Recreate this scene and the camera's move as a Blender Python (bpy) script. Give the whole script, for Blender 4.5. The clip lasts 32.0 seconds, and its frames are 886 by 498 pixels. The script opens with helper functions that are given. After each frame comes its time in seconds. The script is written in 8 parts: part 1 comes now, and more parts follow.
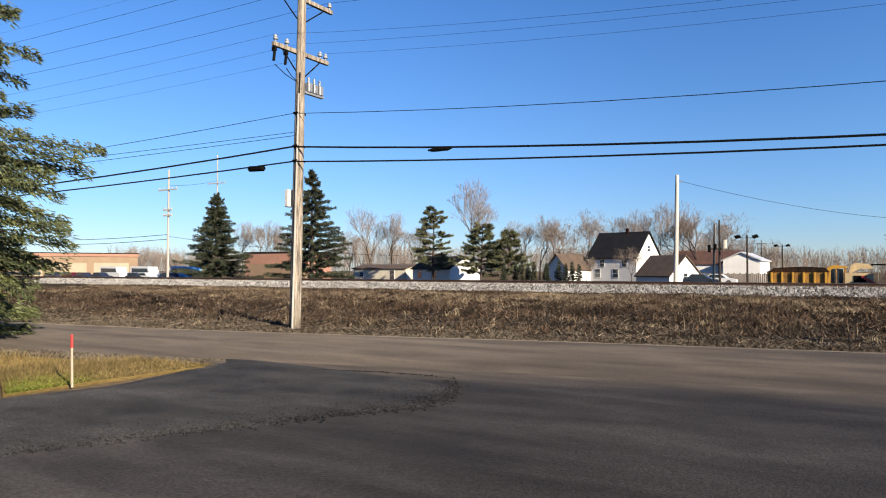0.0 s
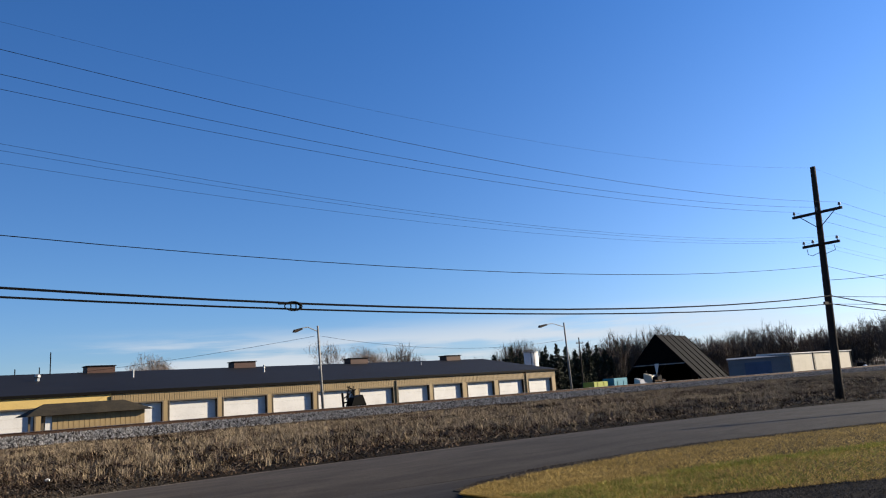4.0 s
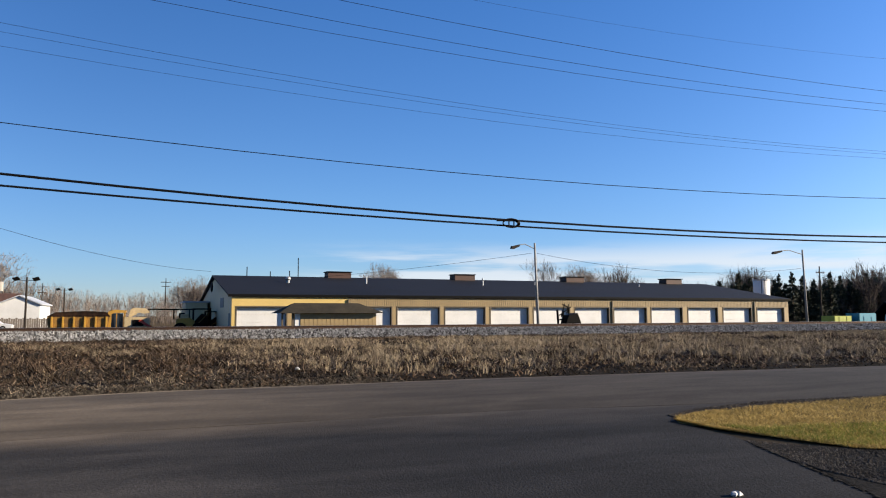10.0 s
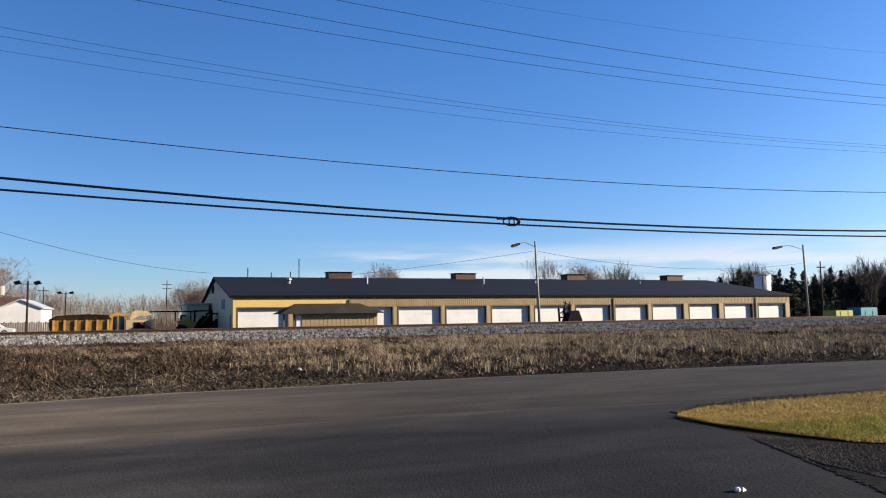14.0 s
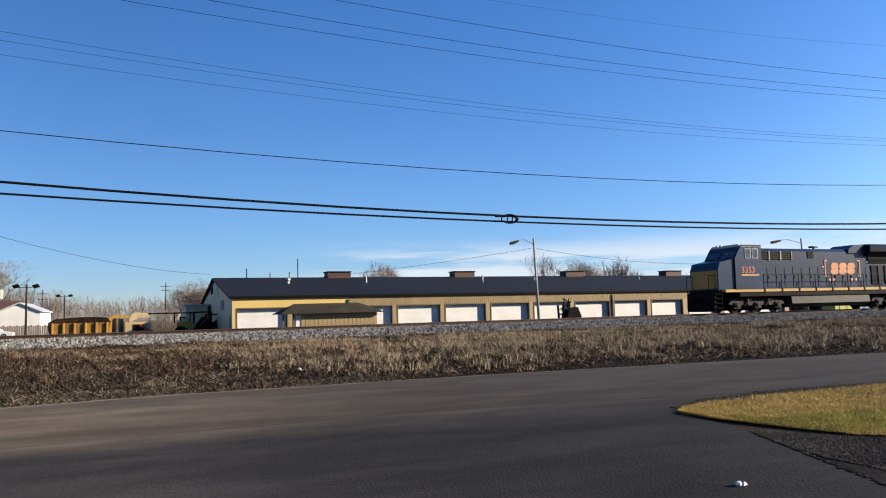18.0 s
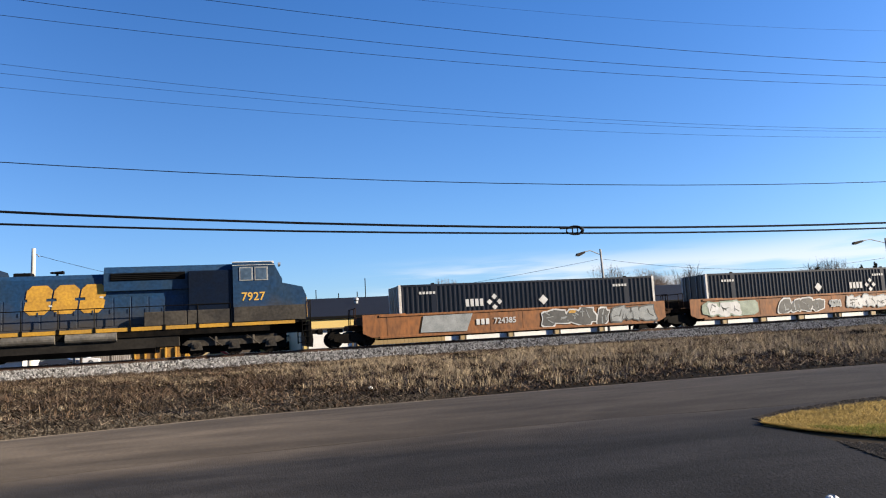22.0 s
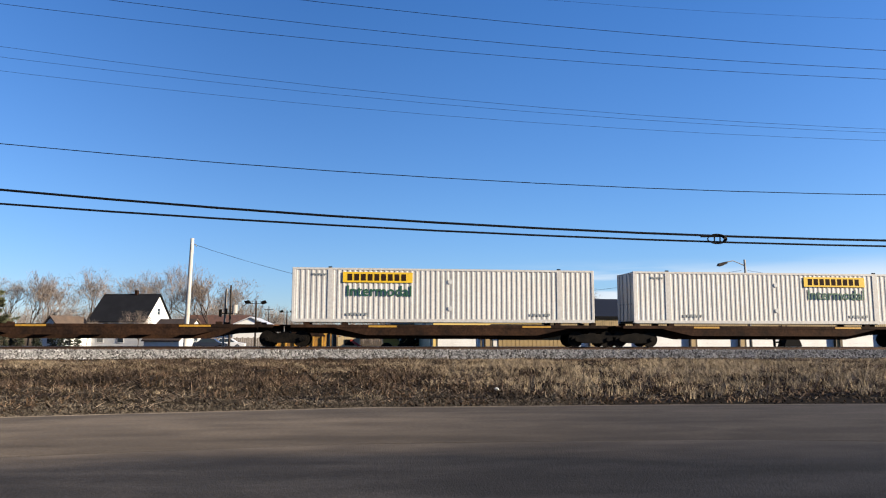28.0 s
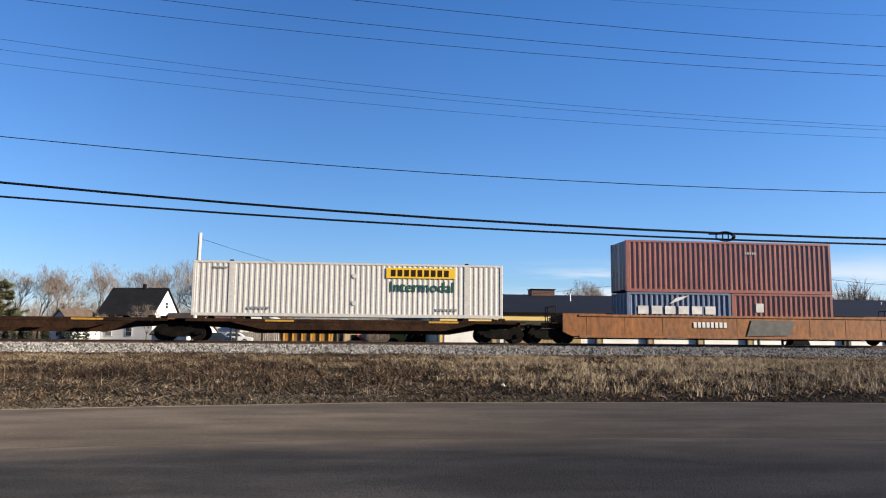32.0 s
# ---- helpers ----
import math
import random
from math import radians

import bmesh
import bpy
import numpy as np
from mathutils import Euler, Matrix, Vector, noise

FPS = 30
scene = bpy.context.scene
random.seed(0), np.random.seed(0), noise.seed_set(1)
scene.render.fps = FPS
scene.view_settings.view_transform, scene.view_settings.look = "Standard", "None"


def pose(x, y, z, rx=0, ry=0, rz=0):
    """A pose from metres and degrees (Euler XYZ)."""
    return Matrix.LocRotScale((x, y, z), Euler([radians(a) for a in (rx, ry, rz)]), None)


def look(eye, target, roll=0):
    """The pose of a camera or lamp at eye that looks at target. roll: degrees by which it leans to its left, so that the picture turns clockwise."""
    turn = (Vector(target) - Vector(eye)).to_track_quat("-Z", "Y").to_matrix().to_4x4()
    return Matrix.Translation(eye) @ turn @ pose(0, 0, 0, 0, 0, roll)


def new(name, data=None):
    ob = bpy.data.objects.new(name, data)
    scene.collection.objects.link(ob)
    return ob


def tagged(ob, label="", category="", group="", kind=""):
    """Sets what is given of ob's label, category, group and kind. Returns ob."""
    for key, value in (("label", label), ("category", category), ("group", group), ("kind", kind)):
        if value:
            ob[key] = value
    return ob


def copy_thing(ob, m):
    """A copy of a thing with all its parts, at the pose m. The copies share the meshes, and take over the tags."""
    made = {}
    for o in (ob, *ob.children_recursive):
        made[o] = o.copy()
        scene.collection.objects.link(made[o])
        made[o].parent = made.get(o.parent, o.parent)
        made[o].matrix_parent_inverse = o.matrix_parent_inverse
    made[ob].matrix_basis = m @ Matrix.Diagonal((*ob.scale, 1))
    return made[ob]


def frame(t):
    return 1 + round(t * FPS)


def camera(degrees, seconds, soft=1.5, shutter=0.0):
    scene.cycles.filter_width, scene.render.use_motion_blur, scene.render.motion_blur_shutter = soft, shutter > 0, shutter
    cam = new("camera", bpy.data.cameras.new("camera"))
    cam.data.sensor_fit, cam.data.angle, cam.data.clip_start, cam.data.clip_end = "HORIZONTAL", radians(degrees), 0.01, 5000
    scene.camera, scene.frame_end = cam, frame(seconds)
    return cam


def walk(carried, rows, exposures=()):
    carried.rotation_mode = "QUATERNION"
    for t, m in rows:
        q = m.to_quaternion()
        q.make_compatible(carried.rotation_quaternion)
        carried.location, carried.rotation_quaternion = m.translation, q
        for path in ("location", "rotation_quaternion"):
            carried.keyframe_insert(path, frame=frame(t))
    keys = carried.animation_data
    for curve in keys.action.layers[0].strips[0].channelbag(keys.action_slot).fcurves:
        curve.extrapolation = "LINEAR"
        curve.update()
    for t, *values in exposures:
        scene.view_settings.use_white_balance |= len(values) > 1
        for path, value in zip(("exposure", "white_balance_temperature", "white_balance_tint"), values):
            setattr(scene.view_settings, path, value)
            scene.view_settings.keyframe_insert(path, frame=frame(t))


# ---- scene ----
cam = camera(62.85, 32.0, soft=1.1)
# the camera stands at one spot, 1.7 m over the car park, and is turned by hand: seconds, tilt, lean, heading
EYE = (0.0, 0.0, 1.7)
TURNS = (
    (0, 91.73, -0.09, 30.98),
    (0.5, 91.47, 0.40, 30.43),
    (1, 91.29, 0.07, 30.76),
    (1.5, 91.48, 0.35, 30.59),
    (2, 91.43, 0.44, 30.36),
    (2.5, 91.41, 0.04, 30.32),
    (3, 97.06, -2.80, 19.86),
    (3.1, 99.15, -2.17, 14.28),
    (3.2, 99.90, -1.00, 3.50),
    (3.3, 100.40, 1.20, -7.50),
    (3.4, 100.80, 3.20, -18.00),
    (3.5, 100.85, 4.42, -25.04),
    (5.5, 100.93, 3.99, -48.47),
    (6, 99.74, 6.94, -47.38),
    (6.5, 99.68, 8.87, -40.86),
    (6.9, 98.85, 6.83, -36.74),
    (7, 98.29, 5.70, -33.25),
    (7.3, 96.05, 0.43, -21.80),
    (7.5, 95.99, 0.22, -21.86),
    (8, 95.70, -0.45, -21.88),
    (8.5, 95.49, -0.91, -21.83),
    (9, 95.32, -1.28, -21.78),
    (9.5, 95.22, -1.37, -21.78),
    (10, 95.20, 0.15, -21.63),
    (10.5, 95.21, 1.01, -21.62),
    (11, 95.25, 0.96, -21.59),
    (11.5, 95.22, 0.84, -21.61),
    (12, 95.20, 0.83, -21.60),
    (12.5, 95.17, 0.81, -21.66),
    (13, 95.14, 0.82, -21.60),
    (13.5, 95.17, 0.79, -21.58),
    (14, 95.13, 0.80, -21.53),
    (14.5, 95.11, 0.82, -21.55),
    (16.5, 95.05, 1.09, -21.66),
    (17, 95.02, 1.18, -21.69),
    (17.5, 94.93, 1.23, -21.72),
    (18, 94.99, 1.52, -21.58),
    (18.5, 95.19, 1.98, -20.54),
    (19, 95.70, 2.84, -17.90),
    (19.5, 95.80, 3.12, -17.11),
    (20, 95.89, 3.27, -16.44),
    (20.5, 96.02, 3.19, -16.48),
    (21, 96.17, 3.24, -16.46),
    (21.5, 96.26, 3.19, -16.45),
    (22, 96.44, 3.22, -16.25),
    (22.5, 96.59, 3.18, -15.73),
    (23, 96.68, 3.23, -15.37),
    (23.5, 96.82, 3.18, -14.58),
    (24, 96.79, 2.68, -13.48),
    (24.5, 96.68, 2.05, -12.36),
    (25, 96.52, 1.74, -10.75),
    (25.5, 96.51, 1.36, -8.75),
    (27.5, 96.83, 0.27, -6.64),
    (28, 96.85, -0.13, -6.21),
    (28.5, 96.92, -0.07, -6.08),
    (29, 96.46, 0.36, -5.86),
    (29.5, 96.46, 0.23, -5.71),
    (30, 96.46, 0.27, -5.50),
    (30.5, 96.59, -0.14, -5.41),
    (31, 96.60, -0.16, -5.34),
    (31.5, 96.58, -0.04, -5.41),
    (32, 96.52, -0.54, -5.69),
)
walk(cam, [(t, pose(*EYE, rx, ry, rz)) for t, rx, ry, rz in TURNS],
     exposures=[(0.0, 1.52), (2.6, 1.50), (3.5, 1.35), (5.5, 1.0), (6.5, 1.0), (7.5, 1.36), (10.0, 1.44), (18.0, 1.48), (19.0, 1.45), (20.0, 1.64), (25.5, 1.66), (28.0, 1.55), (32.0, 1.55)])

# ---- light: a low winter sun from the far end of the line, and a clear sky ----
SUN_EL, SUN_AZ = radians(21.0), math.atan2(0.92, -0.40)
world = bpy.data.worlds.new("sky")
scene.world = world
world.use_nodes = True
wn = world.node_tree
for n in list(wn.nodes):
    wn.nodes.remove(n)
sky = wn.nodes.new("ShaderNodeTexSky")
sky.sky_type = "NISHITA"
sky.sun_disc = False
sky.sun_elevation, sky.sun_rotation = SUN_EL, SUN_AZ
sky.altitude, sky.air_density, sky.dust_density, sky.ozone_density = 200.0, 1.0, 0.1, 5.0
bg = wn.nodes.new("ShaderNodeBackground")
bg.inputs["Strength"].default_value = 0.055
wout = wn.nodes.new("ShaderNodeOutputWorld")
tint = wn.nodes.new("ShaderNodeMix")
tint.data_type, tint.blend_type = "RGBA", "MULTIPLY"
tint.inputs[0].default_value = 1.0
wn.links.new(sky.outputs["Color"], tint.inputs[6])
# a low bank of thin cloud over the far end of the line
tc = wn.nodes.new("ShaderNodeTexCoord")
sep = wn.nodes.new("ShaderNodeSeparateXYZ")
wn.links.new(tc.outputs["Generated"], sep.inputs[0])
# deeper blue overhead than near the horizon; darkest a quarter turn from the sun, hazier towards it
hue = wn.nodes.new("ShaderNodeValToRGB")
hue.color_ramp.elements.new(0.16).color = (0.70, 0.94, 1.20, 1)
for e, (p, c) in zip(hue.color_ramp.elements, ((0.0, (0.80, 0.86, 1.09, 1)), (0.16, (0.75, 0.94, 1.19, 1)), (0.5, (0.54, 0.94, 1.36, 1)))):
    e.position, e.color = p, c
wn.links.new(sep.outputs["Z"], hue.inputs["Fac"])
turn = wn.nodes.new("ShaderNodeMapRange")
turn.inputs["From Min"].default_value, turn.inputs["From Max"].default_value = -1.0, 1.0
wn.links.new(sep.outputs["X"], turn.inputs["Value"])
side = wn.nodes.new("ShaderNodeValToRGB")
side.color_ramp.interpolation = "B_SPLINE"
AROUND = ((0.0, (0.90, 0.88, 0.85)), (0.2, (0.88, 0.85, 0.82)), (0.36, (0.82, 0.79, 0.77)), (0.46, (0.82, 0.81, 0.79)), (0.56, (0.95, 0.94, 0.91)),
          (0.66, (1.0, 1.0, 0.98)), (0.76, (1.02, 1.01, 0.99)), (0.88, (1.17, 1.07, 1.03)), (1.0, (1.9, 1.45, 1.28)))
while len(side.color_ramp.elements) < len(AROUND):
    side.color_ramp.elements.new(0.5)
for e, (p, c) in zip(side.color_ramp.elements, AROUND):
    e.position, e.color = p, (*(v / 2.5 for v in c), 1)
wn.links.new(turn.outputs["Result"], side.inputs["Fac"])
deep = wn.nodes.new("ShaderNodeVectorMath")
deep.operation = "MULTIPLY"
wn.links.new(hue.outputs["Color"], deep.inputs[0])
wn.links.new(side.outputs["Color"], deep.inputs[1])
full = wn.nodes.new("ShaderNodeVectorMath")
full.operation = "SCALE"
full.inputs["Scale"].default_value = 2.5
wn.links.new(deep.outputs["Vector"], full.inputs[0])
wn.links.new(full.outputs["Vector"], tint.inputs[7])
cmap = wn.nodes.new("ShaderNodeMapping")
cmap.inputs["Scale"].default_value = (2.2, 2.2, 26.0)
wn.links.new(tc.outputs["Generated"], cmap.inputs["Vector"])
cn = wn.nodes.new("ShaderNodeTexNoise")
cn.inputs["Scale"].default_value, cn.inputs["Detail"].default_value, cn.inputs["Roughness"].default_value = 1.6, 7.0, 0.55
wn.links.new(cmap.outputs["Vector"], cn.inputs["Vector"])


def ramp_of(sock, stops):
    r = wn.nodes.new("ShaderNodeValToRGB")
    r.color_ramp.interpolation = "EASE"
    while len(r.color_ramp.elements) < len(stops):
        r.color_ramp.elements.new(0.5)
    for e, (p, v) in zip(r.color_ramp.elements, stops):
        e.position, e.color = p, (v, v, v, 1)
    wn.links.new(sock, r.inputs["Fac"])
    return r.outputs["Color"]


def times(a, b):
    m = wn.nodes.new("ShaderNodeMath")
    m.operation = "MULTIPLY"
    wn.links.new(a, m.inputs[0])
    wn.links.new(b, m.inputs[1])
    return m.outputs[0]


band = times(ramp_of(sep.outputs["Z"], ((0.0, 0.55), (0.03, 0.9), (0.065, 0.75), (0.105, 0.0))),
             ramp_of(sep.outputs["X"], ((0.12, 0.0), (0.32, 1.0), (0.8, 1.0), (0.95, 0.25))))
cover = times(band, ramp_of(cn.outputs["Fac"], ((0.36, 0.0), (0.56, 1.0))))
cloudy = wn.nodes.new("ShaderNodeMix")
cloudy.data_type = "RGBA"
cloudy.inputs[7].default_value = (5.6, 5.9, 6.3, 1.0)
wn.links.new(cover, cloudy.inputs[0])
wn.links.new(tint.outputs[2], cloudy.inputs[6])
wn.links.new(cloudy.outputs[2], bg.inputs["Color"])
wn.links.new(bg.outputs["Background"], wout.inputs["Surface"])
sun = new("sun", bpy.data.lights.new("sun", "SUN"))
sun.data.energy, sun.data.angle, sun.data.color = 5.0, radians(0.6), (1.0, 0.86, 0.67)
sun.matrix_world = look((math.sin(SUN_AZ) * 60, math.cos(SUN_AZ) * 60, 60 * math.tan(SUN_EL)), (0, 0, 0))


# ---- materials ----
def mat(name, col, col2=None, rough=0.75, metal=0.0, scale=1.5, fine=25.0, var=0.25, bump=0.25,
        contrast=0.5, rand=0.0, island=0.0, stretch=(1, 1, 1), spec=0.4, dusty=0.0):
    """Two scales of noise over a base colour; rand varies object by object, island piece by piece."""
    m = bpy.data.materials.new(name)
    m.use_nodes = True
    nt = m.node_tree
    N, L = nt.nodes, nt.links
    p = N["Principled BSDF"]
    co = N.new("ShaderNodeTexCoord")
    mp = N.new("ShaderNodeMapping")
    mp.inputs["Scale"].default_value = stretch
    L.new(co.outputs["Object"], mp.inputs["Vector"])
    n1 = N.new("ShaderNodeTexNoise")
    n1.inputs["Scale"].default_value, n1.inputs["Detail"].default_value = scale, 6.0
    n1.inputs["Roughness"].default_value = 0.65
    n2 = N.new("ShaderNodeTexNoise")
    n2.inputs["Scale"].default_value, n2.inputs["Detail"].default_value = fine, 4.0
    for n in (n1, n2):
        L.new(mp.outputs["Vector"], n.inputs["Vector"])
    ramp = N.new("ShaderNodeValToRGB")
    ramp.color_ramp.elements[0].position = 0.5 - 0.25 * contrast
    ramp.color_ramp.elements[1].position = 0.5 + 0.25 * contrast
    c2 = col2 or tuple(c * (1 - var) for c in col)
    ramp.color_ramp.elements[0].color = (*c2, 1)
    ramp.color_ramp.elements[1].color = (*col, 1)
    L.new(n1.outputs["Fac"], ramp.inputs["Fac"])
    mx = N.new("ShaderNodeMix")
    mx.data_type, mx.blend_type = "RGBA", "MULTIPLY"
    mx.inputs[0].default_value = 1.0
    r2 = N.new("ShaderNodeMapRange")
    r2.inputs["From Min"].default_value, r2.inputs["From Max"].default_value = 0.3, 0.7
    r2.inputs["To Min"].default_value, r2.inputs["To Max"].default_value = 1 - var, 1 + var * 0.6
    L.new(n2.outputs["Fac"], r2.inputs["Value"])
    L.new(ramp.outputs["Color"], mx.inputs[6])
    L.new(r2.outputs["Result"], mx.inputs[7])
    last = mx.outputs[2]
    if rand or island:
        src = N.new("ShaderNodeObjectInfo") if rand else N.new("ShaderNodeNewGeometry")
        k = rand or island
        r3 = N.new("ShaderNodeMapRange")
        r3.inputs["To Min"].default_value, r3.inputs["To Max"].default_value = 1 - k, 1 + k
        L.new(src.outputs["Random" if rand else "Random Per Island"], r3.inputs["Value"])
        m3 = N.new("ShaderNodeMix")
        m3.data_type, m3.blend_type = "RGBA", "MULTIPLY"
        m3.inputs[0].default_value = 1.0
        L.new(last, m3.inputs[6])
        L.new(r3.outputs["Result"], m3.inputs[7])
        last = m3.outputs[2]
    L.new(last, p.inputs["Base Color"])
    p.inputs["Roughness"].default_value, p.inputs["Metallic"].default_value = rough, metal
    p.inputs["Specular IOR Level"].default_value = spec
    p.inputs["Diffuse Roughness"].default_value = dusty
    if bump:
        b = N.new("ShaderNodeBump")
        b.inputs["Strength"].default_value, b.inputs["Distance"].default_value = bump, 0.02
        L.new(n2.outputs["Fac"], b.inputs["Height"])
        L.new(b.outputs["Normal"], p.inputs["Normal"])
    return m


def glass_mat(name, col=(0.02, 0.03, 0.04)):
    m = mat(name, col, rough=0.06, var=0.05, bump=0.0, spec=0.8)
    return m


M = {}
M["asphalt"] = mat("old_asphalt", (0.05958, 0.04922, 0.03928), (0.04432, 0.03719, 0.03046), 0.93, scale=0.3, fine=45, var=0.3, bump=0.45, stretch=(0.5, 0.9, 1), spec=0.12, dusty=1.0)
M["lot"] = mat("dark_asphalt", (0.02356, 0.02168, 0.02137), (0.01297, 0.01247, 0.01285), 0.92, scale=0.32, fine=40, var=0.4, bump=0.55, contrast=0.8, stretch=(1, 0.75, 1), spec=0.12, dusty=1.0)


def smears(m, low, high, turn, stretch, fine=95.0, grit=0.2):
    """Long tyre smears and a fine speckle of aggregate over a paving."""
    N, L = m.node_tree.nodes, m.node_tree.links
    p = N["Principled BSDF"]
    last = p.inputs["Base Color"].links[0].from_socket
    co = N.new("ShaderNodeTexCoord")
    for sc, st, rot, lo, hi, a, b, det in ((0.55, stretch, turn, low, high, 0.36, 0.64, 5.0), (1.6, (0.3, 1.0, 1.0), turn * 0.4, 0.74, 1.16, 0.35, 0.65, 8.0),
                                           (fine, (1, 1, 1), 0.0, 1 - grit, 1 + grit, 0.3, 0.7, 2.0)):
        mp = N.new("ShaderNodeMapping")
        mp.inputs["Scale"].default_value = st
        mp.inputs["Rotation"].default_value = (0, 0, radians(rot))
        L.new(co.outputs["Object"], mp.inputs["Vector"])
        nz = N.new("ShaderNodeTexNoise")
        nz.inputs["Scale"].default_value, nz.inputs["Detail"].default_value, nz.inputs["Distortion"].default_value = sc, det, 0.6
        L.new(mp.outputs["Vector"], nz.inputs["Vector"])
        r = N.new("ShaderNodeMapRange")
        r.inputs["From Min"].default_value, r.inputs["From Max"].default_value = a, b
        r.inputs["To Min"].default_value, r.inputs["To Max"].default_value = lo, hi
        L.new(nz.outputs["Fac"], r.inputs["Value"])
        mx = N.new("ShaderNodeMix")
        mx.data_type, mx.blend_type = "RGBA", "MULTIPLY"
        mx.inputs[0].default_value = 1.0
        L.new(last, mx.inputs[6])
        L.new(r.outputs["Result"], mx.inputs[7])
        last = mx.outputs[2]
    L.new(last, p.inputs["Base Color"])


def blend_to_road(m):
    """The car park's dark asphalt passes into the paler road along an uneven seam."""
    N, L = m.node_tree.nodes, m.node_tree.links
    p = N["Principled BSDF"]
    old = p.inputs["Base Color"].links[0].from_socket
    co = N.new("ShaderNodeTexCoord")
    sp = N.new("ShaderNodeSeparateXYZ")
    L.new(co.outputs["Object"], sp.inputs[0])

    def op(kind, a, b):
        n = N.new("ShaderNodeMath")
        n.operation = kind
        for i, v in enumerate((a, b)):
            if isinstance(v, (int, float)):
                n.inputs[i].default_value = v
            else:
                L.new(v, n.inputs[i])
        return n.outputs[0]

    dx = op("SUBTRACT", sp.outputs["X"], 2.0)
    seam = op("ADD", sp.outputs["Y"], op("MULTIPLY", op("MULTIPLY", dx, dx), 0.0135))
    nz = N.new("ShaderNodeTexNoise")
    nz.inputs["Scale"].default_value, nz.inputs["Detail"].default_value = 0.35, 7.0
    mp = N.new("ShaderNodeMapping")
    mp.inputs["Scale"].default_value = (0.5, 1.6, 1)
    L.new(co.outputs["Object"], mp.inputs["Vector"])
    L.new(mp.outputs["Vector"], nz.inputs["Vector"])
    seam = op("ADD", seam, op("MULTIPLY", op("SUBTRACT", nz.outputs["Fac"], 0.5), 3.0))
    mr = N.new("ShaderNodeMapRange")
    mr.inputs["From Min"].default_value, mr.inputs["From Max"].default_value = 10.2, 12.0
    L.new(seam, mr.inputs["Value"])
    mx = N.new("ShaderNodeMix")
    mx.data_type = "RGBA"
    L.new(mr.outputs["Result"], mx.inputs[0])
    L.new(old, mx.inputs[6])
    mx.inputs[7].default_value = (0.0585, 0.0485, 0.0395, 1)
    L.new(mx.outputs[2], p.inputs["Base Color"])


blend_to_road(M["lot"])
smears(M["lot"], 0.6, 1.28, 24.0, (0.34, 0.9, 1.0), 70.0, 0.38)
smears(M["asphalt"], 0.84, 1.12, 2.0, (0.06, 0.9, 1.0))
M["edge"] = mat("pale_road_edge", (0.1275, 0.105, 0.07875), (0.075, 0.0615, 0.04725), 0.95, scale=1.5, fine=18, var=0.4, bump=0.5, spec=0.1, dusty=1.0)
M["patch"] = mat("new_asphalt", (0.02643, 0.02547, 0.02525), (0.01322, 0.01322, 0.01351), 0.9, scale=0.7, fine=30, var=0.5, bump=0.9, spec=0.12, dusty=1.0)
smears(M["patch"], 0.7, 1.25, 30.0, (0.2, 0.9, 1.0), 60.0, 0.45)
M["gravel"] = mat("dark_gravel", (0.03203, 0.02711, 0.02108), (0.01318, 0.01167, 0.00979), 0.95, scale=1.2, fine=22, var=0.5, bump=0.9, dusty=1.0, spec=0.04)
M["ground"] = mat("winter_ground", (0.06128, 0.04477, 0.02592), (0.02827, 0.02238, 0.01532), 0.95, scale=0.22, fine=6, var=0.35, bump=0.6, dusty=1.0, spec=0.04)
M["verge"] = mat("verge_soil", (0.02114, 0.01608, 0.01011), (0.009188, 0.006888, 0.004413), 0.95, scale=0.7, fine=8, var=0.45, bump=0.8, contrast=0.9, dusty=1.0, spec=0.04)
M["lawn"] = mat("lawn_soil", (0.1094, 0.07658, 0.02734), (0.0729, 0.05285, 0.01822), 0.95, scale=0.6, fine=14, var=0.35, bump=0.6, dusty=1.0, spec=0.04)
M["ballast"] = mat("ballast", (0.0588, 0.05143, 0.04262), (0.0294, 0.02587, 0.02175), 0.92, scale=1.6, fine=10, var=0.45, bump=0.9, dusty=1.0, spec=0.04)
M["stone"] = mat("ballast_stone", (0.1866, 0.1799, 0.1698), (0.112, 0.1089, 0.1042), 0.9, scale=3, fine=20, var=0.2, island=0.95, dusty=1.0, spec=0.1)
M["grit"] = mat("dark_loose_grit", (0.104, 0.08735, 0.06862), (0.05407, 0.04576, 0.03742), 0.95, scale=1.0, fine=18, var=0.3, island=0.6, dusty=1.0, spec=0.04)
M["lampgrey"] = mat("dull_lamp_steel", (0.24, 0.235, 0.22), (0.17, 0.165, 0.155), 0.7, scale=2, fine=9, var=0.2, bump=0.05, spec=0.2)
M["debris"] = mat("brown_gravel", (0.07146, 0.05993, 0.04523), (0.04204, 0.03469, 0.02628), 0.95, scale=1.0, fine=18, var=0.3, island=0.6, dusty=1.0, spec=0.04)
M["rail"] = mat("rail_steel", (0.065, 0.0375, 0.025), (0.045, 0.0275, 0.02), 0.7, 0.3, scale=2, fine=30, spec=0.15)
M["railtop"] = mat("rail_head", (0.429, 0.4212, 0.4056), rough=0.28, metal=1.0, var=0.1, bump=0.05)
M["tie"] = mat("sleeper_wood", (0.045, 0.036, 0.03), rough=0.9, rand=0.0, fine=30)
M["pole"] = mat("weathered_pole", (0.30, 0.255, 0.20), (0.075, 0.062, 0.05), 0.88, scale=3.2, fine=22, var=0.35, bump=0.8, stretch=(4, 4, 0.35))
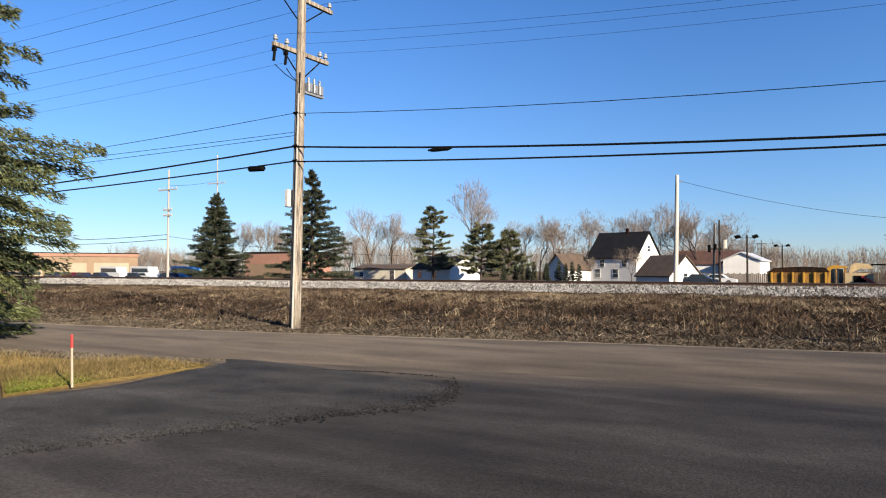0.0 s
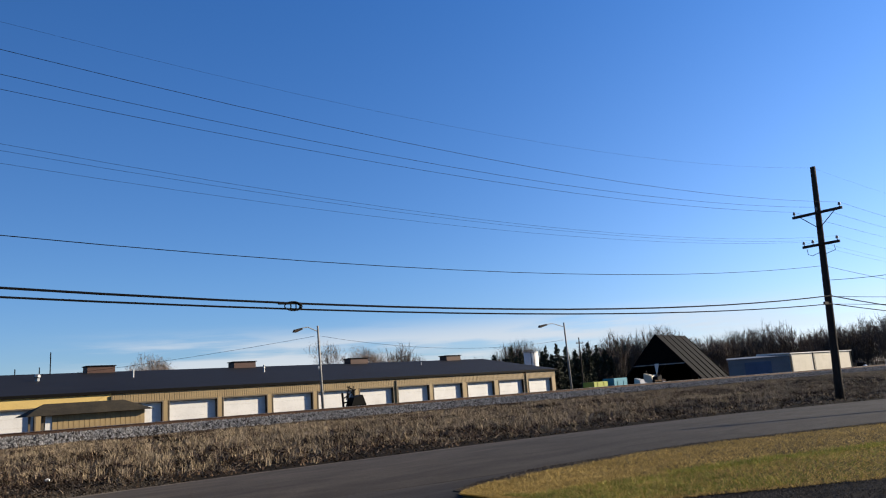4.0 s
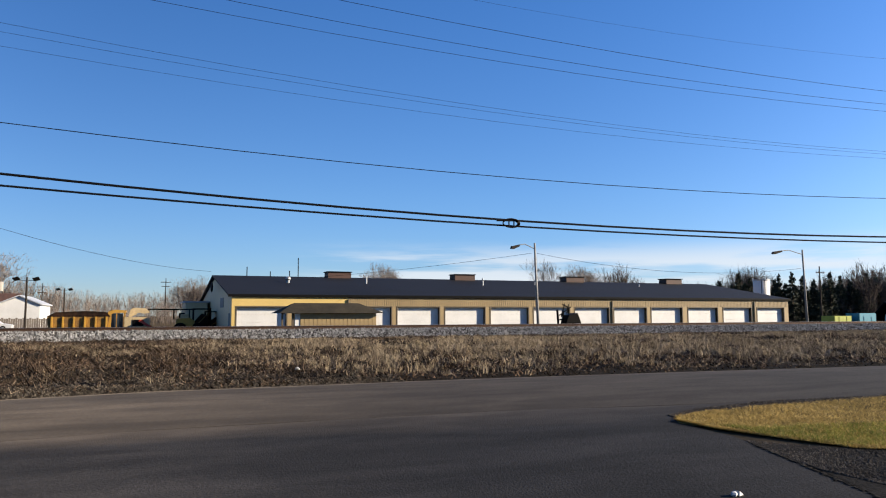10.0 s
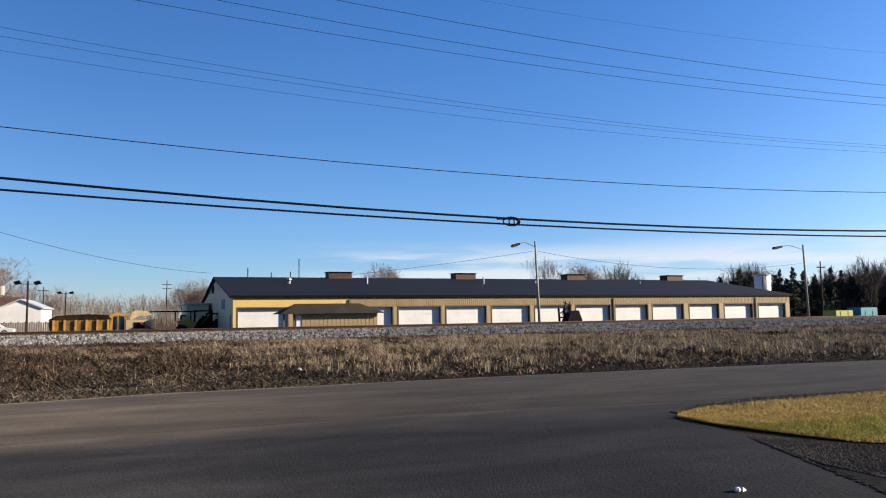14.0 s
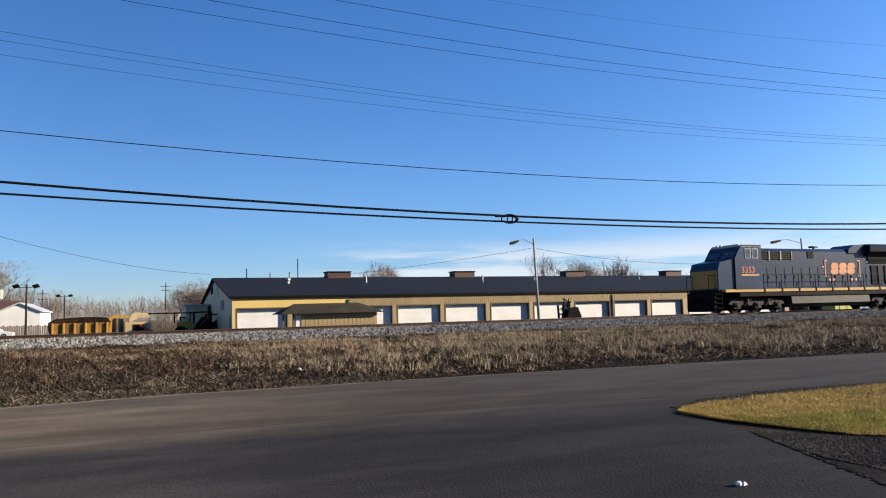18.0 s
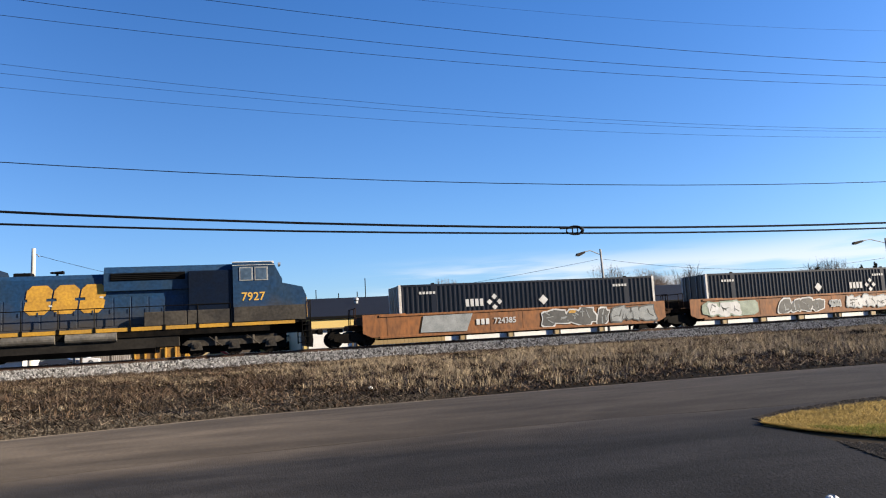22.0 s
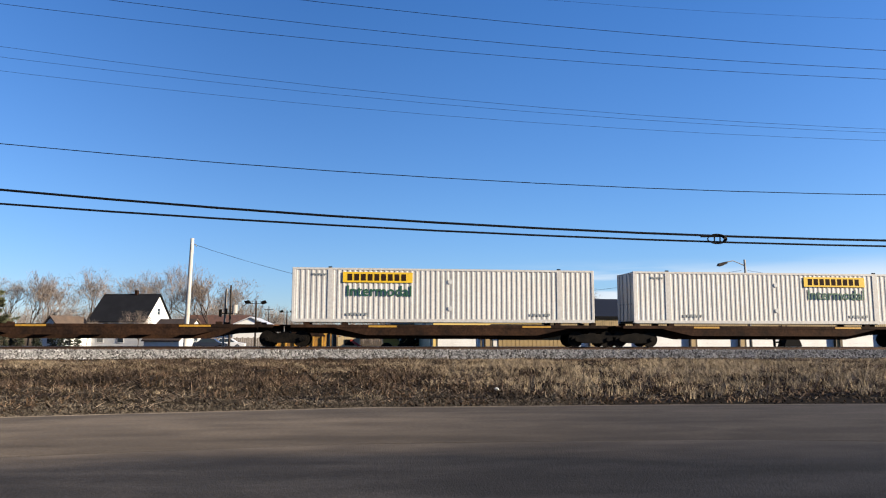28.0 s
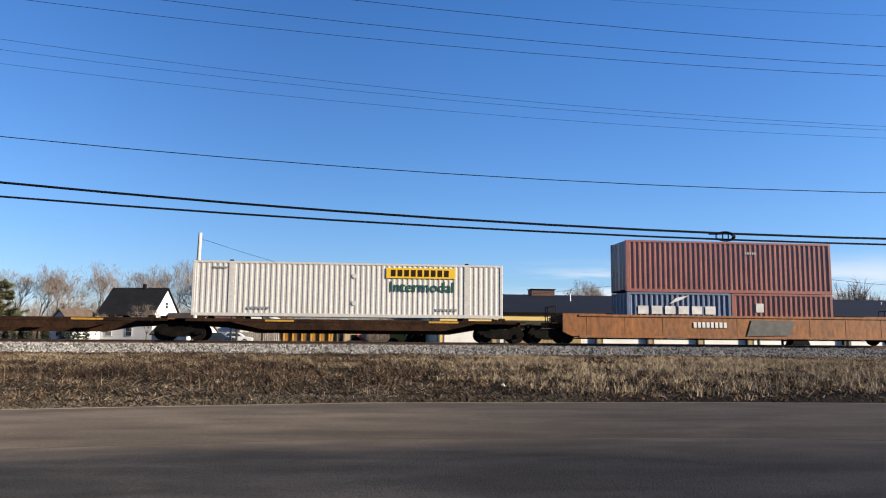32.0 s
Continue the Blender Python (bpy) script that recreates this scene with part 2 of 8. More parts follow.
# dark tone puts backlight into the right-hand poles; other dark posts share it
M["pole_dark"] = mat("dark_backlit_pole", (0.03744, 0.02995, 0.02496), (0.02496, 0.02097, 0.01797), 0.85, scale=1.2, fine=14, var=0.3, bump=0.6, stretch=(4, 4, 0.35), spec=0.08)
M["pole_pale"] = mat("bleached_pole", (0.4018, 0.3758, 0.337), (0.2981, 0.2786, 0.2462), 0.88, scale=1.2, fine=14, var=0.25, bump=0.5, stretch=(4, 4, 0.35))
M["pole_grey"] = mat("silvered_pole", (0.3448, 0.3182, 0.2785), (0.2254, 0.2055, 0.179), 0.88, scale=1.2, fine=14, var=0.25, bump=0.5, stretch=(4, 4, 0.35))
M["galv"] = mat("galvanised_steel", (0.2621, 0.2683, 0.2746), rough=0.5, metal=0.6, var=0.15, fine=18, bump=0.1)
M["wire"] = mat("cable", (0.006, 0.006, 0.0066), rough=0.6, var=0.1, bump=0.0, spec=0.06)
M["porcelain"] = mat("grey_porcelain", (0.234, 0.2418, 0.2574), rough=0.35, var=0.1, bump=0.0)
M["black"] = mat("black_iron", (0.0054, 0.005175, 0.00495), rough=0.6, var=0.25, bump=0.15, spec=0.04)
M["grease"] = mat("grimy_running_gear", (0.0084, 0.00672, 0.00504), (0.00252, 0.00231, 0.0021), 0.65, scale=2, fine=12, var=0.3, bump=0.4, spec=0.05)
M["blue"] = mat("blue_loco_paint", (0.004096, 0.01868, 0.05543), (0.004339, 0.01326, 0.03253), 0.34, scale=0.5, fine=7, var=0.35, bump=0.05, spec=0.3)
M["bluegrey"] = mat("grimy_blue_paint", (0.010, 0.035, 0.085), (0.016, 0.034, 0.062), 0.4, scale=0.6, fine=7, var=0.3, bump=0.05, spec=0.2)


def track_dirt(m, z0, z1, dirt):
    """Brown road dirt, thick at the sill and thinning upwards along an uneven line."""
    N, L = m.node_tree.nodes, m.node_tree.links
    p = N["Principled BSDF"]
    old = p.inputs["Base Color"].links[0].from_socket
    co = N.new("ShaderNodeTexCoord")
    sp = N.new("ShaderNodeSeparateXYZ")
    L.new(co.outputs["Object"], sp.inputs[0])
    nz = N.new("ShaderNodeTexNoise")
    nz.inputs["Scale"].default_value, nz.inputs["Detail"].default_value = 1.1, 7.0
    L.new(co.outputs["Object"], nz.inputs["Vector"])
    ad = N.new("ShaderNodeMath")
    ad.operation = "MULTIPLY_ADD"
    L.new(nz.outputs["Fac"], ad.inputs[0])
    ad.inputs[1].default_value = -1.6
    L.new(sp.outputs["Z"], ad.inputs[2])
    r = N.new("ShaderNodeMapRange")
    for k, v in (("From Min", z0 - 0.8), ("From Max", z1 - 0.8), ("To Min", 0.85), ("To Max", 0.0)):
        r.inputs[k].default_value = v
    L.new(ad.outputs[0], r.inputs["Value"])
    mx = N.new("ShaderNodeMix")
    mx.data_type = "RGBA"
    L.new(r.outputs["Result"], mx.inputs[0])
    L.new(old, mx.inputs[6])
    mx.inputs[7].default_value = (*dirt, 1)
    L.new(mx.outputs[2], p.inputs["Base Color"])


track_dirt(M["bluegrey"], 1.7, 2.9, (0.043, 0.036, 0.028))
# roof paint; also puts a cast shadow into the cabinet behind the cab
M["darkblue"] = mat("dark_blue_roof_and_shade", (0.003, 0.0075, 0.02), (0.004, 0.0065, 0.013), 0.4, scale=0.6, fine=8, var=0.3, bump=0.05, spec=0.12)
M["yellow"] = mat("yellow_paint", (0.372, 0.198, 0.018), (0.27, 0.15, 0.024), 0.5, scale=0.8, fine=12, var=0.2, bump=0.05)
M["locogrey"] = mat("loco_grey_paint", (0.2188, 0.2253, 0.2253), (0.1544, 0.1576, 0.1576), 0.5, scale=0.6, fine=9, var=0.25, bump=0.05)
M["tank"] = mat("fuel_tank_grime", (0.01638, 0.01456, 0.01201), (0.008008, 0.00728, 0.006552), 0.6, scale=0.7, fine=8, var=0.3, bump=0.2, spec=0.08)
M["tankgrey"] = mat("dusty_fuel_tank_paint", (0.05, 0.047, 0.043), (0.028, 0.026, 0.024), 0.6, scale=0.7, fine=8, var=0.25, bump=0.1, spec=0.12)
M["glass"] = glass_mat("window_glass")
M["rust"] = mat("rusty_well_car_paint", (0.1999, 0.07022, 0.01285), (0.08499, 0.03392, 0.01028), 0.72, scale=0.7, fine=5, var=0.4, bump=0.25, contrast=1.1, stretch=(1, 1, 0.45))
M["rustdk"] = mat("dark_rusted_steel", (0.034, 0.017, 0.0095), (0.010, 0.0065, 0.005), 0.8, scale=0.7, fine=9, var=0.35, bump=0.4, spec=0.06)
M["navy"] = mat("navy_container_paint", (0.003168, 0.004158, 0.009504), (0.002178, 0.002772, 0.006336), 0.36, scale=0.5, fine=9, var=0.25, bump=0.03, spec=0.4)
M["navypale"] = mat("worn_grey_container_paint", (0.01361, 0.01452, 0.01543), (0.008166, 0.009078, 0.009984), 0.4, scale=0.5, fine=9, var=0.25, bump=0.03, spec=0.8)
M["white"] = mat("white_container_paint", (0.3799, 0.369, 0.3516), (0.3309, 0.3189, 0.2984), 0.55, scale=0.6, fine=8, var=0.14, bump=0.06, contrast=0.8)
M["brown"] = mat("brown_container_paint", (0.1894, 0.0619, 0.04005), (0.1384, 0.04369, 0.02913), 0.3, scale=0.6, fine=9, var=0.2, bump=0.08, spec=0.8)
M["contblue"] = mat("blue_container_paint", (0.06, 0.09, 0.155), (0.048, 0.07, 0.12), 0.55, scale=0.6, fine=9, var=0.2, bump=0.08)
M["signyellow"] = mat("yellow_sign_paint", (0.5304, 0.3315, 0.01326), rough=0.5, var=0.1, fine=9, bump=0.0)
M["green"] = mat("green_letter_paint", (0.0117, 0.0585, 0.0312), rough=0.5, var=0.1, bump=0.0)
M["markwhite"] = mat("white_marking_paint", (0.4212, 0.4212, 0.4095), (0.2925, 0.2925, 0.2867), rough=0.6, var=0.15, bump=0.0)
M["markgrey"] = mat("grey_marking_paint", (0.2106, 0.2223, 0.2223), (0.1404, 0.1521, 0.1521), rough=0.6, var=0.3, bump=0.0, scale=1.5)
M["markgreen"] = mat("pale_green_spray_paint", (0.2106, 0.2457, 0.193), (0.1287, 0.158, 0.117), rough=0.6, var=0.25, bump=0.0, scale=1.5)
M["markdark"] = mat("dark_spray_paint", (0.0585, 0.0585, 0.0546), (0.0273, 0.0273, 0.0273), rough=0.6, var=0.25, bump=0.0, scale=1.5)
M["markred"] = mat("red_marking_paint", (0.429, 0.0468, 0.0234), rough=0.6, var=0.2, bump=0.0)
M["marknum"] = mat("gold_number_paint", (0.476, 0.272, 0.04675), rough=0.55, var=0.1, bump=0.0)
M["siding"] = mat("tan_steel_siding", (0.2494, 0.1787, 0.0831), (0.2161, 0.1538, 0.07065), 0.6, scale=0.4, fine=12, var=0.14, bump=0.1)
M["sidingy"] = mat("yellow_steel_siding", (0.468, 0.3354, 0.1092), (0.4212, 0.3003, 0.0975), 0.6, scale=0.4, fine=12, var=0.12, bump=0.1)
M["gable"] = mat("pale_steel_siding", (0.5772, 0.468, 0.2886), (0.5148, 0.4212, 0.2574), 0.6, scale=0.4, fine=12, var=0.12, bump=0.1)
# stretched streaks in the roof colour stand in for its sheen
M["roofdk"] = mat("dark_grey_shingle_roof", (0.01056, 0.011, 0.01364), (0.00572, 0.00594, 0.00748), 0.7, scale=0.25, fine=9, var=0.3, bump=0.3, spec=0.12, contrast=0.9, stretch=(0.5, 2, 1))
M["door"] = mat("white_door_panel", (0.5304, 0.5236, 0.5032), (0.476, 0.4692, 0.4488), 0.5, scale=0.8, fine=10, var=0.08, bump=0.03)
M["trim"] = mat("brown_trim", (0.09, 0.0675, 0.0405), rough=0.7, var=0.15)
M["vent"] = mat("rust_brown_vent", (0.05616, 0.0234, 0.01521), (0.03978, 0.01755, 0.0117), 0.7, scale=1, fine=10, var=0.2)


# ---- mesh tools ----
class Shape:
    """Vertices and faces of one mesh, gathered piece by piece."""

    def __init__(self):
        self.v, self.f = [], []

    def add(self, vs, fs):
        k = len(self.v)
        self.v += [tuple(p) for p in vs]
        self.f += [tuple(i + k for i in q) for q in fs]
        return self

    def box(self, x0, x1, y0, y1, z0, z1, b=0.0):
        """A box; b cuts its four upright and eight level edges."""
        if b <= 0:
            vs = [(x, y, z) for z in (z0, z1) for x, y in ((x0, y0), (x1, y0), (x1, y1), (x0, y1))]
            return self.add(vs, [(3, 2, 1, 0), (4, 5, 6, 7), (0, 1, 5, 4), (1, 2, 6, 5), (2, 3, 7, 6), (3, 0, 4, 7)])
        rings = []
        for z, e in ((z0, b), (z0 + b, 0), (z1 - b, 0), (z1, b)):
            a0, a1, c0, c1 = x0 + e, x1 - e, y0 + e, y1 - e
            rings.append([(a0 + b, c0, z), (a1 - b, c0, z), (a1, c0 + b, z), (a1, c1 - b, z),
                          (a1 - b, c1, z), (a0 + b, c1, z), (a0, c1 - b, z), (a0, c0 + b, z)])
        fs = [tuple(range(7, -1, -1)), tuple(range(24, 32))]
        for r in range(3):
            for i in range(8):
                j = (i + 1) % 8
                fs.append((r * 8 + i, r * 8 + j, r * 8 + 8 + j, r * 8 + 8 + i))
        return self.add([p for r in rings for p in r], fs)

    def tube(self, p0, p1, r0, r1=None, n=8, caps=True):
        r1 = r0 if r1 is None else r1
        p0, p1 = Vector(p0), Vector(p1)
        d = (p1 - p0).normalized()
        s = d.orthogonal().normalized()
        t = d.cross(s)
        vs = []
        for p, r in ((p0, r0), (p1, r1)):
            for i in range(n):
                a = 2 * math.pi * i / n
                vs.append(p + s * (r * math.cos(a)) + t * (r * math.sin(a)))
        fs = [(i, (i + 1) % n, n + (i + 1) % n, n + i) for i in range(n)]
        if caps:
            fs += [tuple(range(n - 1, -1, -1)), tuple(range(n, 2 * n))]
        return self.add(vs, fs)

    def line(self, pts, r, n=5):
        """One bent tube along pts."""
        pts = [Vector(p) for p in pts]
        vs = []
        for i, p in enumerate(pts):
            d = (pts[min(i + 1, len(pts) - 1)] - pts[max(i - 1, 0)]).normalized()
            s = d.cross(Vector((0.13, 0.31, 0.94))).normalized()
            q = d.cross(s)
            vs += [p + s * (r * math.cos(2 * math.pi * k / n)) + q * (r * math.sin(2 * math.pi * k / n)) for k in range(n)]
        fs = [(i * n + k, i * n + (k + 1) % n, i * n + n + (k + 1) % n, i * n + n + k) for i in range(len(pts) - 1) for k in range(n)]
        fs += [tuple(range(n - 1, -1, -1)), tuple(range(len(vs) - n, len(vs)))]
        return self.add(vs, fs)

    def prism(self, poly, y0, y1, axis="y"):
        """A closed outline in x and z (or y and z, or x and y), pushed along the third axis."""
        def at(a, b, c):
            return (a, c, b) if axis == "y" else (c, a, b) if axis == "x" else (a, b, c)
        n = len(poly)
        area = sum(poly[i][0] * poly[(i + 1) % n][1] - poly[(i + 1) % n][0] * poly[i][1] for i in range(n))
        if (area > 0) == (axis == "y"):
            poly = list(poly)
        else:
            poly = list(poly)[::-1]
        vs = [at(a, b, y0) for a, b in poly] + [at(a, b, y1) for a, b in poly]
        fs = [tuple(range(n)), tuple(range(2 * n - 1, n - 1, -1))]
        fs += [((i + 1) % n, i, n + i, n + (i + 1) % n) for i in range(n)]
        return self.add(vs, fs)

    def ball(self, c, rx, ry=None, rz=None, n=8, m=5):
        ry, rz = ry or rx, rz or rx
        vs, fs = [], []
        for j in range(m + 1):
            a = math.pi * j / m - math.pi / 2
            for i in range(n):
                b = 2 * math.pi * i / n
                vs.append((c[0] + rx * math.cos(a) * math.cos(b), c[1] + ry * math.cos(a) * math.sin(b), c[2] + rz * math.sin(a)))
        for j in range(m):
            for i in range(n):
                fs.append((j * n + i, j * n + (i + 1) % n, (j + 1) * n + (i + 1) % n, (j + 1) * n + i))
        return self.add(vs, fs)

    def turned(self, k, m):
        """Moves all from vertex k on by the matrix m."""
        self.v[k:] = [tuple(m @ Vector(p)) for p in self.v[k:]]
        return self

    def mesh(self, name, material, smooth=False):
        me = bpy.data.meshes.new(name)
        me.from_pydata(self.v, [], self.f)
        me.materials.append(material)
        if smooth:
            me.polygons.foreach_set("use_smooth", [True] * len(me.polygons))
        me.update()
        return me


def part(name, shape, material, parent, label="", smooth=False, at=None):
    """One mesh object under a thing or a part; shape: a Shape, or mesh data to share."""
    me = shape if isinstance(shape, bpy.types.Mesh) else shape.mesh(name, material, smooth)
    ob = new(name, me)
    ob.parent = parent
    if at is not None:
        ob.matrix_basis = at
    if label:
        ob["label"] = label
    return ob


def thing(name, m, label, category, group="", kind=""):
    ob = new(name)
    ob.empty_display_size = 0.3
    ob.matrix_basis = m
    return tagged(ob, label, category, group, kind)


def solo(name, shape, material, label="", category="", kind="", group="", smooth=False):
    me = shape if isinstance(shape, bpy.types.Mesh) else shape.mesh(name, material, smooth)
    return tagged(new(name, me), label, category, group, kind)


def cloud_mesh(name, verts, faces_n, material):
    """A mesh from numpy arrays: verts (n, k, 3), each row one face of k corners."""
    n, k, _ = verts.shape
    me = bpy.data.meshes.new(name)
    me.vertices.add(n * k)
    me.vertices.foreach_set("co", verts.reshape(-1).astype(np.float32))
    me.loops.add(n * k)
    me.loops.foreach_set("vertex_index", np.arange(n * k, dtype=np.int32))
    me.polygons.add(n)
    me.polygons.foreach_set("loop_start", np.arange(0, n * k, k, dtype=np.int32))
    me.materials.append(material)
    me.update(calc_edges=True)
    me.validate()
    return me


def curve_at(table, x):
    return float(np.interp(x, [a for a, _ in table], [b for _, b in table]))


def lettering(name, words, size, material, parent, m, label=""):
    """Raised letters in the built-in font, as a mesh; their left foot at m, reading along its x, standing along its y."""
    cu = bpy.data.curves.new(name, "FONT")
    cu.body, cu.size, cu.extrude, cu.resolution_u, cu.offset = words, size, 0.006, 2, 0.014 * size
    tmp = bpy.data.objects.new(name, cu)
    me = bpy.data.meshes.new_from_object(tmp)
    bpy.data.objects.remove(tmp)
    me.materials.clear()
    me.materials.append(material)
    return part(name, me, material, parent, label, at=m)


FACE = pose(0, 0, 0, 90, 0, 0)   # turns lettering upright, read from the -y side

# ---- the ground, the road and the verge ----
ROAD_FAR = ((-80, 8.0), (-60, 9.6), (-40, 11.2), (-23.5, 13.0), (-17, 13.8), (-10.5, 15.2), (-6, 16.3), (0, 17.4),
            (8, 17.5), (14, 17.2), (22, 16.6), (27, 15.9), (34.5, 13.6), (45, 10.6), (60, 6.2), (90, -3), (130, -15))
ROAD_NEAR = ((-80, 2.4), (-60, 4.2), (-40, 6.2), (-23, 7.7), (-16, 8.5), (-11.7, 9.2), (-10.4, 9.6), (-6, 10.7), (0, 11.7),
             (6, 11.6), (8.2, 11.2), (11, 10.9), (16, 10.6), (22, 8.65), (27, 6.8), (40, 2.9), (60, -2.0), (90, -11), (130, -23))
RAIL_TOP = 1.12
TRACK_Y = 40.5


def far_edge(x):
    return curve_at(ROAD_FAR, x)


def near_edge(x):
    return curve_at(ROAD_NEAR, x)


def ground_z(x, y):
    toe = far_edge(x) + 0.3
    if y <= toe:
        return 0.0
    if y < 36.4:
        u = (y - toe) / (36.4 - toe)
        return 0.5 * u ** 0.8 + 0.06 * math.sin(x * 0.7 + y * 1.3) * u * (1 - u) * 4
    prof = ((36.4, 0.5), (38.6, 0.86), (42.4, 0.86), (45.5, 0.05), (60, -0.15), (200, -0.15), (3000, 0.0))
    return curve_at(prof, y)


def sheet(name, xs, ys, zf, material, label, kind="structure", drop=0.0):
    """A grid over xs and ys(x), at zf(x, y); drop adds a skirt round it."""
    s = Shape()
    rows = [ys(x) for x in xs]
    n = len(rows[0])
    vs = [(x, y, zf(x, y)) for x, row in zip(xs, rows) for y in row]
    fs = [(i * n + j, (i + 1) * n + j, (i + 1) * n + j + 1, i * n + j + 1) for i in range(len(xs) - 1) for j in range(n - 1)]
    s.add(vs, fs)
    if drop:
        ring = [i * n for i in range(len(xs))] + [(len(xs) - 1) * n + j for j in range(1, n)]
        ring += [i * n + n - 1 for i in range(len(xs) - 2, -1, -1)] + [j for j in range(n - 2, 0, -1)]
        k = len(s.v)
        s.v += [(s.v[i][0], s.v[i][1], s.v[i][2] - drop) for i in ring]
        m = len(ring)
        s.f += [(ring[i], k + i, k + (i + 1) % m, ring[(i + 1) % m]) for i in range(m)]
    return solo(name, s, material, label, name.replace("_", " "), kind, smooth=not drop)


gx = [-3000, -1500, -700, -400, -250, -170, -120, -95] + list(np.arange(-80, 81, 2.0)) + [95, 120, 170, 250, 400, 700, 1500, 3000]
gy = [-3000, -800, -200, -60, -20, -5, 2] + list(np.arange(5, 48, 0.75)) + [50, 60, 80, 120, 200, 400, 900, 3000]
sheet("ground", gx, lambda x: gy, ground_z, M["ground"], "flat winter ground of brown soil and dry grass")
vx = list(np.arange(-90, -60, 1.5)) + list(np.arange(-60, 70, 0.4)) + list(np.arange(70, 150, 1.5))


def verge_z(x, y):
    """Lumps of matted growth, lower by the road and by the ballast."""
    k = min(1.0, max(0.0, (y - far_edge(x)) * 0.35), max(0.25, (36.8 - y) * 0.5))
    return ground_z(x, y) + 0.02 + k * (0.15 * max(0.0, noise.noise((x * 0.7, y * 0.9, 0)) + 0.1) + 0.10 * max(0.0, noise.noise((x * 2.1, y * 2.3, 7))))


sheet("verge", vx, lambda x: list(np.linspace(far_edge(x) - 0.05, 36.8, 62)), verge_z,
      M["verge"], "rough verge of dark soil, gravel and dead weeds beside the railway")


def crown(x, y):
    a, b = near_edge(x), far_edge(x)
    u = min(1, max(0, (y - a) / (b - a)))
    return 0.03 + 0.07 * (1 - (2 * u - 1) ** 2)


sheet("road", list(np.arange(-80, 131, 1.5)), lambda x: [near_edge(x) + (far_edge(x) - near_edge(x)) * u for u in np.linspace(0, 1, 13)],
      crown, M["asphalt"], "worn grey asphalt road without kerbs", drop=0.06)

sheet("road_edge", list(np.arange(-60, 110, 0.5)), lambda x: [far_edge(x) - 0.16 - 0.05 * noise.noise((x * 1.7, 0, 0)), far_edge(x) + 0.03],
      lambda x, y: 0.036, M["edge"], "pale crumbled edge of the road", drop=0.02)
LOT_L = ((-30, -6.5), (0, -9.0), (3.6, -10.2), (5.2, -9.95), (6.7, -9.65), (8.4, -10.05), (9.4, -10.6), (10.0, -11.5))
LOT_R = ((-30, -2.0), (-1, 4.4), (4.8, 6.2), (7.5, 7.3), (8.0, 7.5), (9.3, 7.65), (10.0, 8.0), (10.6, 9.0), (11.2, 10.6))
ys_lot = list(np.arange(-28, 9.01, 0.5))
s = Shape()
cols = 33
for y in ys_lot:
    a, b = curve_at(LOT_L, y), curve_at(LOT_R, y)
    for i in range(cols):
        x = a + (b - a) * i / (cols - 1)
        s.v.append((x, y, 0.016 + 0.012 * noise.noise((x * 0.4, y * 0.4, 3))))
for k in range(1, 5):
    for i in range(cols):
        x0 = curve_at(LOT_L, 9.0) + (curve_at(LOT_R, 9.0) - curve_at(LOT_L, 9.0)) * i / (cols - 1)
        x1 = -11.8 + 22.6 * i / (cols - 1)
        x = x0 + (x1 - x0) * k / 4
        s.v.append((x, 9.0 + (near_edge(x1) + 0.06 - 9.0) * k / 4, 0.016 + 0.003 * k + 0.008 * noise.noise((x * 0.4, 9, 3))))
for j in range(len(ys_lot) + 3):
    for i in range(cols - 1):
        s.f.append((j * cols + i, j * cols + i + 1, (j + 1) * cols + i + 1, (j + 1) * cols + i))
solo("car_park", s, M["lot"], "dark asphalt car park with tyre stains, open to the road", "car park", "structure", smooth=True)

# the newer patch of asphalt by the drive, with a broken edge
PATCH = ((2.0, -7.6), (3.6, -6.8), (4.9, -6.2), (5.8, -5.75), (6.54, -5.35), (7.6, -4.75), (8.6, -4.9), (9.3, -5.3), (9.8, -5.75))
s = Shape()
random.seed(11)
py = list(np.arange(2.0, 9.81, 0.12))
for y in py:
    a = curve_at(LOT_L, y) + 0.15
    b = curve_at(PATCH, y) + random.uniform(-0.07, 0.07)
    b = a + (b - a) * (1.0 if y < 9.0 else max(0.05, 1 - ((y - 9.0) / 0.95) ** 2))
    for i in range(12):
        s.v.append((a + (b - a) * i / 11, y, 0.036 if 0 < i < 11 else 0.012))
s.f += [(j * 12 + i, j * 12 + i + 1, j * 12 + 13 + i, j * 12 + 12 + i) for j in range(len(py) - 1) for i in range(11)]
solo("asphalt_patch", s, M["patch"], "newer black asphalt patch with a cracked, crumbled edge", "asphalt patch", "structure")
s = Shape()
for i in range(420):
    y = 3.0 + 6.6 * random.uniform(0, 1) ** 0.6
    x = curve_at(PATCH, y) + random.gauss(-0.05, 0.10)
    r = random.uniform(0.006, 0.02)
    s.ball((x, y, 0.03), r, r * 0.8, r * 0.6, 5, 3)
for i in range(1300):
    y = random.uniform(3.5, 9.0)
    x = curve_at(PATCH, y) - abs(random.gauss(0, 0.5))
    r = random.uniform(0.005, 0.017)
    s.ball((x, y, 0.036), r, r * 0.8, r * 0.6, 5, 3)
for i in range(170):
    u = random.uniform(0, 1) ** 0.7
    x, y = -5.6 - 2.6 * u, 9.78 + 0.1 * math.sin(math.pi * u) - 0.36 * u * u
    r = random.uniform(0.008, 0.02)
    s.ball((x, y + random.gauss(0, 0.03), 0.036), r * 1.3, r * 0.8, r * 0.5, 5, 3)
solo("asphalt_crumbs", s, M["patch"], "loose black asphalt crumbs along the crack", "rubble", "stuff")

